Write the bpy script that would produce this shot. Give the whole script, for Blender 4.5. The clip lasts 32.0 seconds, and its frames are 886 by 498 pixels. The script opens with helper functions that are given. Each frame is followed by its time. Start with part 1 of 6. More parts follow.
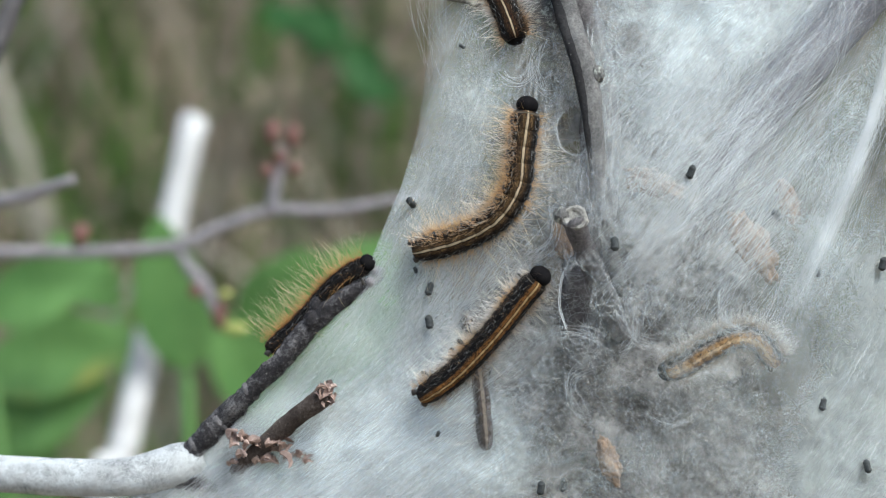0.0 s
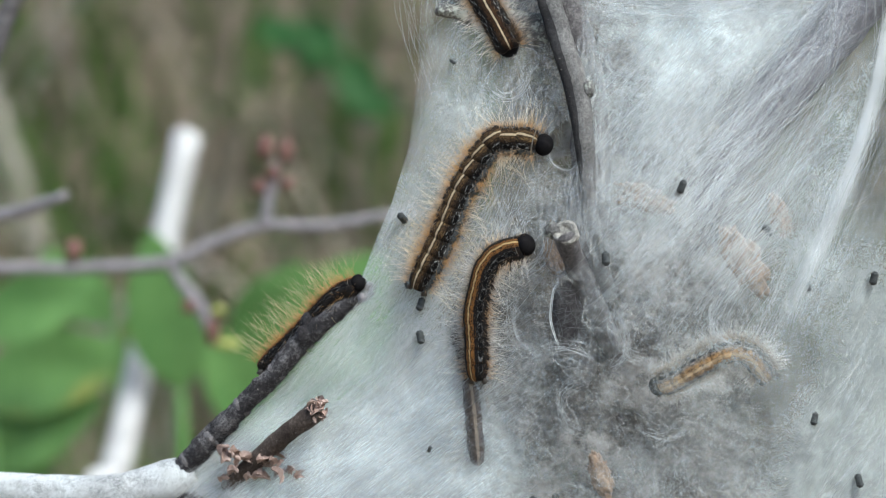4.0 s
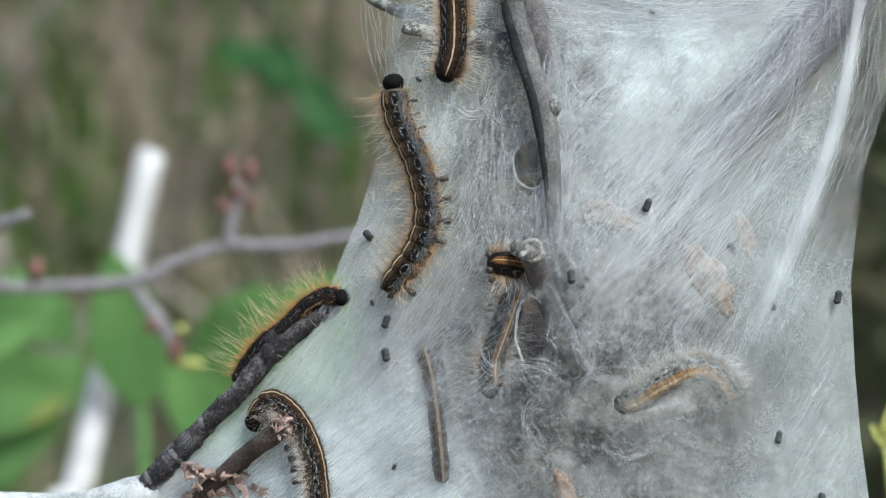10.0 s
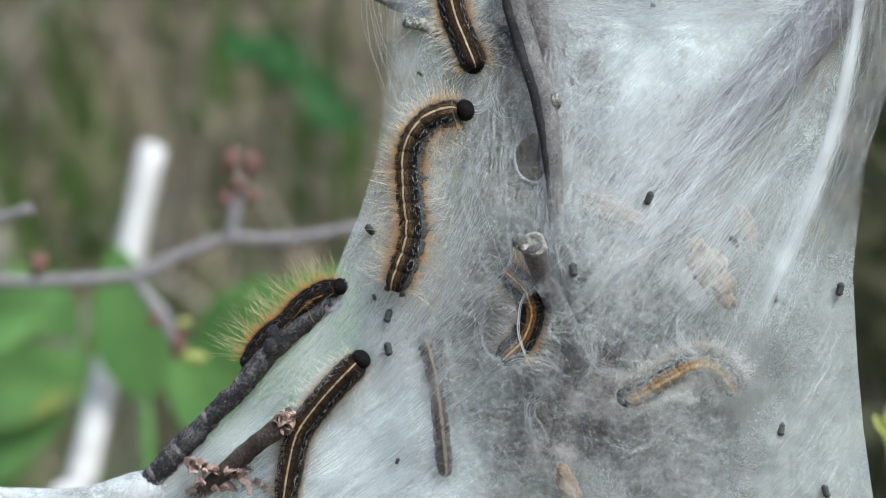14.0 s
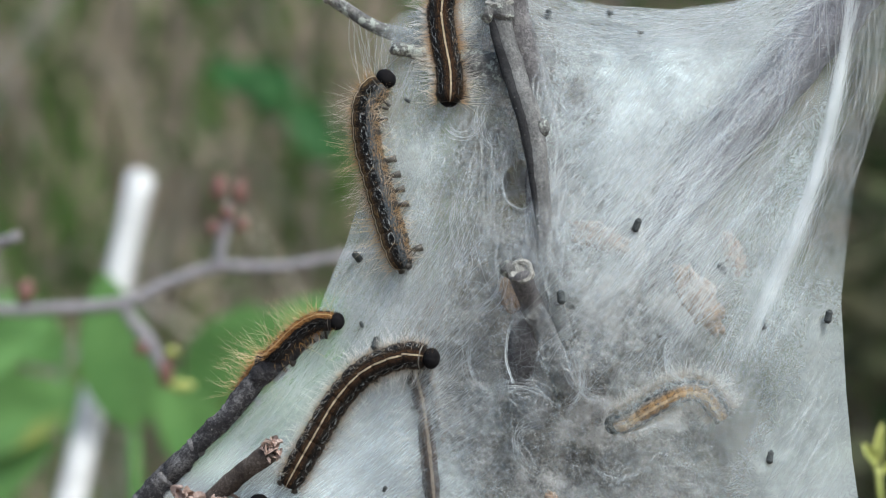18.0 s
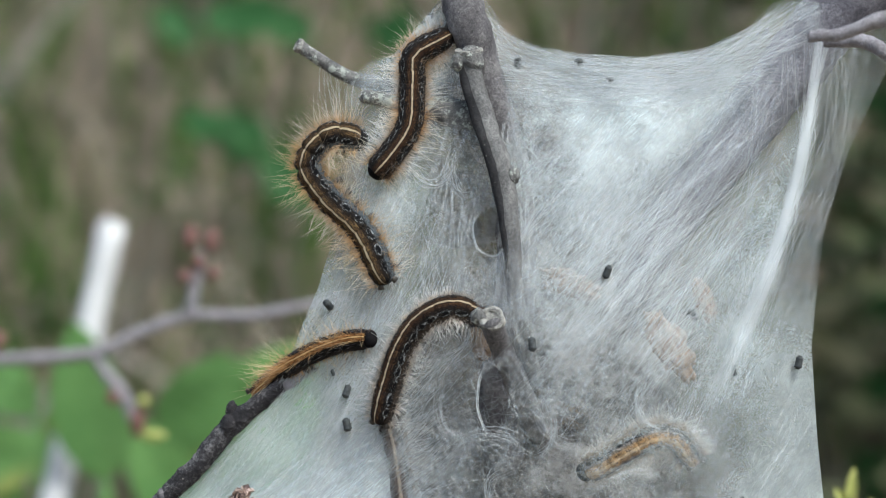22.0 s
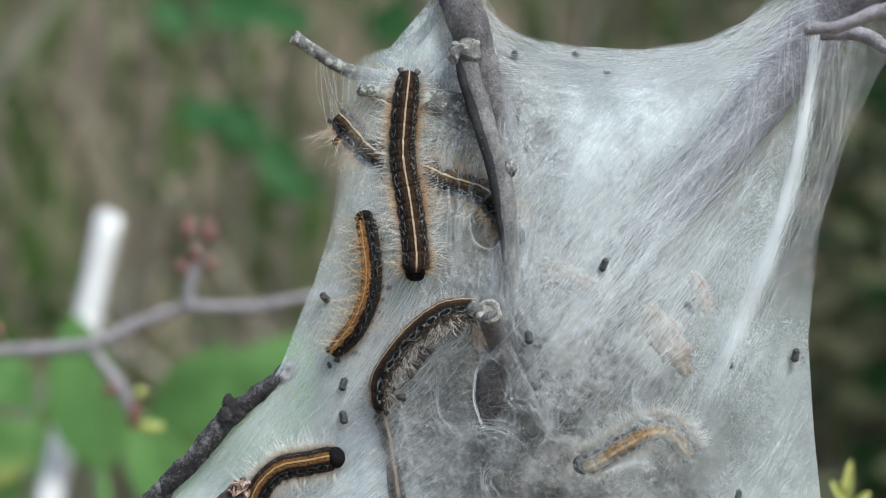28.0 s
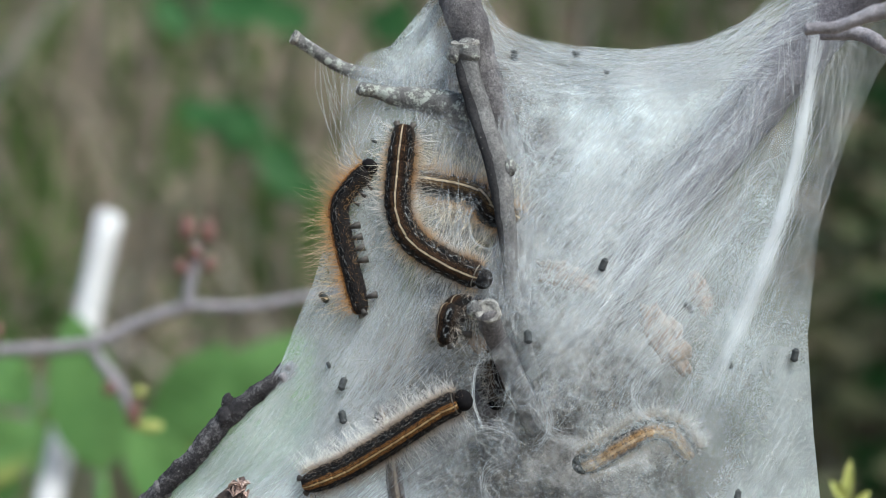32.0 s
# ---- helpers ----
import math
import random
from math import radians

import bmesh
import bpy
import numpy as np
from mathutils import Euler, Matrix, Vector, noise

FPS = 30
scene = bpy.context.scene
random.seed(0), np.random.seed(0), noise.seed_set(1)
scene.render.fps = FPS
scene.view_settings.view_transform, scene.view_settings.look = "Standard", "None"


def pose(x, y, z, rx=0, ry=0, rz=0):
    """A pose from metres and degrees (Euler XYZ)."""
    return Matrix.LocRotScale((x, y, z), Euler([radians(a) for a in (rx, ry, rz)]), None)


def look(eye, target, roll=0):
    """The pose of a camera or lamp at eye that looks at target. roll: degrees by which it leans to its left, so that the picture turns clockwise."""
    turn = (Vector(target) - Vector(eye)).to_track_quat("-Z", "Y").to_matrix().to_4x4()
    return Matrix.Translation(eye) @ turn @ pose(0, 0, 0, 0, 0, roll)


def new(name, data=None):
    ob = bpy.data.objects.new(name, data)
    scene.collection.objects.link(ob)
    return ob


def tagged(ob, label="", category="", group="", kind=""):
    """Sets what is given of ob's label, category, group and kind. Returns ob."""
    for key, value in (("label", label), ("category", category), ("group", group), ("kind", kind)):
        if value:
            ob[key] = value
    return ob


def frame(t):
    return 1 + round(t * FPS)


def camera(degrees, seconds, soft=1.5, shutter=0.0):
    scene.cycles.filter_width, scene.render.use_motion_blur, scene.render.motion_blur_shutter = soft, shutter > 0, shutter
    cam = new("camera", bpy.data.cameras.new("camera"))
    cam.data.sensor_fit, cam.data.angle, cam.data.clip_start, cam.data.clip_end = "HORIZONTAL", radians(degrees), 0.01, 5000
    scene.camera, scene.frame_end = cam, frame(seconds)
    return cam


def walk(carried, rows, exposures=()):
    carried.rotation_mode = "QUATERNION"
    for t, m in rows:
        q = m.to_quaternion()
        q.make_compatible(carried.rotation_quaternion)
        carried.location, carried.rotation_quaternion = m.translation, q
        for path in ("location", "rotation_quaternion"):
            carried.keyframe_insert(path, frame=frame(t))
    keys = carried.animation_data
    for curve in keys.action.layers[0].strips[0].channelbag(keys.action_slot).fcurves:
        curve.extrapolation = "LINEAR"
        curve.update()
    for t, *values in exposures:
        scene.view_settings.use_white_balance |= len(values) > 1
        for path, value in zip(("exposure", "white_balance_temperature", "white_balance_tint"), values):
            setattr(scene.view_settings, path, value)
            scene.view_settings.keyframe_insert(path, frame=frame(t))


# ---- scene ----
# ---------------------------------------------------------------- camera
LENS = 24.0
cam = camera(LENS, 32.0, 1.0)
cam.data.dof.use_dof = True
cam.data.dof.focus_distance = 0.452
cam.data.dof.aperture_fstop = 10.0
PATH = [
    (0, look((-0.00141, -0.46187, 1.10067), (-0.01896, -0.00171, 1.07908), 0.36)),
    (0.5, look((-0.00140, -0.46247, 1.10060), (-0.01891, -0.00229, 1.07930), 0.34)),
    (1, look((-0.00125, -0.46208, 1.10079), (-0.01892, -0.00193, 1.07908), 0.33)),
    (1.5, look((-0.00132, -0.46238, 1.10089), (-0.01890, -0.00222, 1.07926), 0.35)),
    (2, look((-0.00135, -0.46208, 1.10082), (-0.01873, -0.00190, 1.07949), 0.33)),
    (2.5, look((-0.00100, -0.46190, 1.10089), (-0.01835, -0.00172, 1.07967), 0.31)),
    (3, look((-0.00084, -0.46230, 1.10072), (-0.01813, -0.00210, 1.07968), 0.31)),
    (3.5, look((-0.00041, -0.46170, 1.10072), (-0.01760, -0.00143, 1.08128), 0.26)),
    (5.5, look((-0.00053, -0.46230, 1.10053), (-0.01417, -0.00183, 1.08317), 0.26)),
    (6, look((-0.00043, -0.46201, 1.10057), (-0.01328, -0.00150, 1.08374), 0.23)),
    (6.5, look((-0.00079, -0.46269, 1.09940), (-0.01132, -0.00203, 1.08542), 0.60)),
    (7, look((-0.00107, -0.46175, 1.09997), (-0.01023, -0.00103, 1.08681), 0.50)),
    (7.5, look((-0.00111, -0.46208, 1.09954), (-0.00979, -0.00134, 1.08661), 0.50)),
    (8, look((-0.00139, -0.46193, 1.09969), (-0.00928, -0.00118, 1.08680), 0.48)),
    (8.5, look((-0.00125, -0.46191, 1.09918), (-0.00925, -0.00115, 1.08648), 0.49)),
    (9, look((-0.00128, -0.46167, 1.09977), (-0.00939, -0.00092, 1.08663), 0.44)),
    (9.5, look((-0.00144, -0.46182, 1.09937), (-0.00938, -0.00107, 1.08646), 0.46)),
    (10, look((-0.00143, -0.46199, 1.09928), (-0.00944, -0.00124, 1.08643), 0.49)),
    (10.5, look((-0.00122, -0.46242, 1.09901), (-0.00949, -0.00166, 1.08643), 0.49)),
    (11, look((-0.00116, -0.46254, 1.09901), (-0.00946, -0.00179, 1.08606), 0.49)),
    (11.5, look((-0.00144, -0.46236, 1.09872), (-0.00948, -0.00161, 1.08585), 0.48)),
    (12, look((-0.00100, -0.46258, 1.09840), (-0.00959, -0.00186, 1.08472), 0.53)),
    (12.5, look((-0.00040, -0.46180, 1.09944), (-0.00956, -0.00112, 1.08484), 0.17)),
    (13, look((-0.00103, -0.46152, 1.10017), (-0.00985, -0.00086, 1.08482), 0.21)),
    (13.5, look((-0.00139, -0.46186, 1.10034), (-0.00998, -0.00119, 1.08506), 0.17)),
    (14, look((-0.00128, -0.46201, 1.10013), (-0.00987, -0.00133, 1.08507), 0.21)),
    (14.5, look((-0.00127, -0.46149, 1.10022), (-0.00982, -0.00081, 1.08528), 0.15)),
    (16.5, look((-0.00116, -0.46173, 1.10034), (-0.00969, -0.00104, 1.08564), 0.18)),
    (17, look((-0.00113, -0.46135, 1.10031), (-0.00969, -0.00065, 1.08620), 0.17)),
    (17.5, look((-0.00123, -0.46106, 1.10036), (-0.00953, -0.00031, 1.08761), 0.16)),
    (18, look((-0.00077, -0.46079, 1.09957), (-0.00716, 0.00008, 1.09105), 0.22)),
    (18.5, look((-0.00071, -0.46097, 1.09954), (-0.00467, -0.00002, 1.09426), 0.14)),
    (19, look((-0.00063, -0.46108, 1.09956), (-0.00399, -0.00011, 1.09504), 0.07)),
    (19.5, look((-0.00049, -0.46100, 1.09952), (-0.00316, -0.00002, 1.09642), 0.07)),
    (20, look((-0.00050, -0.46079, 1.09954), (-0.00298, 0.00020, 1.09662), 0.06)),
    (20.5, look((-0.00045, -0.46096, 1.09956), (-0.00294, 0.00003, 1.09660), 0.06)),
    (21, look((-0.00040, -0.46070, 1.09947), (-0.00209, 0.00030, 1.09873), 0.07)),
    (21.5, look((-0.00022, -0.46098, 1.09941), (-0.00112, 0.00002, 1.10099), 0.02)),
    (22, look((-0.00027, -0.46115, 1.09951), (-0.00073, -0.00016, 1.10161), -0.02)),
    (22.5, look((-0.00035, -0.46115, 1.09945), (-0.00032, -0.00016, 1.10288), -0.05)),
    (23, look((-0.00019, -0.46097, 1.09940), (-0.00019, 0.00002, 1.10284), -0.00)),
    (23.5, look((-0.00020, -0.46085, 1.09939), (-0.00017, 0.00014, 1.10287), 0.00)),
    (24, look((-0.00020, -0.46138, 1.09970), (-0.00011, -0.00039, 1.10300), -0.01)),
    (24.5, look((-0.00020, -0.46112, 1.09950), (-0.00020, -0.00012, 1.10172), -0.00)),
    (25, look((-0.00023, -0.46099, 1.09965), (-0.00034, 0.00001, 1.10118), 0.01)),
    (25.5, look((-0.00026, -0.46101, 1.10003), (-0.00039, -0.00001, 1.10077), -0.02)),
    (27.5, look((0.00025, -0.46096, 1.09999), (0.00024, 0.00004, 1.09973), 0.01)),
    (28, look((-0.00000, -0.46100, 1.10000), (-0.00000, -0.00000, 1.10000), 0.00)),
    (28.5, look((0.00014, -0.46119, 1.10019), (-0.00017, -0.00019, 1.09998), 0.01)),
    (29, look((0.00013, -0.46111, 1.09998), (-0.00014, -0.00011, 1.10004), 0.03)),
    (29.5, look((0.00020, -0.46146, 1.10019), (-0.00011, -0.00046, 1.09970), -0.02)),
    (30, look((0.00019, -0.46124, 1.10020), (-0.00006, -0.00024, 1.09961), 0.02)),
    (30.5, look((0.00022, -0.46103, 1.10028), (0.00000, -0.00003, 1.09965), 0.00)),
    (31, look((0.00028, -0.46133, 1.10015), (0.00007, -0.00033, 1.09958), 0.04)),
    (31.5, look((0.00020, -0.46111, 1.09999), (0.00025, -0.00011, 1.09975), -0.02)),
    (32, look((0.00022, -0.46076, 1.10004), (0.00014, 0.00024, 1.09993), 0.03)),
]
walk(cam, PATH, [(0, 0.99, 6100, 3), (32, 0.99, 6100, 3)])

# ---------------------------------------------------------------- world and light
world = bpy.data.worlds.new("overcast_sky")
scene.world = world
world.use_nodes = True
wn, wl = world.node_tree.nodes, world.node_tree.links
sky = wn.new("ShaderNodeTexSky")
sky.sky_type, sky.sun_disc = "NISHITA", False
sky.sun_elevation, sky.sun_rotation = radians(56), radians(133)
sky.air_density, sky.dust_density = 1.0, 3.0
wn["Background"].inputs[1].default_value = 0.13
wl.new(sky.outputs[0], wn["Background"].inputs[0])
sun_data = bpy.data.lights.new("sun", "SUN")
sun_data.energy, sun_data.angle, sun_data.color = 2.4, radians(25), (1.0, 0.98, 0.95)
sun = new("sun", sun_data)
sun.matrix_world = look((1.35, -1.85, 4.2), (0, 0, 1.1))

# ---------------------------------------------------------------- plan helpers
H = 1.1        # height of the nest's middle over the ground
MM = 0.001
rng = random.Random(7)


def P(a, b, d=0.0):
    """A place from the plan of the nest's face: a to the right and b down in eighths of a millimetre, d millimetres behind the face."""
    k = 1 + d * MM / 0.461
    return Vector(((a - 784) * 0.000125 * k, d * MM, H - (b - 441) * 0.000125 * k))


def face(x, z):
    """Depth of the front sheet, all in millimetres from the nest's middle."""
    return (-16 * math.exp(-((x - 26) / 50) ** 2 - ((z + 22) / 60) ** 2)
            + 5 * max(0.0, -(x + 5) / 60) + 8 * max(0.0, (x - 60) / 30) ** 2)


def fold(b):
    """Where the sharp fold of the nest's flank runs on the plan."""
    return 1434 - 0.13 * (b - 140) - 0.00036 * (b - 140) ** 2


def depth(a, b):
    d = face((a - 784) * 0.125, -(b - 441) * 0.125)
    if 60 < b < 760:
        d -= 0.9 * math.exp(-((a - fold(b)) / 13) ** 2) * math.sin(math.pi * (b - 60) / 700) ** 0.5
    return d


def part(name, bm, material, parent=None, label=""):
    """Links a bmesh (or a finished mesh) as one mesh object under a thing."""
    if isinstance(bm, bmesh.types.BMesh):
        me = bpy.data.meshes.new(name)
        bm.to_mesh(me)
        bm.free()
    else:
        me = bm
    if material is not None and not me.materials:
        me.materials.append(material)
    ob = new(name, me)
    if parent is not None:
        ob.parent = parent
    if label:
        ob["label"] = label
    return ob


def smooth(me):
    me.polygons.foreach_set("use_smooth", [True] * len(me.polygons))
    return me


def mesh_from(name, verts, faces, shade=True):
    me = bpy.data.meshes.new(name)
    me.from_pydata(verts, [], faces)
    if shade:
        smooth(me)
    return me


def spline(pts, n):
    """n points along a Catmull-Rom curve through pts, at equal steps of its parameter."""
    pts = [Vector(p) for p in pts]
    ext = [pts[0] * 2 - pts[1]] + pts + [pts[-1] * 2 - pts[-2]]
    out = []
    for i in range(n):
        u = i / (n - 1) * (len(pts) - 1)
        k = min(int(u), len(pts) - 2)
        u -= k
        p0, p1, p2, p3 = ext[k:k + 4]
        out.append(0.5 * (2 * p1 + (p2 - p0) * u + (2 * p0 - 5 * p1 + 4 * p2 - p3) * u * u + (3 * p1 - p0 - 3 * p2 + p3) * u ** 3))
    return out


def tube_data(pts, radii, sides=10, knots=0.0, seed=0.0, verts=None, faces=None, ends=True):
    """Vertices and faces of a tube of uneven girth along pts (metres)."""
    verts = [] if verts is None else verts
    faces = [] if faces is None else faces
    n, base = len(pts), len(verts)
    up = Vector((0.3, -1, 0.2))
    for i, p in enumerate(pts):
        t = (pts[min(i + 1, n - 1)] - pts[max(i - 1, 0)]).normalized()
        s = t.cross(up).normalized()
        w = s.cross(t)
        for j in range(sides):
            a = 2 * math.pi * j / sides
            v = s * math.cos(a) + w * math.sin(a)
            r = radii[i]
            if knots:
                r *= 1 + knots * noise.noise((p + v * radii[i]) * 260 + Vector((seed, 0, 0))) + 0.5 * knots * noise.noise((p + v * radii[i]) * 900)
            verts.append(p + v * r)
    for i in range(n - 1):
        for j in range(sides):
            k = (j + 1) % sides
            faces.append((base + i * sides + j, base + i * sides + k, base + (i + 1) * sides + k, base + (i + 1) * sides + j))
    if ends:
        faces.append(tuple(base + j for j in reversed(range(sides))))
        faces.append(tuple(base + (n - 1) * sides + j for j in range(sides)))
    return verts, faces


def along(values, n):
    return [float(np.interp(i / (n - 1) * (len(values) - 1), range(len(values)), values)) for i in range(n)]


def tube(name, pts, radii, material, parent=None, n=24, sides=10, knots=0.12, label=""):
    """A branch through pts with girth radii (mm), as one mesh."""
    c = spline(pts, n)
    v, f = tube_data(c, [r * MM for r in along(radii, n)], sides, knots, seed=len(bpy.data.objects) * 3.1)
    return part(name, mesh_from(name, v, f), material, parent, label)


# ---------------------------------------------------------------- materials
def nodes_of(name):
    m = bpy.data.materials.new(name)
    m.use_nodes = True
    nt = m.node_tree
    return m, nt.nodes, nt.links, nt.nodes["Principled BSDF"]


def ramp(n, l, fac, stops):
    r = n.new("ShaderNodeValToRGB")
    e = r.color_ramp.elements
    while len(e) < len(stops):
        e.new(0.5)
    for k, (pos, col) in enumerate(stops):
        e[k].position, e[k].color = pos, (*col, 1) if len(col) == 3 else col
    l.new(fac, r.inputs[0])
    return r.outputs[0]


def noise_out(n, l, scale, detail=4, coord=None, rough=0.6, dist=0.0):
    t = n.new("ShaderNodeTexNoise")
    t.inputs["Scale"].default_value, t.inputs["Detail"].default_value = scale, detail
    t.inputs["Roughness"].default_value, t.inputs["Distortion"].default_value = rough, dist
    if coord is None:
        coord = n.new("ShaderNodeTexCoord").outputs["Object"]
    l.new(coord, t.inputs["Vector"])
    return t.outputs["Fac"]


def warped(n, l, scale, reach):
    """Object coordinates pushed about by a coarse noise, so that what is drawn in them curls."""
    c, t = n.new("ShaderNodeTexCoord"), n.new("ShaderNodeTexNoise")
    t.inputs["Scale"].default_value, t.inputs["Detail"].default_value = scale, 2
    l.new(c.outputs["Object"], t.inputs["Vector"])
    sub, mul, add = (n.new("ShaderNodeVectorMath") for _ in range(3))
    sub.operation, mul.operation = "SUBTRACT", "SCALE"
    l.new(t.outputs["Color"], sub.inputs[0])
    sub.inputs[1].default_value = (0.5, 0.5, 0.5)
    l.new(sub.outputs[0], mul.inputs[0])
    mul.inputs["Scale"].default_value = reach
    l.new(c.outputs["Object"], add.inputs[0])
    l.new(mul.outputs[0], add.inputs[1])
    return add.outputs[0]


def mapped(n, l, scale, rot=(0, 0, 0), coord=None):
    turn, m = n.new("ShaderNodeMapping"), n.new("ShaderNodeMapping")
    turn.inputs["Rotation"].default_value, m.inputs["Scale"].default_value = rot, scale
    l.new(coord or n.new("ShaderNodeTexCoord").outputs["Object"], turn.inputs["Vector"])
    l.new(turn.outputs[0], m.inputs["Vector"])
    return m.outputs[0]


def math_node(n, l, op, a, b=None, clamp=False):
    m = n.new("ShaderNodeMath")
    m.operation, m.use_clamp = op, clamp
    for k, v in enumerate((a, b)):
        if v is None:
            continue
        if isinstance(v, (int, float)):
            m.inputs[k].default_value = v
        else:
            l.new(v, m.inputs[k])
    return m.outputs[0]


def mixed(n, l, fac, a, b):
    m = n.new("ShaderNodeMix")
    m.data_type = "RGBA"
    for k, v in ((0, fac), (6, a), (7, b)):
        if isinstance(v, (int, float)):
            m.inputs[k].default_value = v
        elif isinstance(v, tuple):
            m.inputs[k].default_value = (*v, 1)
        else:
            l.new(v, m.inputs[k])
    return m.outputs[2]


def bump(n, l, bsdf, height, strength, dist):
    b = n.new("ShaderNodeBump")
    b.inputs["Strength"].default_value, b.inputs["Distance"].default_value = strength, dist
    l.new(height, b.inputs["Height"])
    l.new(b.outputs[0], bsdf.inputs["Normal"])


def plain(name, dark, light, scale, rough=0.7, relief=0.3, rise=0.0002, detail=5):
    """Two tones mottled at two scales, with relief."""
    m, n, l, p = nodes_of(name)
    big = noise_out(n, l, scale, detail)
    fine = noise_out(n, l, scale * 7, 3)
    both = math_node(n, l, "ADD", math_node(n, l, "MULTIPLY", big, 0.65), math_node(n, l, "MULTIPLY", fine, 0.35))
    l.new(ramp(n, l, both, [(0.32, dark), (0.66, light)]), p.inputs["Base Color"])
    p.inputs["Roughness"].default_value = rough
    p.inputs["Specular IOR Level"].default_value = 0.3
    bump(n, l, p, both, relief, rise)
    return m


def bark(name, dark, mid, pale, lichen=0.0):
    """Grey bark: fine furrows, darker and paler bands, small pale lenticels and patches of lichen."""
    m, n, l, p = nodes_of(name)
    furrow = noise_out(n, l, 1500, 5, rough=0.75, dist=0.6)
    broad = noise_out(n, l, 190, 6, rough=0.7)
    mixn = math_node(n, l, "ADD", math_node(n, l, "MULTIPLY", furrow, 0.5), math_node(n, l, "MULTIPLY", broad, 0.5))
    col = ramp(n, l, mixn, [(0.36, dark), (0.50, mid), (0.64, pale)])
    v = n.new("ShaderNodeTexVoronoi")
    v.inputs["Scale"].default_value = 900
    l.new(n.new("ShaderNodeTexCoord").outputs["Object"], v.inputs["Vector"])
    spots = ramp(n, l, math_node(n, l, "ADD", v.outputs["Distance"], math_node(n, l, "MULTIPLY", furrow, 0.3)), [(0.24, (1, 1, 1)), (0.34, (0, 0, 0))])
    gate = ramp(n, l, noise_out(n, l, 420, 3), [(0.55, (0, 0, 0)), (0.62, (1, 1, 1))])
    col = mixed(n, l, math_node(n, l, "MULTIPLY", math_node(n, l, "MULTIPLY", spots, gate), 0.6), col, (0.36, 0.34, 0.31))
    if lichen:
        patch = ramp(n, l, noise_out(n, l, 420, 6, rough=0.8), [(0.60 - lichen, (0, 0, 0)), (0.66 - lichen, (1, 1, 1))])
        col = mixed(n, l, math_node(n, l, "MULTIPLY", patch, 0.8), col, (0.46, 0.48, 0.42))
    l.new(col, p.inputs["Base Color"])
    p.inputs["Roughness"].default_value = 0.85
    p.inputs["Specular IOR Level"].default_value = 0.2
    bump(n, l, p, mixn, 1.0, 0.0012)
    return m


def silk(name, tint, soil, patch_scale=38.0, fibre=0.35, soil_tone=(0.16, 0.14, 0.125)):
    """A sheet of felted silk: fine threads with gaps between them. How thickly it is spun comes from the mesh; patches and soiling vary it."""
    m, n, l, p = nodes_of(name)
    out = n["Material Output"]
    web = None
    curl = warped(n, l, 95, 0.016)
    for k, turn in enumerate((0.35, 0.95, 1.7, 2.2, 2.8)):
        t = noise_out(n, l, 1.0, 2, mapped(n, l, (3600 - 420 * k, 900, 170 + 40 * k), (0, turn, 0), curl), 0.6, 0.35)
        t = ramp(n, l, t, [(0.57, (0, 0, 0)), (0.67, (1, 1, 1))])
        web = t if web is None else math_node(n, l, "MAXIMUM", web, t)
    at = n.new("ShaderNodeAttribute")
    at.attribute_name = "thickness"
    thick = at.outputs["Fac"]
    patch = noise_out(n, l, patch_scale, 6, rough=0.66)
    fine = noise_out(n, l, patch_scale * 7, 4, rough=0.7)
    grain = noise_out(n, l, patch_scale * 26, 3, rough=0.7, dist=0.8)
    swing = None
    for tex, gain in ((patch, 5.0), (fine, 3.0), (grain, 1.3)):
        t = math_node(n, l, "MULTIPLY", math_node(n, l, "SUBTRACT", tex, 0.5), gain)
        swing = t if swing is None else math_node(n, l, "ADD", swing, t)
    even = n.new("ShaderNodeAttribute")
    even.attribute_name = "roughness"
    swing = math_node(n, l, "MULTIPLY", swing, even.outputs["Fac"])
    web = math_node(n, l, "MULTIPLY", web, math_node(n, l, "ADD", math_node(n, l, "MULTIPLY", even.outputs["Fac"], 0.7), 0.3))
    vary = math_node(n, l, "MAXIMUM", math_node(n, l, "ADD", swing, 1.0), 0.12)
    base = math_node(n, l, "MULTIPLY", thick, vary)
    hair = math_node(n, l, "MULTIPLY", web, math_node(n, l, "MULTIPLY", math_node(n, l, "ADD", thick, 0.16), fibre))
    alpha = math_node(n, l, "ADD", base, hair, True)
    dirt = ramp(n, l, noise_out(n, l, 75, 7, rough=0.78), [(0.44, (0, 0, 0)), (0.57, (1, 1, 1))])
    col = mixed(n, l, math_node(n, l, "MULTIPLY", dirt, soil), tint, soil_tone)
    diff, trans, clear = n.new("ShaderNodeBsdfDiffuse"), n.new("ShaderNodeBsdfTranslucent"), n.new("ShaderNodeBsdfTransparent")
    l.new(col, diff.inputs[0])
    l.new(col, trans.inputs[0])
    body, mix = n.new("ShaderNodeMixShader"), n.new("ShaderNodeMixShader")
    body.inputs[0].default_value = 0.3
    l.new(diff.outputs[0], body.inputs[1])
    l.new(trans.outputs[0], body.inputs[2])
    l.new(alpha, mix.inputs[0])
    l.new(clear.outputs[0], mix.inputs[1])
    l.new(body.outputs[0], mix.inputs[2])
    b = n.new("ShaderNodeBump")
    b.inputs["Strength"].default_value, b.inputs["Distance"].default_value = 0.6, 0.0004
    l.new(web, b.inputs["Height"])
    l.new(b.outputs[0], diff.inputs["Normal"])
    l.new(mix.outputs[0], out.inputs[0])
    n.remove(p)
    return m


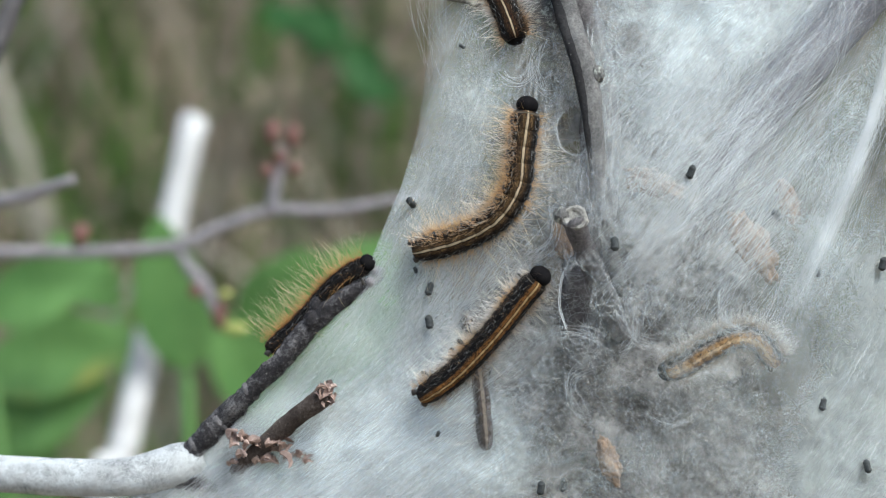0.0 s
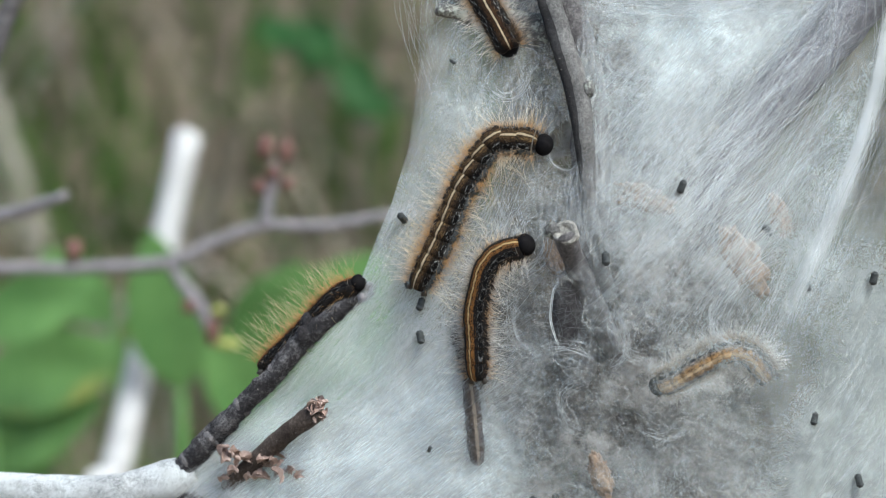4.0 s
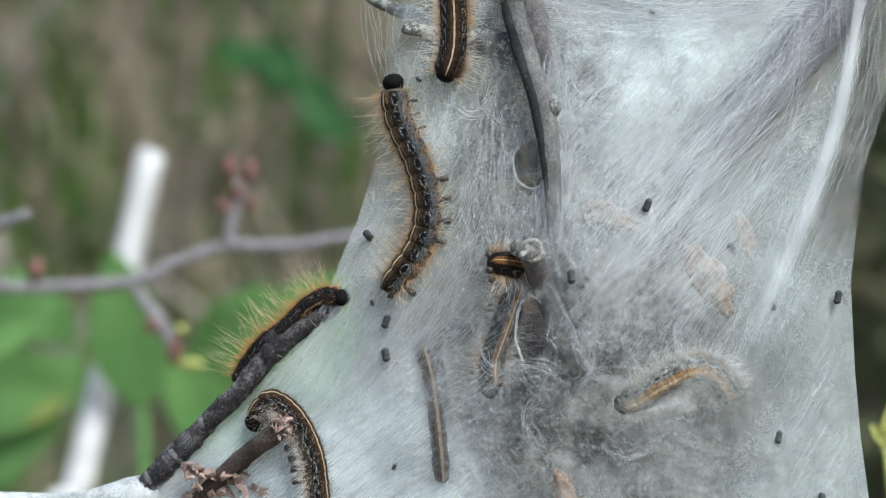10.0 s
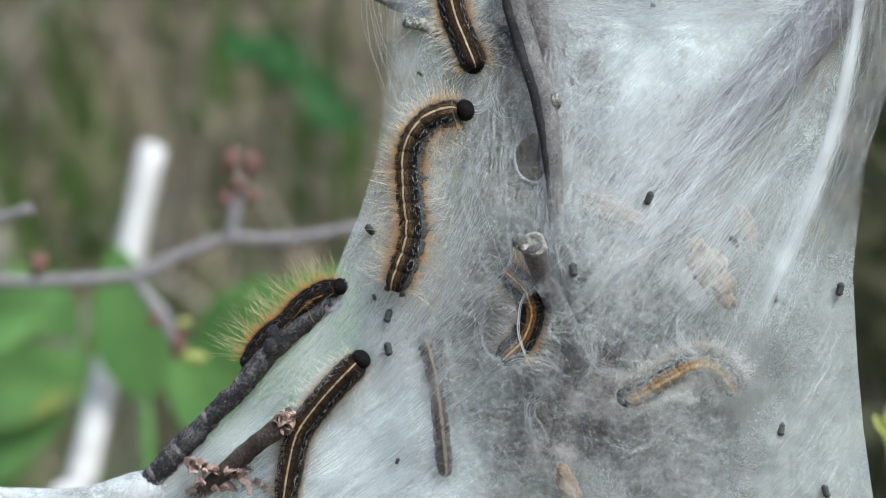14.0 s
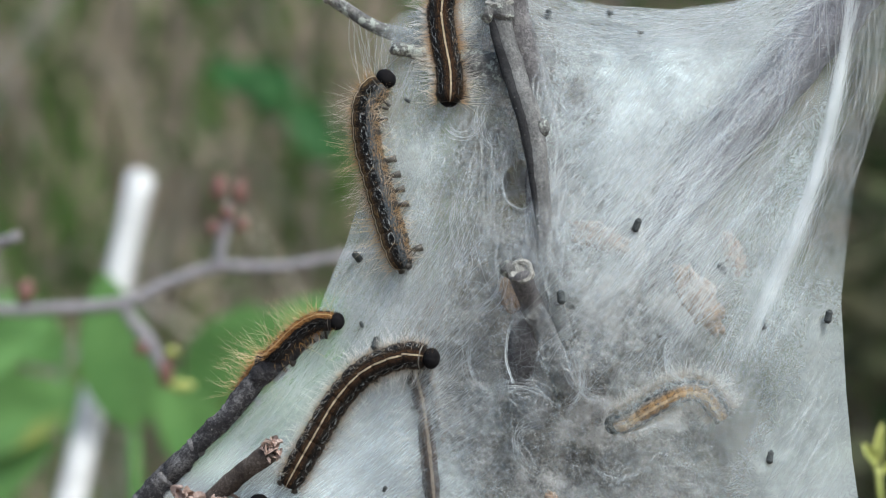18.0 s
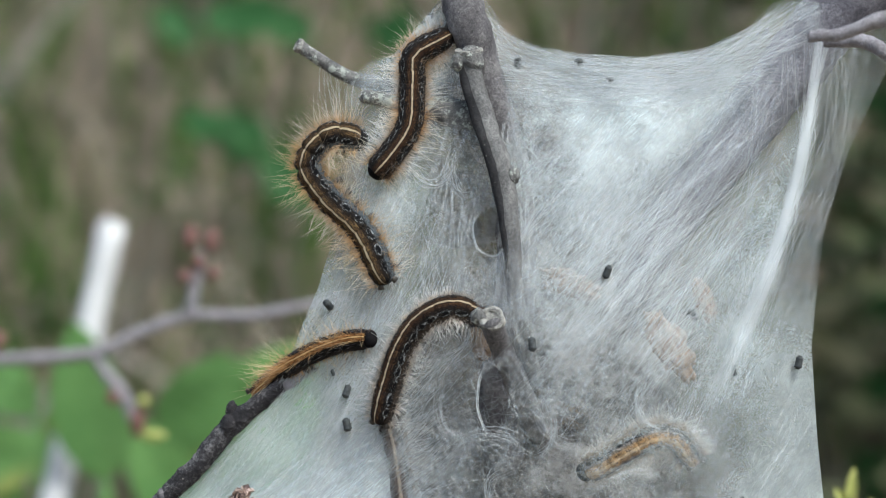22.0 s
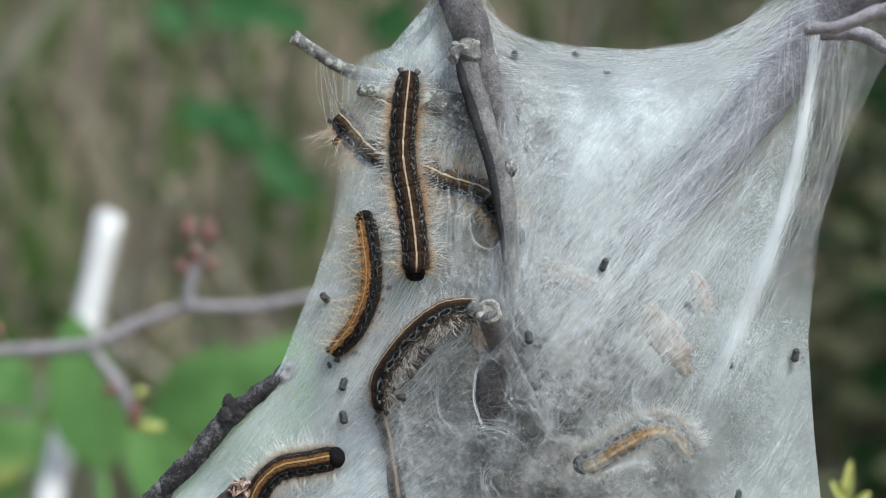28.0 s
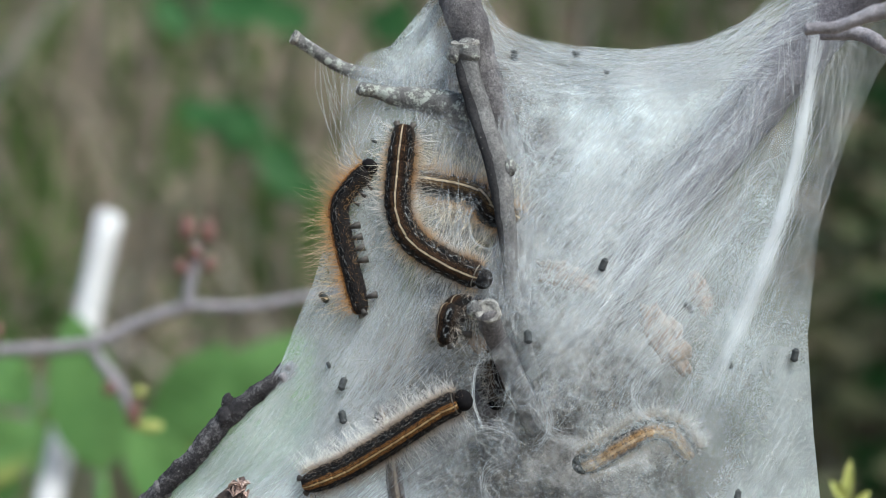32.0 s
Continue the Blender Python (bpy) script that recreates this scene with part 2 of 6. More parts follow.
def thread_mat(name, col, cover=1.0):
    """Fine silk or hair; cover below 1 lets what lies behind shine through, as a bundle of finer fibres does."""
    m, n, l, p = nodes_of(name)
    shade = ramp(n, l, noise_out(n, l, 60, 3), [(0.3, tuple(c * 0.85 for c in col)), (0.7, col)])
    l.new(shade, p.inputs["Base Color"])
    p.inputs["Roughness"].default_value = 0.5
    tr, both, clear, mix = n.new("ShaderNodeBsdfTranslucent"), n.new("ShaderNodeMixShader"), n.new("ShaderNodeBsdfTransparent"), n.new("ShaderNodeMixShader")
    l.new(shade, tr.inputs[0])
    both.inputs[0].default_value, mix.inputs[0].default_value = 0.4, cover
    l.new(p.outputs[0], both.inputs[1])
    l.new(tr.outputs[0], both.inputs[2])
    l.new(clear.outputs[0], mix.inputs[1])
    l.new(both.outputs[0], mix.inputs[2])
    l.new(mix.outputs[0], n["Material Output"].inputs[0])
    return m


def hair_mat(name, root, tip, cover, r0=3.0, r1=6.5):
    """Bristles that pale from root to tip; r0 and r1 are millimetres from the body's axis."""
    m, n, l, p = nodes_of(name)
    flat = n.new("ShaderNodeVectorMath")
    flat.operation = "MULTIPLY"
    flat.inputs[1].default_value = (0, 1000, 1000)
    l.new(n.new("ShaderNodeTexCoord").outputs["Object"], flat.inputs[0])
    far = n.new("ShaderNodeVectorMath")
    far.operation = "LENGTH"
    l.new(flat.outputs[0], far.inputs[0])
    u = math_node(n, l, "DIVIDE", math_node(n, l, "SUBTRACT", far.outputs["Value"], r0), r1 - r0, True)
    shade = ramp(n, l, u, [(0.0, root), (1.0, tip)])
    l.new(shade, p.inputs["Base Color"])
    p.inputs["Roughness"].default_value = 0.45
    tr, both, clear, mix = n.new("ShaderNodeBsdfTranslucent"), n.new("ShaderNodeMixShader"), n.new("ShaderNodeBsdfTransparent"), n.new("ShaderNodeMixShader")
    l.new(shade, tr.inputs[0])
    both.inputs[0].default_value, mix.inputs[0].default_value = 0.4, cover
    l.new(p.outputs[0], both.inputs[1])
    l.new(tr.outputs[0], both.inputs[2])
    l.new(clear.outputs[0], mix.inputs[1])
    l.new(both.outputs[0], mix.inputs[2])
    l.new(mix.outputs[0], n["Material Output"].inputs[0])
    return m


def leaf_mat(name, dark, light, vein, spot=None, scale=30.0):
    m, n, l, p = nodes_of(name)
    col = ramp(n, l, noise_out(n, l, scale, 5), [(0.3, dark), (0.7, light)])
    if spot:
        col = mixed(n, l, ramp(n, l, noise_out(n, l, 12, 2), [(0.55, (0, 0, 0)), (0.68, (1, 1, 1))]), col, spot)
    w = n.new("ShaderNodeTexWave")
    w.inputs["Scale"].default_value, w.inputs["Distortion"].default_value = 40, 2
    l.new(n.new("ShaderNodeTexCoord").outputs["Object"], w.inputs["Vector"])
    col = mixed(n, l, math_node(n, l, "MULTIPLY", w.outputs["Fac"], 0.15), col, vein)
    l.new(col, p.inputs["Base Color"])
    p.inputs["Roughness"].default_value = 0.6
    p.inputs["Specular IOR Level"].default_value = 0.2
    tr, mix = n.new("ShaderNodeBsdfTranslucent"), n.new("ShaderNodeMixShader")
    l.new(col, tr.inputs[0])
    mix.inputs[0].default_value = 0.35
    l.new(p.outputs[0], mix.inputs[1])
    l.new(tr.outputs[0], mix.inputs[2])
    l.new(mix.outputs[0], n["Material Output"].inputs[0])
    return m


def skin(name, stops, fleck, blue=0.35):
    """Caterpillar skin: lengthwise stripes by the angle from the back, broken up by fine wavy lines, with dull blue side spots."""
    m, n, l, p = nodes_of(name)
    sep = n.new("ShaderNodeSeparateXYZ")
    l.new(n.new("ShaderNodeTexCoord").outputs["Object"], sep.inputs[0])
    own = n.new("ShaderNodeObjectInfo").outputs["Random"]
    shift = n.new("ShaderNodeVectorMath")
    l.new(n.new("ShaderNodeTexCoord").outputs["Object"], shift.inputs[0])
    l.new(own, shift.inputs[1])
    wob = noise_out(n, l, 1100, 4, shift.outputs[0])
    side = math_node(n, l, "ABSOLUTE", sep.outputs[1])
    ang = math_node(n, l, "ARCTAN2", side, sep.outputs[2])
    ang = math_node(n, l, "ADD", math_node(n, l, "DIVIDE", ang, math.pi), math_node(n, l, "MULTIPLY", math_node(n, l, "SUBTRACT", wob, 0.5), 0.035))
    col = ramp(n, l, ang, stops)
    st = n.new("ShaderNodeMapping")
    st.inputs["Scale"].default_value = (420, 2300, 2300)
    l.new(shift.outputs[0], st.inputs["Vector"])
    lines = noise_out(n, l, 1.0, 5, st.outputs[0], 0.75, 1.2)
    specks = noise_out(n, l, 2400, 4, shift.outputs[0], 0.7, 0.8)
    gate = ramp(n, l, ang, [(0.03, (0, 0, 0)), (0.05, (1, 1, 1)), (0.13, (1, 1, 1)), (0.19, (0.22, 0.22, 0.22))])
    gold = ramp(n, l, lines, [(0.55, (0, 0, 0)), (0.62, (1, 1, 1))])
    col = mixed(n, l, math_node(n, l, "MULTIPLY", gold, gate), col, fleck)
    off = ramp(n, l, ang, [(0.015, (0.45, 0.45, 0.45)), (0.035, (1, 1, 1))])
    col = mixed(n, l, math_node(n, l, "MULTIPLY", ramp(n, l, specks, [(0.50, (0, 0, 0)), (0.58, (0.9, 0.9, 0.9))]), off), col, (0.008, 0.007, 0.007))
    # one black spot a ring on each flank, with a pale broken edge
    dx = math_node(n, l, "DIVIDE", sep.outputs[0], 0.00105)
    da = math_node(n, l, "DIVIDE", math_node(n, l, "SUBTRACT", math_node(n, l, "ADD", ang, math_node(n, l, "MULTIPLY", math_node(n, l, "SUBTRACT", specks, 0.5), 0.14)), 0.285), 0.055)
    rad = math_node(n, l, "MULTIPLY", math_node(n, l, "ADD", math_node(n, l, "MULTIPLY", dx, dx), math_node(n, l, "MULTIPLY", da, da)), 0.25)
    rad = math_node(n, l, "ADD", rad, math_node(n, l, "MULTIPLY", math_node(n, l, "SUBTRACT", wob, 0.5), 1.1))
    edge = ramp(n, l, rad, [(0.20, (0, 0, 0)), (0.28, (1, 1, 1)), (0.42, (1, 1, 1)), (0.55, (0, 0, 0))])
    torn = ramp(n, l, lines, [(0.50, (0, 0, 0)), (0.58, (1, 1, 1))])
    col = mixed(n, l, math_node(n, l, "MULTIPLY", math_node(n, l, "MULTIPLY", edge, torn), blue), col, (0.44, 0.46, 0.46))
    col = mixed(n, l, ramp(n, l, rad, [(0.18, (1, 1, 1)), (0.26, (0, 0, 0))]), col, (0.004, 0.004, 0.005))
    l.new(col, p.inputs["Base Color"])
    p.inputs["Roughness"].default_value = 0.7
    p.inputs["Specular IOR Level"].default_value = 0.1
    bump(n, l, p, math_node(n, l, "ADD", lines, specks), 1.0, 0.0006)
    return m


BLACK, CREAM = (0.010, 0.009, 0.009), (0.52, 0.41, 0.27)
SLATE = (0.10, 0.115, 0.125)
SKIN_GOLD = skin("golden_brown_skin", [(0.019, CREAM), (0.031, (0.025, 0.017, 0.01)), (0.06, (0.11, 0.065, 0.03)), (0.12, (0.06, 0.035, 0.018)), (0.18, (0.014, 0.010, 0.008)),
                                       (0.34, (0.012, 0.012, 0.013)), (0.38, SLATE), (0.48, SLATE), (0.6, (0.06, 0.055, 0.05))], (0.26, 0.165, 0.065), 0.9)
SKIN_DARK = skin("dark_brown_skin", [(0.016, CREAM), (0.028, (0.014, 0.009, 0.006)), (0.06, (0.060, 0.028, 0.013)), (0.15, (0.016, 0.010, 0.007)), (0.21, BLACK),
                                     (0.35, (0.016, 0.012, 0.01)), (0.40, (0.05, 0.035, 0.025)), (0.6, (0.03, 0.03, 0.031))], (0.16, 0.085, 0.035), 0.9)
SKIN_RUST = skin("rust_striped_skin", [(0.018, (0.50, 0.34, 0.16)), (0.030, (0.05, 0.025, 0.01)), (0.05, (0.24, 0.105, 0.028)), (0.11, (0.20, 0.09, 0.026)), (0.14, BLACK),
                                       (0.33, BLACK), (0.38, (0.018, 0.016, 0.016)), (0.6, (0.022, 0.020, 0.020))], (0.20, 0.10, 0.035), 0.4)
SKIN_PALE = skin("silk_dusted_orange_skin", [(0.03, (0.58, 0.42, 0.25)), (0.06, (0.40, 0.24, 0.11)), (0.13, (0.38, 0.23, 0.11)), (0.2, (0.22, 0.18, 0.15)),
                                             (0.36, (0.16, 0.14, 0.12)), (0.6, (0.30, 0.20, 0.11))], (0.50, 0.33, 0.16))
SKIN_DULL = skin("silk_dulled_brown_skin", [(0.03, (0.36, 0.30, 0.24)), (0.06, (0.13, 0.10, 0.085)), (0.2, (0.10, 0.085, 0.078)), (0.6, (0.16, 0.14, 0.125))], (0.20, 0.15, 0.11))
HEAD = plain("black_head_capsule", (0.004, 0.004, 0.005), (0.011, 0.010, 0.010), 500, 0.95, 0.3, 0.0002)
HEAD.node_tree.nodes["Principled BSDF"].inputs["Specular IOR Level"].default_value = 0.05
COLLAR = plain("pale_neck_ring", (0.12, 0.105, 0.085), (0.24, 0.21, 0.17), 600, 0.6)
LEG = plain("dark_leg_skin", (0.02, 0.018, 0.017), (0.07, 0.06, 0.05), 900, 0.6)
HAIR_BROWN = thread_mat("brown_head_hair", (0.16, 0.10, 0.06), 0.8)
FLEECE = hair_mat("short_brown_fleece", (0.016, 0.012, 0.010), (0.075, 0.05, 0.032), 0.9, 2.4, 3.9)
HAIR_TAN = hair_mat("tan_hair", (0.60, 0.36, 0.16), (0.88, 0.80, 0.66), 0.6, 2.8, 5.5)
HAIR_FINE = hair_mat("fine_orange_hair", (0.62, 0.33, 0.10), (0.86, 0.70, 0.46), 0.5, 2.4, 6.5)
HAIR_PALE = hair_mat("whitish_hair", (0.50, 0.38, 0.27), (0.90, 0.87, 0.82), 0.55, 2.6, 4.8)
SILK_FRONT = silk("white_silk_front", (0.835, 0.905, 0.895), 0.06, 38.0, 0.42)
# Inner layers: base tints carry the dim interior's shade; the blotches are soiling.
SILK_INNER = silk("soiled_dimmed_inner_silk", (0.455, 0.43, 0.405), 0.97, 42, 0.5, (0.065, 0.052, 0.044))
SILK_BACK = silk("dimmed_grey_silk_back", (0.28, 0.28, 0.27), 0.85, 30, 0.2)
SILK_WRAP = silk("smooth_white_silk", (0.66, 0.68, 0.68), 0.3, 60, 0.4)
THREAD = thread_mat("silk_thread", (0.93, 0.945, 0.95), 0.19)
TUFT = thread_mat("loose_silk_tuft", (0.92, 0.94, 0.94), 0.15)
STREAK = thread_mat("fine_silk_streak", (0.93, 0.95, 0.96), 0.30)
SLANT = thread_mat("slanting_silk", (0.90, 0.95, 0.97), 0.26)
MATTED = thread_mat("matted_silk", (0.90, 0.94, 0.93), 0.25)
BUNDLE = thread_mat("loose_silk_bundle", (0.92, 0.94, 0.94), 0.17)
RIM = thread_mat("white_silk_rim", (0.93, 0.95, 0.95), 0.34)
THREAD_WHITE = thread_mat("white_silk_cord", (0.93, 0.95, 0.95), 0.7)
MOULT = plain("brown_cast_skin", (0.10, 0.06, 0.035), (0.34, 0.22, 0.14), 500, 0.9, 0.8, 0.0006)
FRASS = plain("dark_grey_frass", (0.016, 0.018, 0.018), (0.07, 0.075, 0.075), 900, 0.85, 0.8, 0.0004)
BARK_GREY = bark("weathered_grey_bark", (0.045, 0.041, 0.043), (0.115, 0.106, 0.107), (0.25, 0.235, 0.23))
BARK_DARK = bark("dark_smooth_bark", (0.012, 0.011, 0.012), (0.034, 0.031, 0.033), (0.19, 0.18, 0.18))
BARK_TWIG = bark("dark_grey_twig_bark", (0.05, 0.048, 0.048), (0.13, 0.125, 0.12), (0.27, 0.26, 0.25))
BARK_LICHEN = bark("lichened_grey_bark", (0.05, 0.046, 0.045), (0.12, 0.115, 0.11), (0.24, 0.23, 0.22), 0.08)
BARK_PALE = bark("pale_grey_twig_bark", (0.14, 0.125, 0.13), (0.24, 0.22, 0.23), (0.36, 0.34, 0.35))
BARK_BROWN = bark("brown_twig_bark", (0.022, 0.016, 0.014), (0.065, 0.049, 0.041), (0.18, 0.148, 0.13))
BARK_STRIP = bark("blackish_bark", (0.010, 0.009, 0.010), (0.022, 0.021, 0.022), (0.05, 0.048, 0.048))
BARK_MAUVE = bark("mauve_grey_bark", (0.05, 0.046, 0.055), (0.12, 0.112, 0.128), (0.22, 0.21, 0.23))
CUT_WOOD = plain("pale_cut_wood", (0.07, 0.062, 0.055), (0.36, 0.345, 0.31), 1100, 0.8, 0.8, 0.0006)
BUD_SCALE = plain("reddish_brown_bud_scale", (0.14, 0.085, 0.068), (0.45, 0.335, 0.285), 700, 0.55, 0.5, 0.0003)
BUD_RED = plain("dull_red_bud", (0.08, 0.035, 0.028), (0.17, 0.085, 0.068), 220, 0.6)
BUD_YELLOW = plain("yellow_green_bud", (0.20, 0.23, 0.05), (0.42, 0.42, 0.14), 120, 0.5)
LEAF_GREEN = leaf_mat("fresh_green_leaf", (0.06, 0.15, 0.035), (0.16, 0.30, 0.09), (0.28, 0.44, 0.2), scale=18)
LEAF_SPOT = leaf_mat("yellow_blotched_leaf", (0.07, 0.16, 0.04), (0.16, 0.30, 0.09), (0.28, 0.44, 0.2), (0.42, 0.31, 0.07), 18)
LEAF_DARK = leaf_mat("dark_green_leaf", (0.018, 0.075, 0.018), (0.055, 0.15, 0.045), (0.07, 0.16, 0.05), scale=9)
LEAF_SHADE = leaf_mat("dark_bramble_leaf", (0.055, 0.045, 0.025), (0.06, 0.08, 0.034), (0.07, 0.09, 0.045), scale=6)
GRASS_GREEN = leaf_mat("green_grass", (0.06, 0.13, 0.025), (0.14, 0.25, 0.06), (0.18, 0.27, 0.09), scale=6)
GRASS_DEAD = plain("dead_grass_straw", (0.13, 0.108, 0.08), (0.37, 0.325, 0.26), 9, 0.85)
GRASS_PALE = plain("pale_dry_stem", (0.28, 0.25, 0.205), (0.48, 0.435, 0.375), 9, 0.85)
STALK_WHITE = plain("bleached_dead_stalk", (0.36, 0.35, 0.345), (0.60, 0.59, 0.58), 60, 0.75)
LITTER = plain("leaf_litter_soil", (0.08, 0.065, 0.045), (0.26, 0.21, 0.15), 9, 0.95, 0.6, 0.01)

# ---------------------------------------------------------------- ground
def bank(x, y):
    """Height of the ground: level under the shrub, a grassy bank behind it."""
    s = min(1.0, max(0.0, (y - 0.9) / 2.3))
    return 2.5 * s * s * (3 - 2 * s) + 0.04 * noise.noise(Vector((x * 1.5, y * 1.5, 0))) + 0.015 * noise.noise(Vector((x * 6, y * 6, 3)))


def axis(lo, hi, step, far):
    core = [lo + step * i for i in range(int((hi - lo) / step) + 1)]
    grow, a, b = [], lo, hi
    d = step
    while b < far:
        d *= 1.6
        a, b = a - d, b + d
        grow.append((a, b))
    return [g[0] for g in reversed(grow)] + core + [g[1] for g in grow]


gx, gy = axis(-2.4, 2.4, 0.06, 900), axis(-1.0, 3.6, 0.06, 900)
verts = [(x, y, bank(x, y)) for y in gy for x in gx]
faces = [(j * len(gx) + i, j * len(gx) + i + 1, (j + 1) * len(gx) + i + 1, (j + 1) * len(gx) + i) for j in range(len(gy) - 1) for i in range(len(gx) - 1)]
tagged(part("ground", mesh_from("ground", verts, faces), LITTER), "brown leaf-littered ground rising to a grassy bank", "ground", kind="structure")


def blades(name, count, material, length, width, x0, x1, y0, y1, lean, seed, droop=0.35):
    """Grass blades or stems on the bank, as one object."""
    r = random.Random(seed)
    v, f = [], []
    for _ in range(count):
        x, y = r.uniform(x0, x1), r.uniform(y0, y1)
        base = Vector((x, y, bank(x, y) - 0.01))
        L, w = r.uniform(*length), r.uniform(*width)
        az, tilt = r.uniform(0, 2 * math.pi), r.gauss(0, lean)
        up = Vector((math.sin(tilt), -abs(r.gauss(0, 0.35)), math.cos(tilt))).normalized()
        side = Vector((math.cos(az), math.sin(az), 0)) * w / 2
        bend = Vector((r.gauss(0, droop), -abs(r.gauss(0, droop)), -droop * 0.4)) * L
        k = len(v)
        for i in range(4):
            u = i / 3
            c = base + up * L * u + bend * u * u
            t = 1 - 0.9 * u * u
            v += [c - side * t, c + side * t]
        f += [(k, k + 1, k + 3, k + 2), (k + 2, k + 3, k + 5, k + 4), (k + 4, k + 5, k + 7, k + 6)]
    return part(name, mesh_from(name, v, f), material)


tagged(blades("dead_grass", 3600, GRASS_DEAD, (0.15, 0.5), (0.004, 0.014), -1.3, 1.3, 1.25, 3.2, 0.28, 3), "tangle of dry tan grass stems on the bank", "grass", kind="stuff")
tagged(blades("dry_stems", 130, GRASS_PALE, (0.3, 0.8), (0.010, 0.024), -1.0, 1.0, 1.2, 2.4, 0.6, 9, 0.2), "pale dry stems leaning across the grassy bank", "grass", kind="stuff")
tagged(blades("green_grass", 3400, GRASS_GREEN, (0.12, 0.42), (0.006, 0.02), -1.3, 1.3, 1.25, 3.2, 0.35, 4), "green grass blades among dry stems on the bank", "grass", kind="stuff")

# ---------------------------------------------------------------- leaves and stalks behind the nest
def leaf_mesh(name, length, width, cup=0.12, droop=0.2, serr=0.0):
    """A pointed oval blade along +X, folded a little along its midrib."""
    v, f = [], []
    nu, nv = 14, 6
    for i in range(nu + 1):
        u = i / nu
        w = width / 2 * (math.sin(math.pi * u ** 0.85) ** 0.8) * (1 + serr * (i % 2))
        for j in range(nv + 1):
            s = j / nv * 2 - 1
            v.append((u * length, s * w, abs(s) * w * cup * 2 - droop * length * u * u + 0.012 * length * math.sin(9 * u + 3 * s)))
    for i in range(nu):
        for j in range(nv):
            a = i * (nv + 1) + j
            f.append((a, a + nv + 1, a + nv + 2, a + 1))
    return mesh_from(name, v, f)


def aim(origin, forward, normal):
    """A pose with +X along forward and +Z near normal."""
    x = Vector(forward).normalized()
    y = Vector(normal).cross(x).normalized()
    z = x.cross(y)
    return Matrix(((x.x, y.x, z.x, origin[0]), (x.y, y.y, z.y, origin[1]), (x.z, y.z, z.z, origin[2]), (0, 0, 0, 1)))


def leafy_plant(name, label, base, blades_at, material, stem=2.5):
    """A low plant: a stem from the ground and broad leaves set by their root, tip and width on the plan at one depth."""
    thing = new(name)
    thing.location = base
    back = Matrix.Translation(-Vector(base))
    tops = []
    for k, (root, tip, width, d, spotted) in enumerate(blades_at):
        a, b = P(*root, d), P(*tip, d - 15)
        L = (b - a).length
        me = leaf_mesh("leaf", L, width * MM, 0.10, 0.03)
        ob = part("leaf", me, LEAF_SPOT if spotted else material, thing)
        ob.matrix_basis = back @ aim(a, b - a, Vector((0.1 * math.sin(k * 2.1), -1, 0.35)))
        tops.append(a)
    for a in tops if stem > 2 else tops[:1]:
        low = Vector(base) + Vector((0, 0, -0.02))
        mid = (a + low) / 2 + Vector((0.02, 0.02, 0.05))
        pts = [back @ low, back @ mid, back @ a]
        v, f = tube_data(spline(pts, 10), [stem * MM] * 10, 6)
        part("stem", mesh_from("stem", v, f), material, thing)
    return tagged(thing, label, "plant")


leafy_plant("broadleaf_plant", "fresh green broad-leaved plant with yellow-blotched leaves", (-0.19, 0.52, bank(-0.19, 0.52)), [
    ((182, 840), (125, 553), 35, 462, False), ((-190, 735), (40, 640), 32, 480, False), ((-200, 850), (110, 770), 40, 520, True),
    ((345, 930), (215, 715), 30, 510, False), ((-200, 960), (40, 850), 40, 520, False),
    ((-60, 1060), (-230, 900), 40, 520, False), ((60, 720), (-70, 590), 26, 540, False)], LEAF_GREEN)
leafy_plant("broadleaf_plant", "green broad-leaved plant with a yellowing leaf behind the twig", (-0.05, 0.60, bank(-0.05, 0.60)), [
    ((350, 880), (540, 590), 62, 560, False), ((300, 800), (400, 610), 40, 550, True), ((420, 900), (560, 690), 42, 580, False)], LEAF_GREEN)
for label, spots in (("dark green weed leaves low on the bank", ((400, 215, 110, 36, 7), (520, 300, 36, 40, 3))), ("dark green weed leaves high on the bank", ((420, 20, 100, 36, 5), (690, 30, 30, 30, 3)))):
    lay = []
    for a, b, w, h, n in spots:
        for _ in range(n):
            x, y, t = a + rng.gauss(0, w * 0.6), b + rng.gauss(0, h * 0.6), rng.uniform(-0.9, 0.9)
            lay.append(((x - 50 * math.cos(t), y - 50 * math.sin(t)), (x + 50 * math.cos(t), y + 50 * math.sin(t)), rng.uniform(24, 44), 1500 + rng.uniform(0, 80), False))
    leafy_plant("dark_leaved_plant", label, (-0.25, 1.55, bank(-0.25, 1.55)), lay, LEAF_DARK, stem=1.5)
leafy_plant("dark_leaved_plant", "dark green narrow-leaved weed beside the bank", (0.55, 1.35, bank(0.55, 1.35)), [
    ((1480, 240), (1620, 330), 34, 1300, False), ((1560, 440), (1470, 330), 40, 1320, False), ((1620, 560), (1480, 500), 34, 1350, False),
    ((1450, 120), (1600, 190), 40, 1350, False), ((1640, 260), (1540, 120), 44, 1350, False), ((1600, 700), (1480, 640), 34, 1320, False),
    ((1600, 900), (1500, 760), 44, 1350, False)], LEAF_DARK)
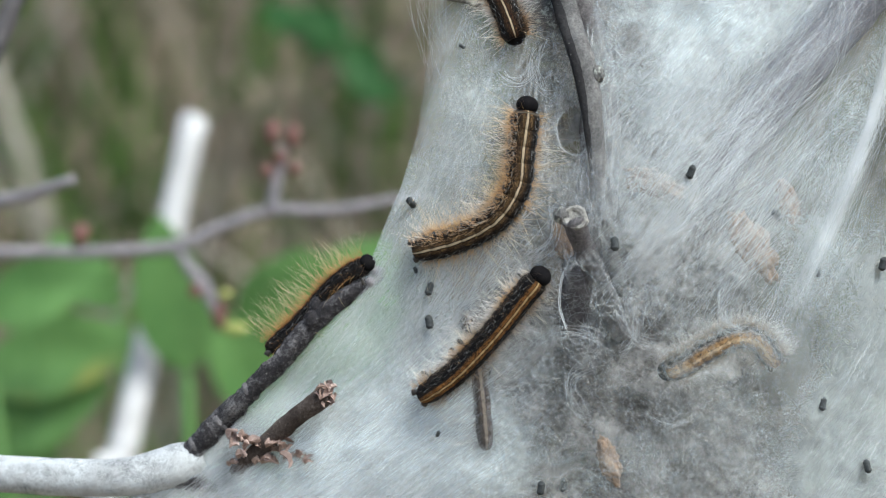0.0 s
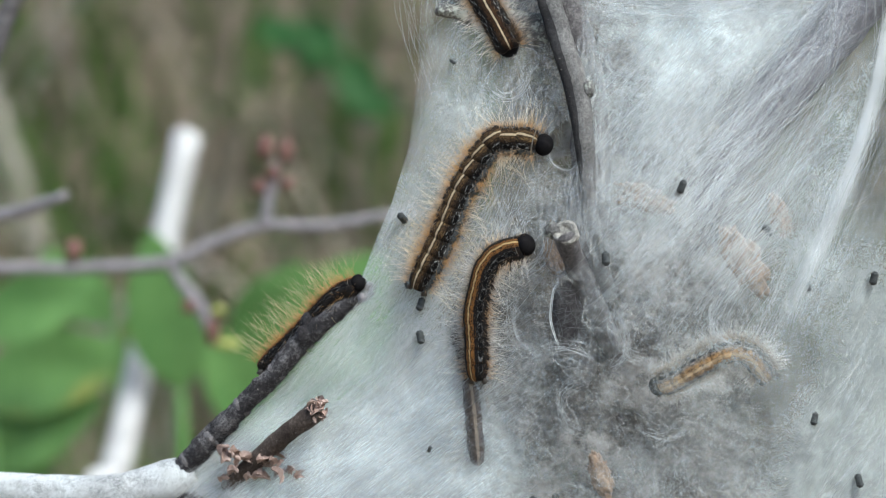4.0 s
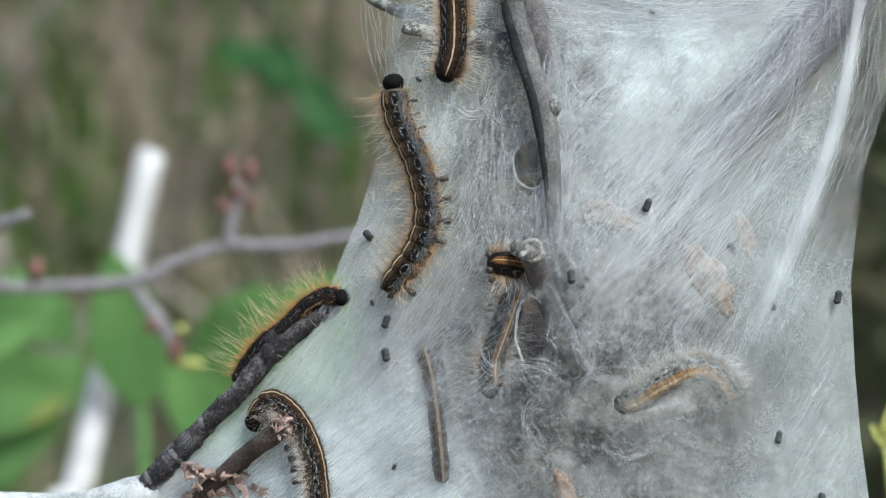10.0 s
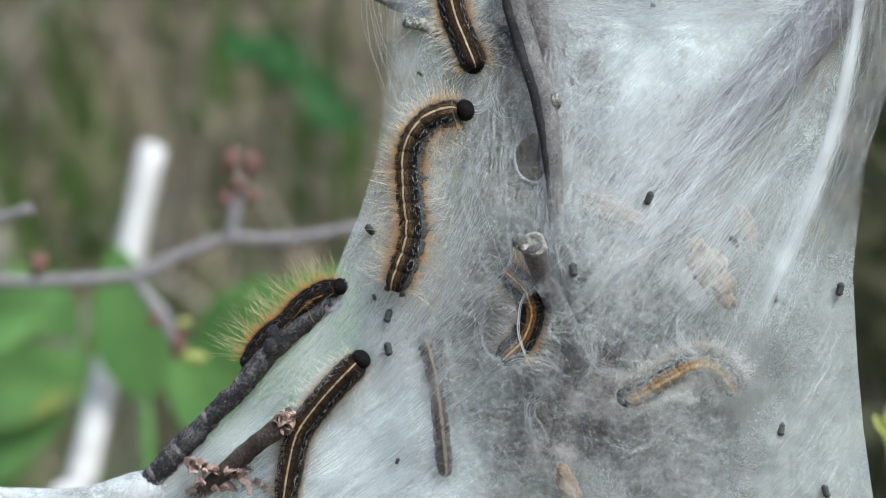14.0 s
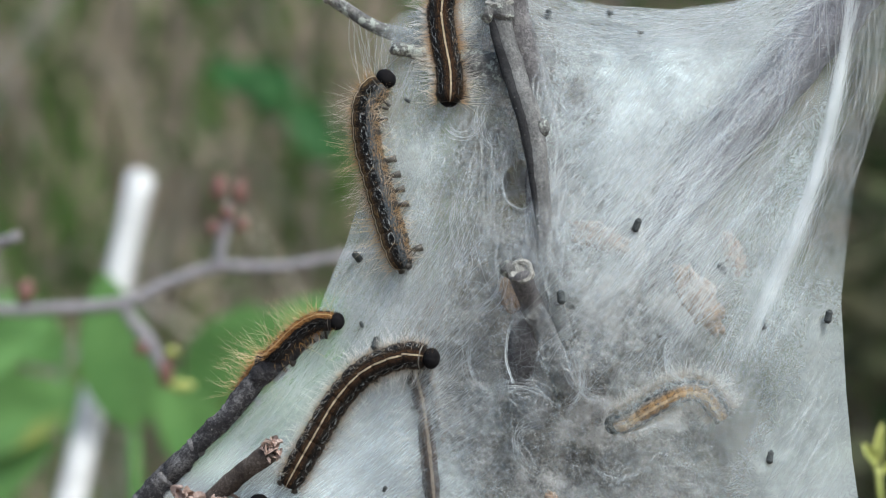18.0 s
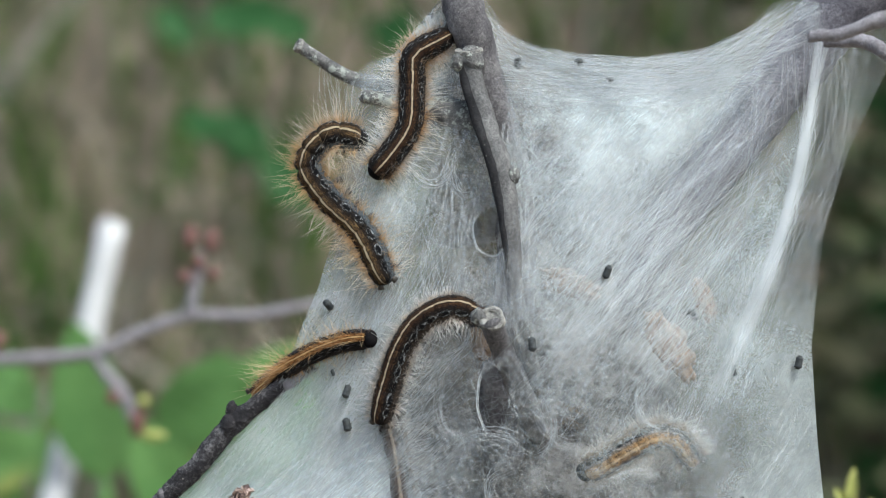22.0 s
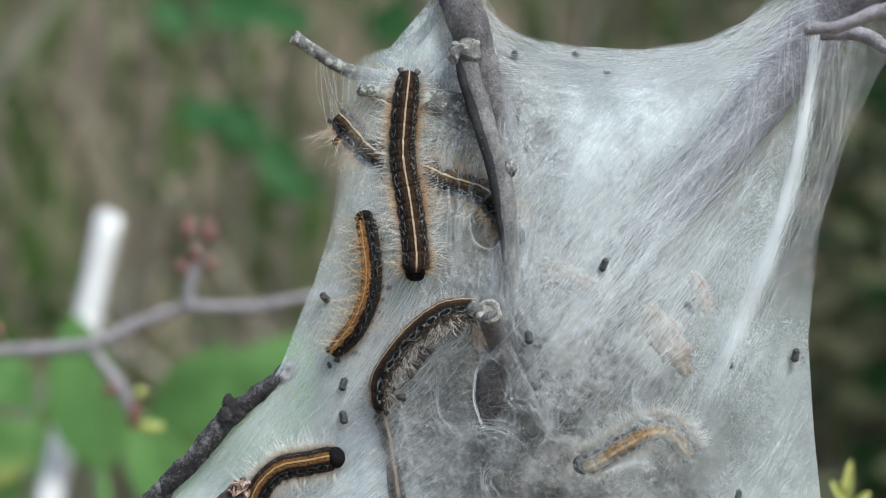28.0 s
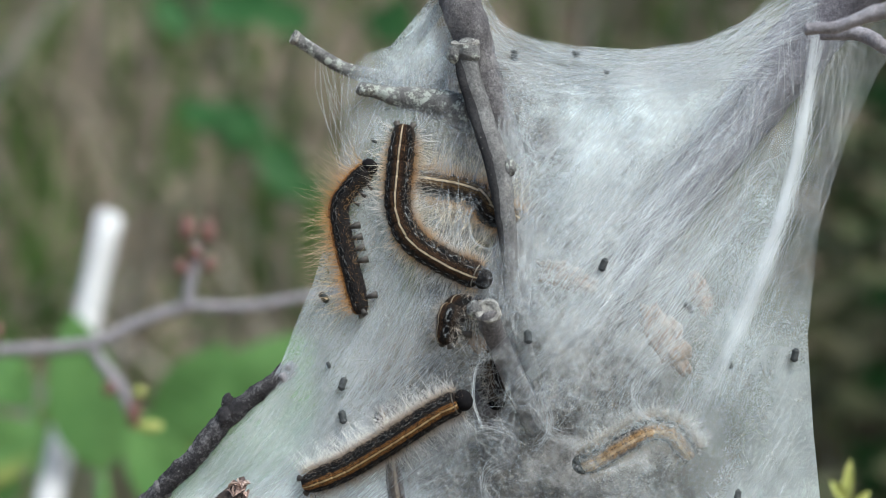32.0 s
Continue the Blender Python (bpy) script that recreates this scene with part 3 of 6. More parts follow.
def thicket(count, seed):
    """Dark bramble leaves on arching stems, as one object."""
    r = random.Random(seed)
    v, f = [], []
    for _ in range(count):
        c = Vector((r.uniform(0.20, 1.0), r.uniform(0.95, 1.5), r.uniform(0.35, 2.0)))
        if c.x < 0.27 + 0.05 * noise.noise(c * 5) and r.random() < 0.8:
            continue
        d = Vector((r.gauss(0, 1), r.gauss(0, 1), r.gauss(0, 0.6))).normalized()
        n = Vector((r.gauss(0, 0.5), -1, r.gauss(0.6, 0.5))).normalized()
        s = d.cross(n).normalized()
        L, w = r.uniform(0.03, 0.06), r.uniform(0.009, 0.018)
        k = len(v)
        v += [c, c + d * L * 0.5 + s * w, c + d * L, c + d * L * 0.5 - s * w, c + d * L * 0.5 - n.normalized() * 0.004]
        f += [(k, k + 1, k + 4), (k + 1, k + 2, k + 4), (k + 2, k + 3, k + 4), (k + 3, k, k + 4)]
    for _ in range(40):
        x = r.uniform(0.25, 0.95)
        y = r.uniform(1.0, 1.45)
        tube_data(spline([Vector((x, y, bank(x, y) - 0.05)), Vector((x + r.gauss(0, 0.1), y, 0.9)), Vector((x + r.gauss(0, 0.2), y - 0.05, r.uniform(1.4, 1.9)))], 8), [0.003] * 8, 5, 0, 0, v, f)
    return part("bramble_thicket", mesh_from("bramble_thicket", v, f), LEAF_SHADE)


tagged(thicket(5200, 31), "dense dark green and brown bramble thicket", "thicket", kind="stuff")
stalk = new("dead_stalk")
tagged(stalk, "bleached white dead stalk standing among green leaves", "plant stalk")
tube("upper_stem", [P(194, 383, 505), P(150, 585, 500), P(105, 810, 476), P(60, 1000, 462)], [6.3, 6.5, 6.6, 6.8], STALK_WHITE, stalk, 18, 14, 0.07)
tube("lower_stem", [P(60, 1000, 462), P(20, 1200, 456), P(-90, 3000, 520), Vector((-0.30, 1.0, bank(-0.30, 1.0)))], [7.0, 7.4, 9, 10], STALK_WHITE, stalk, 16, 14, 0.07)
tube("broken_end", [P(197, 375, 505), P(195, 380, 505), P(192, 391, 505)], [4.8, 5.9, 6.5], STALK_WHITE, stalk, 6, 14, 0.25, "frayed broken end")

# ---------------------------------------------------------------- shrub branches
def knob(centre, size, seed, material, name, parent, label=""):
    """A small lumpy swelling."""
    bm = bmesh.new()
    bmesh.ops.create_icosphere(bm, subdivisions=3, radius=1)
    for v in bm.verts:
        d = v.co.normalized()
        k = 1 + 0.25 * noise.noise(d * 2.3 + Vector((seed, 0, 0))) + 0.12 * noise.noise(d * 6 + Vector((0, seed, 0)))
        v.co = Vector((d.x * size[0], d.y * size[1], d.z * size[2])) * k * MM + centre
    ob = part(name, bm, material, parent, label)
    smooth(ob.data)
    return ob


def cap(parent, centre, axis_dir, r, seed):
    """A weathered cut end: a pale callus ring round a darker sunken middle."""
    bm = bmesh.new()
    n = 22
    rings = []
    for rad, h in ((0.86, -0.9), (1.0, -0.3), (0.97, 0.25), (0.80, 0.42), (0.62, 0.22), (0.50, -0.05), (0.2, -0.12)):
        rings.append([bm.verts.new((rad * math.cos(2 * math.pi * k / n) * r * MM, rad * math.sin(2 * math.pi * k / n) * r * MM, h * MM)) for k in range(n)])
    for a, b in zip(rings, rings[1:]):
        for k in range(n):
            bm.faces.new((a[k], a[(k + 1) % n], b[(k + 1) % n], b[k]))
    bm.faces.new(rings[-1])
    for v in bm.verts:
        v.co += v.co.normalized() * (0.5 * MM * noise.noise(v.co * 700 + Vector((seed, 0, 0))) + 0.25 * MM * noise.noise(v.co * 2200))
    q = Vector(axis_dir).normalized().to_track_quat("Z", "Y").to_matrix().to_4x4()
    bmesh.ops.transform(bm, matrix=Matrix.Translation(centre) @ q, verts=bm.verts)
    return part("cut_end", bm, CUT_WOOD, parent, "pale weathered cut end")


shrub = new("shrub_branch")
tagged(shrub, "grey leafless shrub branch that carries the silk nest", "branch")
D0 = 14
tube("main_stem", [P(770, -420, 26), P(785, -180, 20), P(812, -10, -4), P(850, 110, -3.5), P(885, 230, -3.5), P(905, 330, 0), P(908, 480, 4), P(890, 600, 6), P(880, 700, 5), P(895, 820, 12), P(950, 1000, D0 + 18), P(980, 1400, 40), P(960, 2500, 60), P(930, 9200, 90)],
     [5.0, 4.8, 4.5, 4.1, 3.9, 4.2, 4.6, 4.8, 5, 5.5, 7, 8, 9, 12], BARK_GREY, shrub, 120, 20, 0.14)
tube("side_branch", [P(1640, -170, 12), P(1500, -20, 10), P(1420, 75, 11), P(1330, 190, 7), P(1240, 300, 4), P(1150, 420, 6), P(1060, 560, 12), P(980, 720, 22)], [8.0, 7.8, 7.4, 6.8, 6.4, 5.6, 5.2, 5], BARK_MAUVE, shrub, 50, 16, 0.10, "silk-covered grey side branch")
tube("upper_twig", [P(820, 84, -8), P(832, 130, -9), P(852, 200, -11), P(884, 300, -14), P(897, 390, -15), P(903, 470, -14), P(909, 530, -11), P(925, 600, -2), P(950, 680, 8)], [2.7, 2.3, 2.3, 2.45, 2.0, 1.9, 1.8, 1.8, 1.8], BARK_TWIG, shrub, 60, 16, 0.13, "dark twig with a pale cut end")
tube("bark_strip", [P(811, 100, -9.6), P(819, 135, -10.2), P(839, 200, -12.2), P(870, 300, -15.2), P(886, 390, -16.0), P(895, 470, -15.2)], [0.8, 1.2, 1.25, 1.25, 1.0, 0.5], BARK_STRIP, shrub, 40, 12, 0.15, "dark strip of bark")
cap(shrub, P(824, 76, -8.6), (-0.1, -0.3, 1), 3.1, 1)
knob(P(828, 93, -9), (2.8, 2.6, 3.2), 2, BARK_LICHEN, "swelling", shrub)
knob(P(805, 98, -9.5), (1.7, 1.8, 2.1), 5, BARK_LICHEN, "swelling", shrub)
knob(P(903, 298, -15.0), (1.4, 1.4, 1.9), 4, BARK_LICHEN, "node", shrub)
tube("left_twig", [P(521, 66, 6), P(560, 92, 6), P(610, 122, 7), P(680, 140, 9), P(760, 140, 12), P(830, 120, 16)], [1.5, 1.45, 1.6, 1.9, 2.3, 2.8], BARK_LICHEN, shrub, 28, 12, 0.16, "short lichened twig with a cut tip")
cap(shrub, P(522, 67, 5.8), (-1, -0.35, 0.55), 1.6, 3)
tube("spur", [P(636, 158, -4), P(665, 162, -4), P(700, 172, -4), P(760, 182, -4), P(820, 200, -4), P(880, 225, -1)], [1.3, 1.7, 1.9, 3.2, 4.2, 4], BARK_LICHEN, shrub, 28, 14, 0.22, "lichen-crusted spur")
knob(P(650, 160, -4.5), (2.2, 1.8, 1.5), 6, BARK_LICHEN, "bud", shrub)
tube("lower_twig", [P(508, 655, 1), P(470, 688, 0), P(420, 725, 0), P(385, 760, 0), P(340, 815, 1), P(280, 875, 3), P(215, 945, 6), P(150, 1015, 9), P(60, 1110, 14), P(-60, 1240, 20), P(300, 1700, 40), P(820, 2300, 58)],
     [1.7, 1.9, 2.1, 2.2, 2.25, 2.4, 2.7, 3.0, 3.5, 4, 6, 7], BARK_DARK, shrub, 180, 18, 0.3, "dark twig with a jagged broken tip")
for k, (a, b, w) in enumerate(((515, 650, 1.5), (505, 668, 1.6), (518, 662, 0.9))):
    knob(P(a, b, 0), (w, w, w * 0.8), k + 11, BARK_PALE, "broken_tip", shrub)
knob(P(398, 738, -1.2), (1.7, 1.6, 2.3), 15, BARK_DARK, "node", shrub)
knob(P(404, 713, 0), (1.3, 1.2, 2.0), 16, BARK_DARK, "bud", shrub)
for k, (a, b, d, r) in enumerate(((352, 802, 0.8, 3.0), (290, 866, 2.7, 3.15), (238, 921, 5.0, 3.4), (196, 966, 7.0, 3.65))):
    c = [P(a + 4, b - 4, d - 0.1), P(a + 1, b - 1, d), P(a - 2, b + 2, d + 0.1), P(a - 5, b + 5, d + 0.2)]
    tube("bark_ring", c, [r * 0.68, r * 0.765, r * 0.77, r * 0.68], BARK_GREY, shrub, 8, 18, 0.10)
tube("knob_twig", [P(862, 550, -19), P(872, 580, -16), P(890, 625, -11), P(915, 680, -5), P(950, 760, 8)], [2.7, 2.4, 2.5, 2.6, 2.6], BARK_GREY, shrub, 20, 12, 0.14)
cap(shrub, P(864, 551, -19.5), (-0.15, -1, 0.35), 2.7, 7)
knob(P(843, 548, -18), (1.9, 1.8, 1.9), 21, BARK_LICHEN, "bud", shrub)
tube("budded_twig", [P(424, 868, -4), P(400, 890, -3), P(356, 925, 0), P(300, 975, 4), P(240, 1030, 9)], [2.4, 2.3, 2.2, 2.2, 2.3], BARK_BROWN, shrub, 18, 12, 0.2)


def flake(parent, centre, size, seed, material):
    """A curled dry bud scale."""
    r = random.Random(seed)
    bm = bmesh.new()
    rows = []
    for i in range(6):
        u = i / 5
        w = math.sin(math.pi * (0.12 + 0.85 * u)) * r.uniform(0.2, 0.36)
        rows.append([bm.verts.new((u - 0.5, s * w, 0.3 * s * s - 0.9 * (u - 0.4) ** 2 + 0.12 * r.random())) for s in (-1, -0.4, 0.4, 1)])
    for a, b in zip(rows, rows[1:]):
        for j in range(3):
            bm.faces.new((a[j], b[j], b[j + 1], a[j + 1]))
    geo = bmesh.ops.extrude_face_region(bm, geom=bm.faces[:])
    for v in geo["geom"]:
        if isinstance(v, bmesh.types.BMVert):
            v.co.z += 0.025
    m = Matrix.Translation(centre) @ Euler((r.uniform(-1.2, 1.2), r.uniform(-0.8, 0.8), r.uniform(0, 6.3))).to_matrix().to_4x4() @ Matrix.Scale(size * MM, 4)
    bmesh.ops.transform(bm, matrix=m, verts=bm.verts)
    bmesh.ops.recalc_face_normals(bm, faces=bm.faces)
    return part("bud_scale", bm, material, parent)


for k in range(14):
    flake(shrub, P(427 + rng.uniform(-12, 10), 866 + rng.uniform(-12, 22), -5 + rng.uniform(-1.5, 1)), rng.uniform(1.6, 4.0), 40 + k, BUD_SCALE)
for k in range(44):
    u = rng.random()
    flake(shrub, P(250 + 140 * u + rng.uniform(-12, 12), 955 + 12 * u + rng.uniform(-22, 45) * (1 - u * 0.4), 1.5 + rng.uniform(-3, 2)), rng.uniform(1.5, 4.4), 70 + k, BUD_SCALE)

# twig with buds behind the nest, out of focus
bud_twig = new("budded_twig")
tagged(bud_twig, "thin grey twig with red winter buds", "twig")
DB = 300
tube("twig", [P(-420, 640, DB), P(-150, 624, DB), P(10, 622, DB), P(160, 610, DB), P(240, 575, DB), P(330, 545, DB), P(430, 545, DB), P(532, 528, DB), P(600, 515, DB + 5)], [2.6, 2.4, 2.3, 2.3, 2.2, 2.2, 2.0, 1.8, 1.4], BARK_PALE, bud_twig, 40, 10, 0.14)
tube("spur", [P(330, 545, DB), P(338, 500, DB), P(345, 465, DB), P(350, 430, DB)], [2.3, 2.2, 2.4, 1.8], BARK_PALE, bud_twig, 12, 10, 0.16)
tube("spur", [P(160, 612, DB), P(185, 650, DB), P(215, 690, DB), P(236, 740, DB)], [2.1, 2.3, 2.6, 1.9], BARK_PALE, bud_twig, 12, 10, 0.16)
for a, b, sx, sz, mt in ((332, 405, 2.4, 4.2, BUD_RED), (368, 412, 2.4, 3.8, BUD_RED), (322, 475, 2.3, 2.4, BUD_RED), (372, 470, 2.2, 2.3, BUD_RED),
                         (238, 735, 2.2, 4.5, BUD_RED), (248, 695, 2.0, 1.6, BUD_YELLOW), (266, 756, 4.2, 1.7, BUD_YELLOW), (195, 690, 2.2, 2.2, BUD_RED),
                         (-12, 590, 2.8, 4.0, BUD_RED), (345, 450, 2.2, 2.6, BUD_RED)):
    knob(P(a, b, DB - 2), (sx * 1.15, 2.3, sz * 1.15), a, mt, "bud", bud_twig)
far_twig = tube("bare_twig", [P(-500, 600, 260), P(-154, 531, 240), P(-80, 512, 235), P(-25, 492, 230)], [2.6, 2.4, 2.2, 1.6], BARK_PALE, None, 16, 10, 0.12)
tagged(far_twig, "bare grey twig end", "twig")
dark_twig = tube("bare_twig", [P(-260, 420, 150), P(-165, 250, 150), P(-125, 160, 150), P(-60, 20, 150), P(40, -200, 160)], [3.2, 3, 2.8, 2.6, 2.4], BARK_GREY, None, 20, 10, 0.12)
tagged(dark_twig, "bare dark grey twig", "twig")
right_twig = new("forked_twig")
tagged(right_twig, "pale grey forked twig beside the silk-covered branch", "twig")
tube("prong", [P(1425, 52, -34), P(1480, 48, -36), P(1540, 28, -38), P(1640, -10, -40)], [1.2, 1.4, 1.5, 1.6], BARK_PALE, right_twig, 30, 12, 0.32)
tube("prong", [P(1455, 60, -20), P(1530, 62, -24), P(1570, 88, -28), P(1660, 130, -30)], [1.4, 1.6, 1.3, 1.3], BARK_PALE, right_twig, 30, 12, 0.32)
sprout = new("leaf_sprout")
sprout.location = P(1500, 1010, 120)
tagged(sprout, "opening yellow-green leaf buds on a thin stem", "sprout")
for k, (a, b, c, e) in enumerate(((1492, 900, 1506, 812), (1500, 890, 1470, 850), (1505, 905, 1540, 870))):
    ob = part("leaf", leaf_mesh("leaf", (P(c, e, 120) - P(a, b, 120)).length, 0.0034, 0.4, 0.0), BUD_YELLOW, sprout)
    ob.matrix_basis = Matrix.Translation(-sprout.location) @ aim(P(a, b, 120), P(c, e, 120) - P(a, b, 120), Vector((0, -1, 0.2)))
v, f = tube_data([p - sprout.location for p in spline([P(1498, 895, 120), P(1510, 1000, 120), P(1560, 1300, 140), P(1500, 5000, 200), P(1400, 10500, 230)], 24)], [0.0009] * 24, 6)
part("stem", mesh_from("stem", v, f), BUD_YELLOW, sprout)

# ---------------------------------------------------------------- the silk nest
def lerp_table(t, table):
    return float(np.interp(t, [r[0] for r in table], [r[1] for r in table]))


LEFT = [(-20, 748), (60, 716), (100, 640), (140, 604), (250, 604), (400, 586), (500, 556), (560, 530), (650, 496), (720, 440), (800, 360), (880, 285), (1000, 160), (1040, 60), (1250, -420)]
RIGHT = [(-20, 1390), (40, 1640), (120, 1560), (250, 1498), (400, 1452), (500, 1440), (600, 1430), (760, 1440), (880, 1452), (1000, 1470), (1250, 1520)]
TOP = [(590, 120), (640, 98), (700, 80), (740, 45), (765, -20), (850, -20), (890, 42), (940, 66), (1020, 82), (1130, 88), (1240, 72), (1320, 35), (1365, -10), (1450, -20), (1640, 30)]
BOTTOM = 1250.0


def plan_at(r, s):
    """A place on the nest's outline plan from r (0 left, 1 right) and s (0 top, 1 bottom)."""
    a, b = 600 + 850 * r, 60 + 1190 * s
    for _ in range(12):
        b = 0.5 * b + 0.5 * (lerp_table(a, TOP) * (1 - s) + BOTTOM * s)
        a = 0.5 * a + 0.5 * (lerp_table(b, LEFT) * (1 - r) + lerp_table(b, RIGHT) * r)
    return a, b


def inside(a, b, m=0.0):
    return lerp_table(a, TOP) + m < b < BOTTOM and lerp_table(b, LEFT) + m < a < lerp_table(b, RIGHT) - m


HOLES = [(866, 692, 24, 58), (862, 398, 29, 42)]


def in_hole(a, b, grow=1.0):
    return any(((a - x) / (w * grow)) ** 2 + ((b - y) / (h * grow)) ** 2 < 1 + 0.5 * noise.noise(Vector((a * 0.03, b * 0.03, 2))) for x, y, w, h in HOLES)


nest = new("silk_nest")
tagged(nest, "white felted caterpillar silk nest stretched between branches", "silk nest")
NR, NS = 110, 110
plan = [[plan_at(i / NR, j / NS) for i in range(NR + 1)] for j in range(NS + 1)]


def hump(a, b, x, y, w, h):
    return math.exp(-((a - x) / w) ** 2 - ((b - y) / h) ** 2)


def spun(a, b):
    """How thickly the front sheet is spun, 0 to 1."""
    k = 0.12
    k += 0.15 * hump(a, b, 1105, 775, 90, 60) + 0.50 * hump(a, b, 1110, 185, 200, 105) + 0.06 * hump(a, b, 1010, 420, 110, 150) - 0.03 * hump(a, b, 1190, 500, 170, 150) - 0.4 * hump(a, b, 965, 240, 24, 22) - 0.10 * hump(a, b, 1020, 640, 70, 60)
    k += 0.15 / (1 + math.exp(-(a - 1240 + 0.1 * (b - 400)) / 40)) + 0.12 / (1 + math.exp((a - 660) / 30)) * (1 if b > 300 else 0.4)
    k += 0.10 * hump(a, b, 1250, 960, 220, 130) + 0.08 * hump(a, b, 600, 740, 130, 130) + 0.70 * hump(a, b, 460, 980, 260, 100) + 0.40 * hump(a, b, 620, 895, 160, 115) + 0.11 * math.exp(-((a - fold(b)) / 8) ** 2) * (1 if b < 620 else 0.3)
    k += 0.13 / (1 + math.exp(-(a - 1285) / 25)) / (1 + math.exp(-(b - 590) / 40))
    k += 0.25 * hump(a, b, 720, 90, 60, 50) + 0.26 * hump(a, b, 760, 80, 60, 60) + 0.12 * hump(a, b, 700, 330, 60, 160)
    k -= 0.12 * hump(a, b, 870, 760, 150, 150) + 0.12 * hump(a, b, 770, 190, 110, 70) + 0.16 * hump(a, b, 885, 105, 52, 95) + 0.10 * hump(a, b, 1040, 830, 190, 160) + 0.30 * hump(a, b, 830, 800, 90, 170) + 0.20 * hump(a, b, 705, 840, 34, 130) + 0.14 * hump(a, b, 780, 380, 70, 180)
    k -= 0.34 / (1 + math.exp(-(a - fold(b) - 18) / 8)) * min(1.0, max(0.25, (620 - b) / 200))
    k -= 0.62 * math.exp(-(((a - 1320) * 0.64 - (b - 205) * 0.77) / 230) ** 2 - (((a - 1320) * 0.77 + (b - 205) * 0.64) / 62) ** 2)
    if 860 < a < 1400:
        k *= 0.30 + 0.70 * min(1.0, max(0.0, (b - lerp_table(a, TOP) - 8) / 75))
    if b < 440:
        k *= 0.12 + 0.88 * min(1.0, max(0.0, (a - lerp_table(b, LEFT)) / (30 + 0.2 * (440 - b) * min(1.0, max(0.0, (b - 60) / 120)))))
    return min(1.0, max(0.03, k))


def ragged(a, b):
    """How unevenly the front sheet is spun: ragged in the middle, smooth on the drawn-out flanks."""
    right = 1 / (1 + math.exp(-(a - 1235 + 0.12 * (b - 400)) / 35)) if b > 140 else 0
    left = 1 / (1 + math.exp((a - 650) / 30)) if b > 250 else 0
    return 1 - 0.80 * max(right, left)


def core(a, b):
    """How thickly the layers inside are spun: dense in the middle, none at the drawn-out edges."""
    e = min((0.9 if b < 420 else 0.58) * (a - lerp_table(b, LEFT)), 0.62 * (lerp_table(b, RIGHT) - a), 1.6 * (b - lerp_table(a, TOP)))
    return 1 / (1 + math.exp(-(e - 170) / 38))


def sheet(name, material, shift, holes, seed, ripple, weight, label, grow=0.0):
    """One layer of the nest; shift(r, s) is its depth behind the front face in millimetres, weight(a, b) its thickness."""
    verts, keep, thick = [], [], []
    for j in range(NS + 1):
        for i in range(NR + 1):
            a, b = plan[j][i]
            w = ripple * noise.noise(Vector((a * 0.011, b * 0.011, seed))) + 0.4 * ripple * noise.noise(Vector((a * 0.04, b * 0.04, seed + 5)))
            edge = min(1.0, 8 * min(i / NR, 1 - i / NR, j / NS + 0.02))
            dip = sum(5.0 * math.exp(-((a - x) / (w2 * 1.5)) ** 2 - ((b - y) / (h2 * 1.5)) ** 2) for x, y, w2, h2 in HOLES) if holes else 0
            verts.append(P(a, b, depth(a, b) + shift(i / NR, j / NS) + w * edge + dip))
            keep.append(not in_hole(a, b, grow) if grow else True)
            thick.append(weight(a, b))
    f = []
    for j in range(NS):
        for i in range(NR):
            q = (j * (NR + 1) + i, j * (NR + 1) + i + 1, (j + 1) * (NR + 1) + i + 1, (j + 1) * (NR + 1) + i)
            if all(keep[k] for k in q):
                f.append(q)
    me = mesh_from(name, verts, f)
    me.attributes.new("thickness", "FLOAT", "POINT").data.foreach_set("value", thick)
    me.attributes.new("roughness", "FLOAT", "POINT").data.foreach_set("value", [ragged(a, b) if holes else 1.0 for row in plan for a, b in row])
    return part(name, me, material, nest, label)


def bulge(r, s):
    return math.sin(math.pi * r) ** 0.6 * min(1.0, 3 * s) ** 0.7


sheet("front_sheet", SILK_FRONT, lambda r, s: 0.0, True, 1.0, 1.5, spun, "thin white silk sheet with gaps", 1.0)
sheet("inner_sheet", SILK_INNER, lambda r, s: 5 + 14 * bulge(r, s) ** 0.5, False, 9.0, 3.0, lambda a, b: 0.8 * core(a, b), "soiled inner silk layer, tinted darker for interior shade", 0.9)
sheet("back_sheet", SILK_BACK, lambda r, s: 46 * bulge(r, s), False, 17.0, 4.0, lambda a, b: 0.05 + 1.1 * core(a, b), "dense back wall of silk, tinted grey for interior shade")


def heading(a, b, r):
    """Lie of the threads in radians on the plan, b down."""
    if abs(a - fold(b)) < 45 and b < 760:
        return math.atan2(60, fold(b + 30) - fold(b - 30)) + r.gauss(0, 0.06)
    if b < lerp_table(a, TOP) + 95 and 860 < a < 1380:
        return math.atan2(lerp_table(a + 30, TOP) - lerp_table(a - 30, TOP), 60) + r.gauss(0, 0.12)
    if a > 1330 - 0.05 * b:
        return math.atan2(60, fold(b + 30) - fold(b - 30)) + r.gauss(0, 0.14)
    if a > 980 and b < 640:
        return math.radians(-50) + r.gauss(0, 0.20)
    if a < 760 - 0.1 * (b - 360) and b > 360:
        return math.radians(-62 + 24 * max(0.0, min(1.0, (b - 620) / 300))) + r.gauss(0, 0.16)
    if a < 940 and b < 520:
        return math.radians(-84) + r.gauss(0, 0.4)
    return None


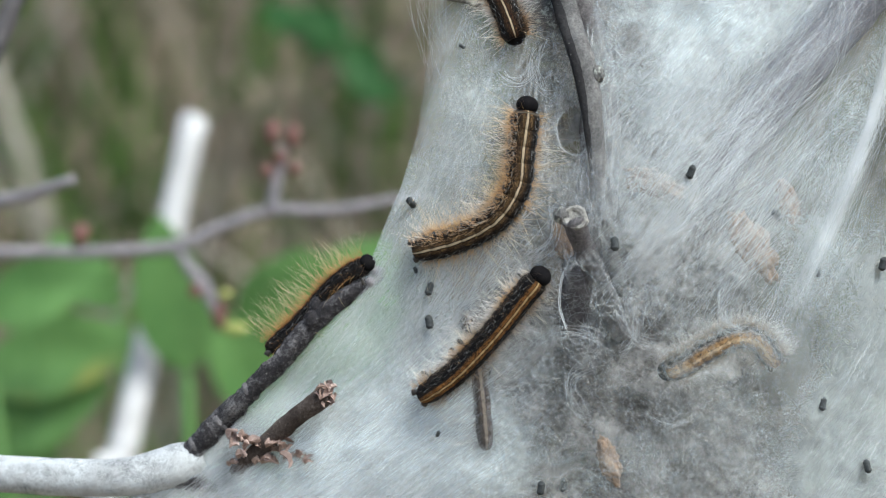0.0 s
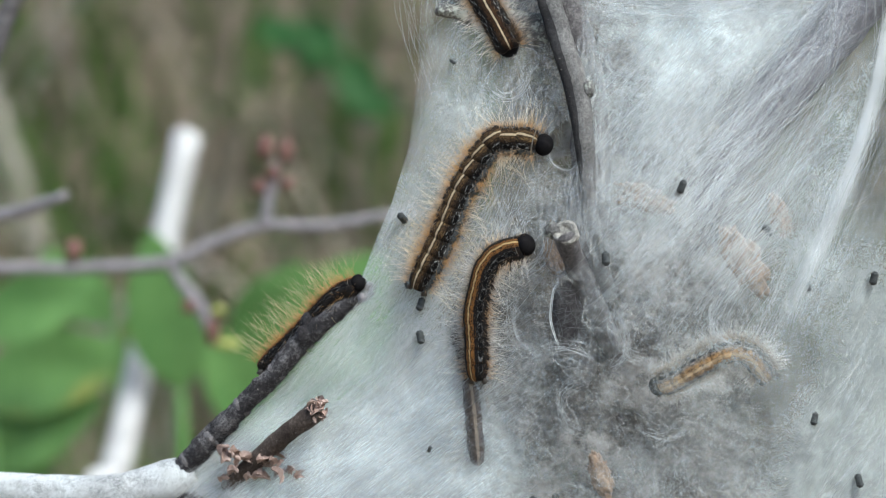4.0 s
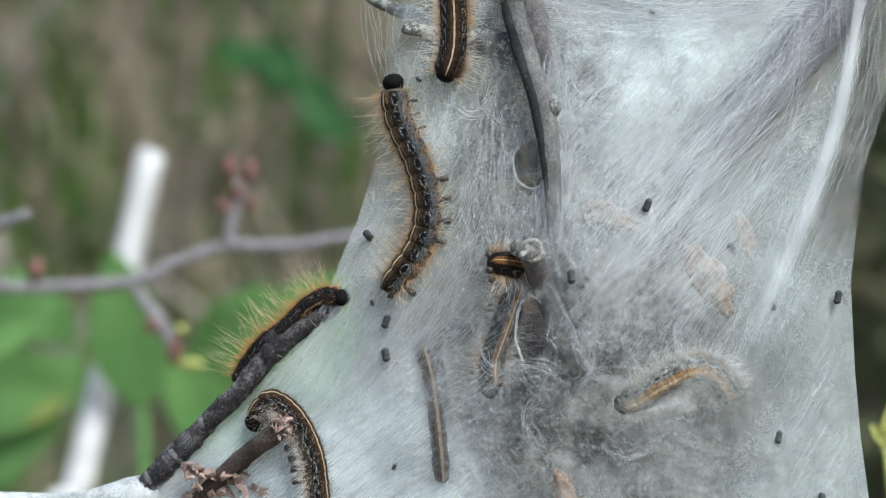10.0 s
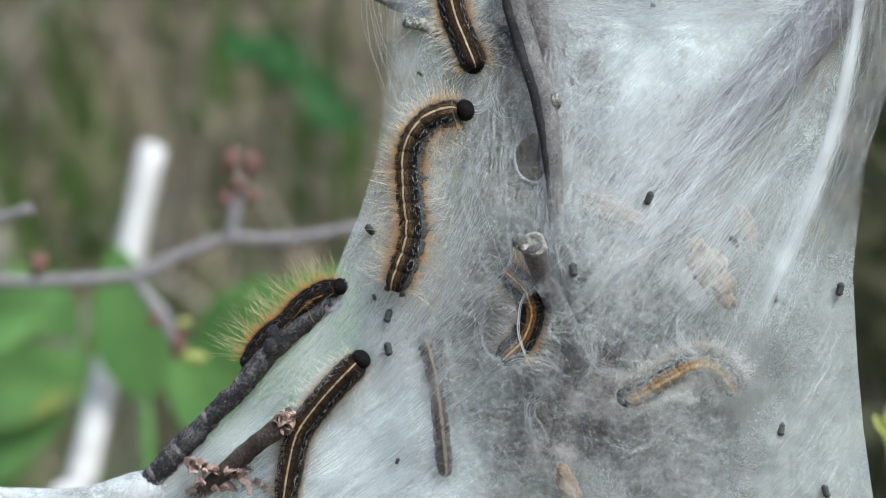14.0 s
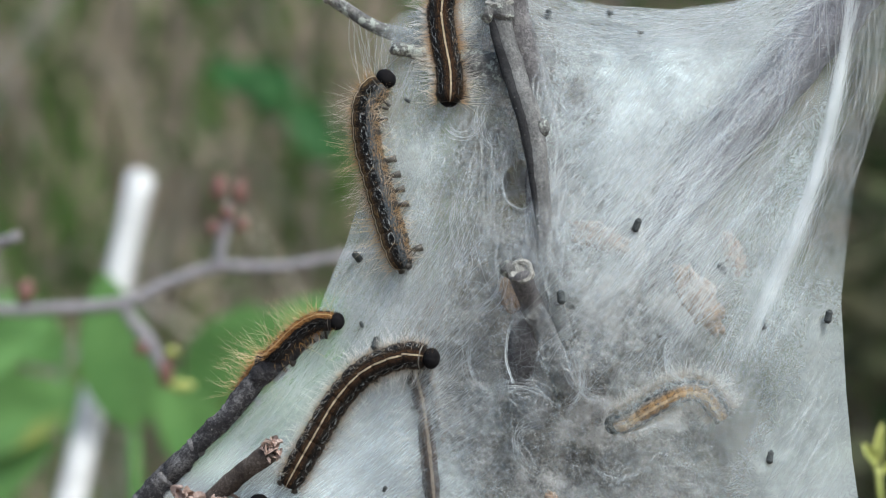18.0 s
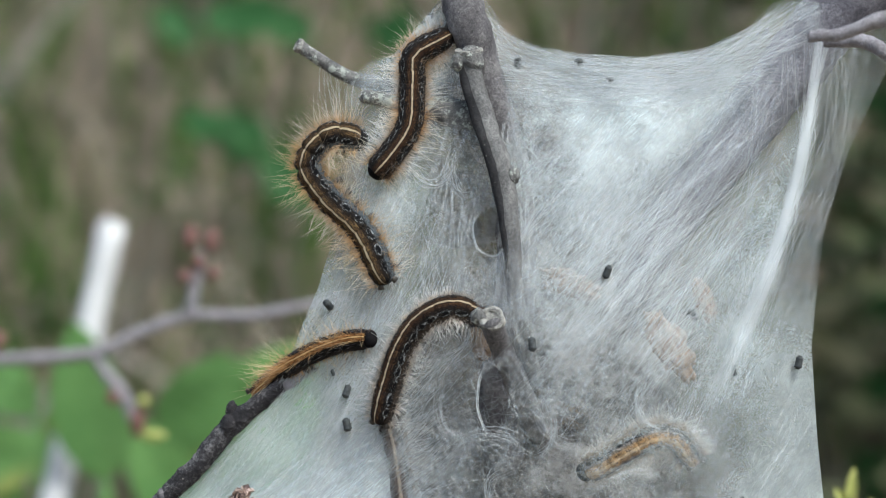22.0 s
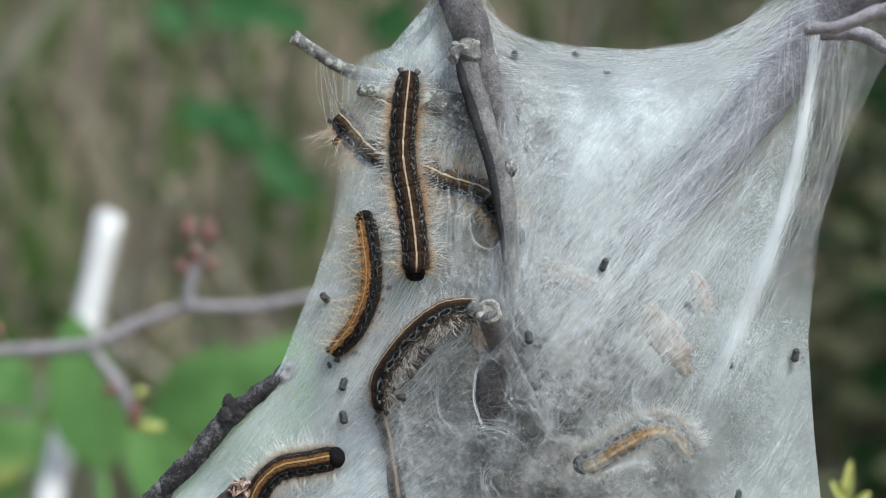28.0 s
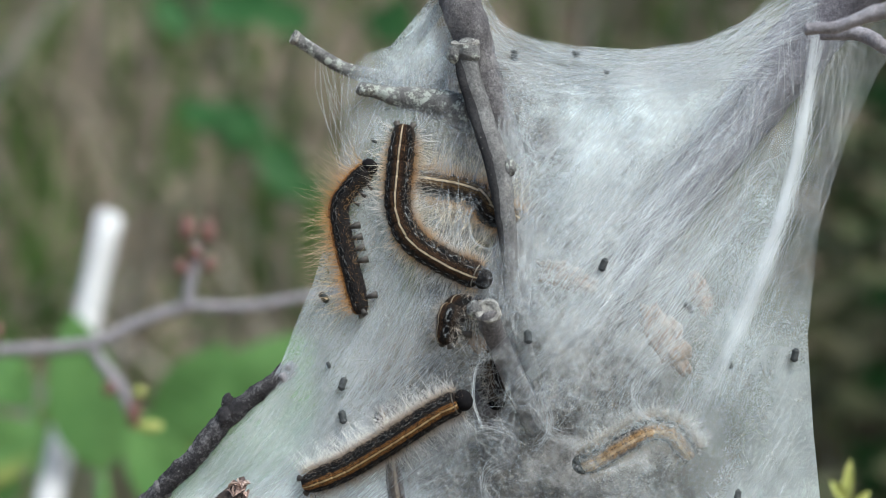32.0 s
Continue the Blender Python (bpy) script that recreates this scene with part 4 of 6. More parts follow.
def strands(name, count, seg, length, width, lift, seed, pick=None, wild=0.0, material=None, label="", across=False, blur=0, bend=None):
    """Single silk threads lying on the front sheet, as one object."""
    r = random.Random(seed)
    v, f = [], []
    made = 0
    while made < count:
        a, b = r.uniform(60, 1520), r.uniform(0, 1180)
        if not inside(a, b, 2) or (in_hole(a, b) and not across) or (pick and not pick(a + r.gauss(0, blur), b + r.gauss(0, blur), r)):
            continue
        th = heading(a, b, r)
        L, curl = r.uniform(*length), r.gauss(0, bend or (0.012 if wild < 0.5 else 0.05))
        if th is None:
            L, curl = min(L, r.uniform(20, 75)), r.gauss(0, 0.16)
        if th is None or r.random() < wild:
            th = r.uniform(0, math.pi)
        w = r.uniform(*width) * MM / 2
        z = r.uniform(*lift)
        run = []
        for way in (-1, 1):
            x, y, t, side = a, b, th, []
            for _ in range(seg):
                x += way * math.cos(t) * L / seg / 2
                y += way * math.sin(t) * L / seg / 2
                t += curl + r.gauss(0, 0.03 + 0.12 * wild)
                if not inside(x, y) or (in_hole(x, y, 0.95) and not across):
                    break
                side.append((x, y))
            run = list(reversed(side)) + [(a, b)] + run if way < 0 else run + side
        if len(run) < 4:
            continue
        made += 1
        k = len(v)
        for i, (x, y) in enumerate(run):
            t = min(i, len(run) - 1 - i) / 2
            c = P(x, y, depth(x, y) - z + 0.8 * noise.noise(Vector((x * 0.011, y * 0.011, 1.0))))
            dx, dy = run[min(i + 1, len(run) - 1)][0] - run[max(i - 1, 0)][0], run[min(i + 1, len(run) - 1)][1] - run[max(i - 1, 0)][1]
            n = math.hypot(dx, dy) or 1
            s = Vector((dy / n, 0, dx / n)) * w * min(1, 0.3 + t)
            v += [c - s, c + s, c + Vector((0, -w * 1.4, 0))]
        for i in range(len(run) - 1):
            p = k + i * 3
            f += [(p, p + 3, p + 5, p + 2), (p + 2, p + 5, p + 4, p + 1)]
    ob = part(name, mesh_from(name, v, f), material or THREAD, nest, label)
    ob["kind"] = "stuff"
    return ob


def tuft(scale, seed, cut):
    return lambda a, b, r: noise.noise(Vector((a * scale, b * scale, seed))) + r.gauss(0, 0.25) > cut - 0.6 * (spun(a, b) - 0.35)


def calm(chance):
    """Leaves the smooth flank of the nest nearly free of loose threads."""
    return lambda a, b, r: a < 1190 - 0.1 * (b - 400) or b < 130 or r.random() < chance


smooth_flank = calm(0.22)
def middle(a, b, r):
    """The ragged middle of the nest, between the smooth drawn-out flanks."""
    return 650 < a < 1270 - 0.1 * (b - 400) and (a > 760 or b < 900) and noise.noise(Vector((a * 0.016, b * 0.016, 6))) + r.gauss(0, 0.15) > (0.14 if a < 930 and b < 580 else 0.0)


strands("matted_thread", 2700, 6, (50, 190), (0.05, 0.13), (-0.4, 1.2), 41, middle, 0.7, MATTED, blur=20, bend=0.11)
strands("snagged_thread", 700, 6, (60, 200), (0.10, 0.22), (-0.2, 1.4), 42, lambda a, b, r: a < 1200 and middle(a, b, r), 0.35, MATTED, blur=20, bend=0.06)
strands("slant_thread", 1250, 6, (110, 380), (0.05, 0.12), (-0.2, 1.0), 45, lambda a, b, r: 930 < a < 1340 and 60 < b < 720 and noise.noise(Vector(((a * 0.64 + b * 0.77) * 0.035, (a * 0.77 - b * 0.64) * 0.006, 3))) + r.gauss(0, 0.10) > 0.10, 0.05, SLANT, blur=6)
strands("flap_thread", 620, 6, (200, 520), (0.05, 0.13), (-0.2, 0.8), 43, lambda a, b, r: a > fold(b) + 4 or (a > 1260 and b > 500  and r.random() < 0.9), 0.0, TUFT)
strands("brow_thread", 300, 6, (160, 420), (0.05, 0.12), (-0.2, 0.9), 44, lambda a, b, r: b < lerp_table(a, TOP) + 70 and 690 < a < 1400, 0.0, STREAK)
strands("silk_floss", 1100, 5, (60, 260), (0.14, 0.40), (0.0, 0.8), 28, lambda a, b, r: (a < 1000 or r.random() < 0.25) and tuft(0.006, 3, 0.05)(a, b, r) and smooth_flank(a, b, r), wild=0.1, material=BUNDLE, blur=40)
strands("silk_fuzz", 3000, 6, (30, 110), (0.05, 0.15), (0.0, 0.8), 29, lambda a, b, r: a > 620 and a < 1300 and tuft(0.012, 8, 0.0)(a, b, r), 0.8, material=BUNDLE, blur=40)
strands("silk_thread", 5200, 5, (80, 340), (0.02, 0.05), (0.1, 1.2), 21, lambda a, b, r: tuft(0.006, 3, 0.05)(a, b, r) and smooth_flank(a, b, r), wild=0.1, blur=40)
strands("curled_thread", 3600, 4, (20, 80), (0.02, 0.045), (0.1, 1.0), 22, lambda a, b, r: a > 620 and a < 1280 and tuft(0.012, 8, 0.0)(a, b, r), 1.0, blur=40)
strands("streak_thread", 900, 6, (140, 460), (0.03, 0.08), (0.2, 1.6), 27, lambda a, b, r: 940 < a < 1330 and b < 620 and tuft(0.008, 13, 0.1)(a, b, r) and (a < 1200 or b > 300 or r.random() < 0.4), wild=0.0, material=STREAK, blur=40)
strands("fold_thread", 460, 6, (120, 360), (0.03, 0.08), (0.1, 0.9), 24, lambda a, b, r: abs(a - fold(b) + r.gauss(0, 3)) < 2 + 0.016 * b and 100 < b < 640 and r.random() < 1.15 - (b - 100) / 620, material=STREAK)
strands("tuft_thread", 1700, 4, (26, 100), (0.05, 0.16), (-1.0, 2.0), 33, lambda a, b, r: 640 < a < 860 and 90 < b < 640 and noise.noise(Vector((a * 0.03, b * 0.012, 4))) > 0.14, wild=0.2, material=TUFT, blur=40)
strands("drawn_thread", 1900, 6, (180, 480), (0.03, 0.10), (0.0, 1.2), 34, lambda a, b, r: a < 720 and b > 560, wild=0.04, material=STREAK, blur=40)
strands("edge_thread", 750, 6, (160, 420), (0.03, 0.08), (-0.5, 1.0), 25, lambda a, b, r: a < lerp_table(b, LEFT) + 60 or (a > lerp_table(b, RIGHT) - 50 and r.random() < 0.3) or b < lerp_table(a, TOP) + 50)
strands("web_thread", 150, 5, (30, 90), (0.03, 0.09), (-9.0, -2.0), 35, lambda a, b, r: any(abs(a - x) < w + 8 and abs(b - y) < h + 8 for x, y, w, h in HOLES), wild=0.8, material=STREAK, across=True)
strands("veil_thread", 260, 5, (60, 200), (0.03, 0.06), (3.0, 6.0), 26, lambda a, b, r: abs(a - 895 - 0.1 * (b - 420)) < 45 and 380 < b < 560, wild=0.5)


def wisps(count, seed):
    """Loose threads strung from the twig ends to the nest's shoulder."""
    r = random.Random(seed)
    v, f = [], []
    for _ in range(count):
        a0, b0 = r.uniform(560, 640), 0
        b0 = 92 + (a0 - 560) * 0.6
        a1, b1 = r.uniform(585, 640), r.uniform(220, 330)
        mid = ((a0 + a1) / 2 - r.uniform(-6, 14), (b0 + b1) / 2 + r.uniform(-10, 20))
        tube_data(spline([P(a0, b0, 6), P(*mid, 5), P(a1, b1, depth(a1, b1))], 10), [r.uniform(0.010, 0.024) * MM] * 10, 4, 0, 0, v, f)
    ob = part("wispy_thread", mesh_from("wispy_thread", v, f), THREAD_WHITE, nest)
    ob["kind"] = "stuff"


wisps(22, 5)


def rim(name, a, b, w, h, a0, a1, girth, seed):
    """A bundle of threads round part of an opening."""
    r = random.Random(seed)
    v, f = [], []
    ridge = name == "silk_ridge"
    for k in range(9):
        n, off, pts = 26, r.gauss(0, 6.0 if ridge else 1.1), []
        ph = r.uniform(0, 9)
        for i in range(n):
            t = math.radians(a0 + (a1 - a0) * i / (n - 1))
            u = off + (9 if ridge else 4) * noise.noise(Vector((t * 1.3, ph if ridge else seed, 0)))
            x, y = a + (w + u) * math.cos(t), b + (h + u) * math.sin(t)
            pts.append(P(x, y, depth(x, y) - r.uniform(-0.3, 0.3)))
        thick = girth * r.uniform(0.2, 0.6) * MM
        tube_data(pts, [thick * min(1.0, 0.15 + 4 * min(i, n - 1 - i) / n) for i in range(n)], 5, 0, 0, v, f)
    ob = part(name, mesh_from(name, v, f), STREAK if ridge else RIM, nest, "curved ridge of drawn silk" if ridge else "white silk rim of an opening")
    if ridge:
        ob["kind"] = "stuff"
    return ob


rim("opening_rim", 866, 692, 27, 62, 110, 240, 0.10, 1)
rim("opening_rim", 862, 398, 31, 44, 30, 235, 0.12, 2)
rim("silk_ridge", 965, 240, 32, 29, -60, 210, 0.10, 3)
rim("silk_ridge", 1040, 880, 50, 40, 20, 160, 0.10, 4)
rim("silk_ridge", 905, 372, 20, 36, -70, 60, 0.10, 5)
for k, (a, b, w, h, a0, a1) in enumerate(((800, 690, 30, 70, 60, 200), (930, 740, 40, 60, -60, 70), (860, 800, 60, 40, 190, 330), (780, 560, 50, 60, -30, 90), (920, 860, 60, 50, 100, 250), (1010, 700, 60, 70, 80, 200),
                                          (770, 470, 30, 60, 90, 240), (820, 280, 30, 50, 80, 230), (760, 250, 40, 60, 20, 140), (1060, 330, 40, 40, 100, 260), (1000, 560, 40, 50, -40, 100), (1180, 700, 60, 50, 100, 220), (1120, 860, 50, 40, 200, 330))):
    rim("silk_ridge", a, b, w, h, a0, a1, 0.12, 20 + k)

# silk-wrapped low branch
sleeve = new("silk_wrapped_branch")
tagged(sleeve, "low branch bandaged in smooth white silk", "branch")
tube("branch", [P(-700, 960, 30), P(-420, 1000, 20), P(-160, 1022, 12), P(20, 1030, 8), P(140, 1020, 8), P(300, 1060, 12), P(600, 1200, 30)], [4, 4, 3.6, 3.4, 3.2, 4, 5], BARK_DARK, sleeve, 30, 12, 0.1)
tube("silk_wrap", [P(-700, 958, 30), P(-420, 998, 20), P(-160, 1020, 12), P(20, 1026, 8), P(100, 1018, 8), P(160, 1000, 8), P(205, 985, 9)], [4.6, 4.6, 4.3, 4.3, 4.8, 5.0, 4.0], SILK_WRAP, sleeve, 40, 24, 0.05, "smooth white silk wrapping")
wrap = sleeve.children[-1].data
wrap.attributes.new("thickness", "FLOAT", "POINT").data.foreach_set("value", [0.9] * len(wrap.vertices))
wrap.attributes.new("roughness", "FLOAT", "POINT").data.foreach_set("value", [0.5] * len(wrap.vertices))

# ---------------------------------------------------------------- frass pellets and cast skins
bm = bmesh.new()
bmesh.ops.create_cone(bm, cap_ends=True, segments=12, radius1=0.9 * MM, radius2=0.85 * MM, depth=3.0 * MM)
bmesh.ops.bevel(bm, geom=[e for e in bm.edges if abs(e.verts[0].co.z - e.verts[1].co.z) < 1e-7], offset=0.35 * MM, segments=2, affect="EDGES")
bmesh.ops.subdivide_edges(bm, edges=[e for e in bm.edges if abs(e.verts[0].co.z - e.verts[1].co.z) > 1.5 * MM], cuts=5)
for vert in bm.verts:
    a = math.atan2(vert.co.y, vert.co.x)
    k = 1 - 0.10 * abs(math.cos(3 * a)) - (0.10 if abs(abs(vert.co.z) - 0.5 * MM) < 0.25 * MM else 0)
    vert.co.x *= k
    vert.co.y *= k
pellet_mesh = bpy.data.meshes.new("frass_pellet")
bm.to_mesh(pellet_mesh)
bm.free()
smooth(pellet_mesh)
pellet_mesh.materials.append(FRASS)
PELLETS = [(1069, 469, 20, 0), (1408, 629, 5, 0), (911, 99, -60, 2.2), (1018, 96, 80, 2.2), (936, 597, 12, 0), (608, 680, -18, 0), (608, 739, 5, 0),
           (575, 527, 60, 0), (1386, 988, -10, 0), (625, 939, 30, 0), (809, 1034, 3, 0), (849, 1028, 5, 3), (1075, 130, 85, 2.3), (1306, 878, 4, 2), (663, 250, 60, 0),
           (583, 647, 20, 0), (1220, 545, 40, 2), (1292, 642, 10, 2)]
for k, (a, b, turn, sink) in enumerate(PELLETS):
    ob = new("frass_pellet", pellet_mesh)
    small = 0.5 if k in (9, 14, 15) else 1.0
    ob.matrix_world = Matrix.Translation(P(a, b, depth(a, b) - 1.7 + sink)) @ Euler((radians(12), radians(turn), radians(k * 37))).to_matrix().to_4x4() @ Matrix.Scale(1.0 * small, 4)
    tagged(ob, "dark grey ribbed frass pellet caught on silk" if sink == 0 else "frass pellet half hidden under silk", "frass pellet", "frass on the nest")

def cast_skin(a, b, turn, size, seed):
    """A crumpled brown moult felted into the silk."""
    bm = bmesh.new()
    bmesh.ops.create_icosphere(bm, subdivisions=4, radius=1)
    for v in bm.verts:
        d = v.co.copy()
        k = 1 + 0.35 * noise.noise(d * 2.2 + Vector((seed, 0, 0))) + 0.25 * noise.noise(d * 6 + Vector((0, seed, 0))) + 0.12 * noise.noise(d * 15)
        v.co = Vector((d.x * 1.6, d.y * 0.35, d.z * 0.7)) * k * size * MM
    ob = part("cast_skin", bm, MOULT)
    smooth(ob.data)
    ob.matrix_world = Matrix.Translation(P(a, b, depth(a, b) + 8.5)) @ Euler((0, radians(turn), 0)).to_matrix().to_4x4()
    return tagged(ob, "crumpled brown cast skin under thin silk", "cast skin", "cast skins in the nest")


for k, (a, b, turn, size) in enumerate(((1180, 600, 60, 5.0), (1000, 490, 20, 4.0), (930, 985, 70, 3.2), (845, 585, 80, 3.0), (1240, 520, 70, 3.0))):
    cast_skin(a, b, turn, size, k * 3.7)

# ---------------------------------------------------------------- caterpillars
SEGMENTS = 12


def segment_mesh(name, r, L, material, end=0):
    """One body ring along +X, plump in the middle; end 1 tapers to the tail."""
    v, f = [], []
    prof = [(-0.74, 0.66), (-0.60, 0.83), (-0.44, 0.95), (-0.18, 1.02), (0.06, 0.99), (0.30, 1.01), (0.50, 0.92), (0.64, 0.78), (0.74, 0.64)]
    if end:
        prof = [(-0.92, 0.35), (-0.82, 0.64), (-0.55, 0.82), (-0.2, 0.93), (0.1, 0.98), (0.45, 0.93), (0.75, 0.78)]
    sides = 24
    for x, k in prof:
        for j in range(sides):
            a = 2 * math.pi * j / sides
            q = k * (1 + 0.05 * noise.noise(Vector((x * 3, math.sin(a) * 2.5, math.cos(a) * 2.5))) + 0.03 * math.cos(4 * a))
            v.append((x * L, math.sin(a) * r * q, math.cos(a) * r * q))
    for i in range(len(prof) - 1):
        for j in range(sides):
            q = (j + 1) % sides
            f.append((i * sides + j, i * sides + q, (i + 1) * sides + q, (i + 1) * sides + j))
    f += [tuple(reversed(range(sides))), tuple((len(prof) - 1) * sides + j for j in range(sides))]
    me = mesh_from(name, v, f)
    me.materials.append(material)
    return me


def hair_mesh(name, r, L, count, length, material, seed, back=0.03, top=0.22, spread=(22, 78)):
    """Fine bristles that stand off the sides of one body ring, and off the far slope of its back."""
    g = random.Random(seed)
    v, f = [], []
    for _ in range(count):
        a = math.radians((1 if g.random() < 0.6 else -1) * g.gauss(98, 14) if g.random() > back else g.uniform(*spread))
        out = Vector((0, math.sin(a), math.cos(a)))
        root = Vector((g.uniform(-0.8, 0.8) * L, out.y * r * 0.95, out.z * r * 0.95))
        way = (out + Vector((g.gauss(0, 0.38), g.gauss(0, 0.18), g.gauss(0, 0.22) + 0.2))).normalized()
        n = (g.uniform(*length) if g.random() < 0.26 else length[0] * g.uniform(0.45, 1.1)) * (top if abs(a) < 1.35 else 1.0)
        s = way.cross(Vector((0.3, 0.5, 0.8))).normalized() * 0.000026
        t = way.cross(s).normalized() * 0.000026
        mid = root + way * n * 0.55 + Vector((0, 0, 0.00015))
        tip = root + way * n - out * 0.0003
        k = len(v)
        v += [root + s * 1.3, root - s + t, root - s - t, mid + s, mid - s * 0.6 + t * 0.8, mid - s * 0.6 - t * 0.8, tip]
        for i in range(3):
            j = (i + 1) % 3
            f += [(k + i, k + j, k + 3 + j, k + 3 + i), (k + 3 + i, k + 3 + j, k + 6)]
    me = mesh_from(name, v, f, False)
    me.materials.append(material)
    return me


def fleece_mesh(name, r, L, count, seed):
    """Short fur that roughens the outline of one body ring, swept a little towards the tail."""
    g = random.Random(seed)
    v, f = [], []
    for _ in range(count):
        a = g.choice((-1, 1)) * math.radians(g.uniform(14, 150))
        out = Vector((0, math.sin(a), math.cos(a)))
        x = g.uniform(-0.62, 0.62)
        root = Vector((x * L, 0, 0)) + out * r * (1.0 - 0.35 * max(0, abs(x) - 0.3)) * 0.97
        way = (out * 0.85 + Vector((g.gauss(-0.35, 0.35), g.gauss(0, 0.3), g.gauss(0, 0.3)))).normalized()
        n = g.uniform(0.35, 1.25) * MM
        s = way.cross(out + Vector((0.4, 0.1, 0.2))).normalized() * 0.000045
        k = len(v)
        v += [root + s, root - s, root + way * n + out * 0.0001, root + way * n * 0.5 + out * 0.00012]
        f += [(k, k + 3, k + 2), (k + 3, k + 1, k + 2), (k, k + 1, k + 3)]
    me = mesh_from(name, v, f, False)
    me.materials.append(FLEECE)
    return me


def head_mesh(name, r):
    bm = bmesh.new()
    bmesh.ops.create_uvsphere(bm, u_segments=28, v_segments=18, radius=1)
    for q in bm.verts:
        x, y, z = q.co
        groove = 0.03 * math.exp(-(y / 0.12) ** 2) * max(0, x + z)
        k = 1 - groove
        q.co = Vector((x * 0.82 + 0.06, y * 0.98, z * (1.0 if z > 0 else 0.85))) * k * r
    me = bpy.data.meshes.new(name)
    bm.to_mesh(me)
    bm.free()
    smooth(me)
    me.materials.append(HEAD)
    return me


def cone_mesh(name, r, L, material):
    bm = bmesh.new()
    bmesh.ops.create_cone(bm, cap_ends=True, segments=8, radius1=r, radius2=r * 0.45, depth=L)
    bmesh.ops.translate(bm, vec=(0, 0, -L / 2), verts=bm.verts)
    me = bpy.data.meshes.new(name)
    bm.to_mesh(me)
    bm.free()
    smooth(me)
    me.materials.append(material)
    return me


PROLEG = cone_mesh("proleg", 0.85 * MM, 2.6 * MM, LEG)
TRUE_LEG = cone_mesh("leg", 0.42 * MM, 2.1 * MM, LEG)


def caterpillar(label, r, skin_mat, hair_mat, side_hair, seed, hairs=230, length=(3.2, 8.5), back=0.03, top=0.22, reach=1.0, spread=(22, 78)):
    """A hairy caterpillar of rings, from the head (first) to the tail, each ring free to move."""
    thing = new("caterpillar")
    tagged(thing, label, "caterpillar", "caterpillars on the nest")
    r *= MM
    L = 3.5 * MM * reach
    ring = segment_mesh("body_ring", r, L, skin_mat)
    nape = seed == 130
    tail = segment_mesh("tail_ring", r * 0.95, L, skin_mat, 1)
    fuzz = [hair_mesh("bristles", r, L, hairs, (length[0] * MM, length[1] * MM), m, seed + i, back, top, spread) for i, m in enumerate((hair_mat, side_hair, hair_mat, side_hair, hair_mat))]
    fleece = [fleece_mesh("fleece", r, L, 110, seed + 20 + i) for i in range(3)]
    parts = []
    head = part("head", head_mesh("head", r * (0.90 if skin_mat is SKIN_RUST else 0.80)), None, thing, "round black head")
    band = bmesh.new()
    bmesh.ops.create_cone(band, cap_ends=False, segments=24, radius1=r * 0.90, radius2=r * 0.97, depth=0.4 * MM)
    bmesh.ops.transform(band, matrix=Matrix.Translation((-r * 0.62, 0, 0)) @ Euler((0, radians(90), 0)).to_matrix().to_4x4(), verts=band.verts)
    part("neck_ring", band, COLLAR, head, "thin pale neck ring")
    part("bristles", hair_mesh("bristles", r * 0.86, r * 0.45, 70, (1.0 * MM, 2.6 * MM), HAIR_BROWN, seed + 9, 0.8), None, head)
    parts.append(head)
    for k in range(SEGMENTS):
        last = k == SEGMENTS - 1
        ob = part("tail_segment" if last else "body_segment", tail if last else ring, None, thing)
        part("bristles", fuzz[(k * 3) % 5], None, ob)
        if k == 0 and nape:
            part("bristles", hair_mesh("bristles", r, L * 0.7, 260, (1.2 * MM, 2.6 * MM), HAIR_BROWN, seed + 40, 0.6, 0.9), None, ob, "dense brown nape bristles")
        part("fleece", fleece[k % 3], None, ob, "short dark fur")
        if k in (0, 1, 2):
            for s in (-1, 1):
                leg = part("leg", TRUE_LEG, None, ob)
                leg.matrix_basis = Matrix.Translation((0, s * r * 0.55, -r * 0.72)) @ Euler((s * 0.35, 0, 0)).to_matrix().to_4x4()
        if k in (5, 6, 7, 8, 11):
            for s in (-1, 1):
                leg = part("proleg", PROLEG, None, ob)
                leg.matrix_basis = Matrix.Translation((0, s * r * 0.6, -r * 0.66)) @ Euler((s * 0.4, 0, 0)).to_matrix().to_4x4()
        if last:
            for s in (-1, 1):
                leg = part("clasper", PROLEG, None, ob, "splayed tail clasper")
                leg.matrix_basis = Matrix.Translation((-L * 0.55, s * r * 0.42, 0)) @ Euler((0, radians(78), 0)).to_matrix().to_4x4() @ Euler((s * 0.42, 0, 0)).to_matrix().to_4x4() @ Matrix.Diagonal((0.9, 0.9, 0.75, 1))
        parts.append(ob)
    return {"thing": thing, "parts": parts, "r": r, "rows": [], "tucked": ()}


caterpillar_a = caterpillar("large golden-brown hairy caterpillar crawling on the silk", 3.12, SKIN_GOLD, HAIR_FINE, HAIR_TAN, 100, 190, (3.0, 11.0), 0.34, 0.9)
caterpillar_b = caterpillar("rust-striped black caterpillar slipping into the nest", 2.8, SKIN_RUST, HAIR_PALE, HAIR_TAN, 110, 130)
caterpillar_c = caterpillar("slender orange-haired caterpillar climbing off a dark twig", 2.3, SKIN_RUST, HAIR_FINE, HAIR_FINE, 120, 75, (3.0, 12.0), 0.7, 1.0, spread=(-30, 25))
caterpillar_d = caterpillar("dark brown caterpillar with a cream back stripe", 2.85, SKIN_DARK, HAIR_TAN, HAIR_PALE, 130, 190, (3.0, 8.5), 0.04, 0.5)
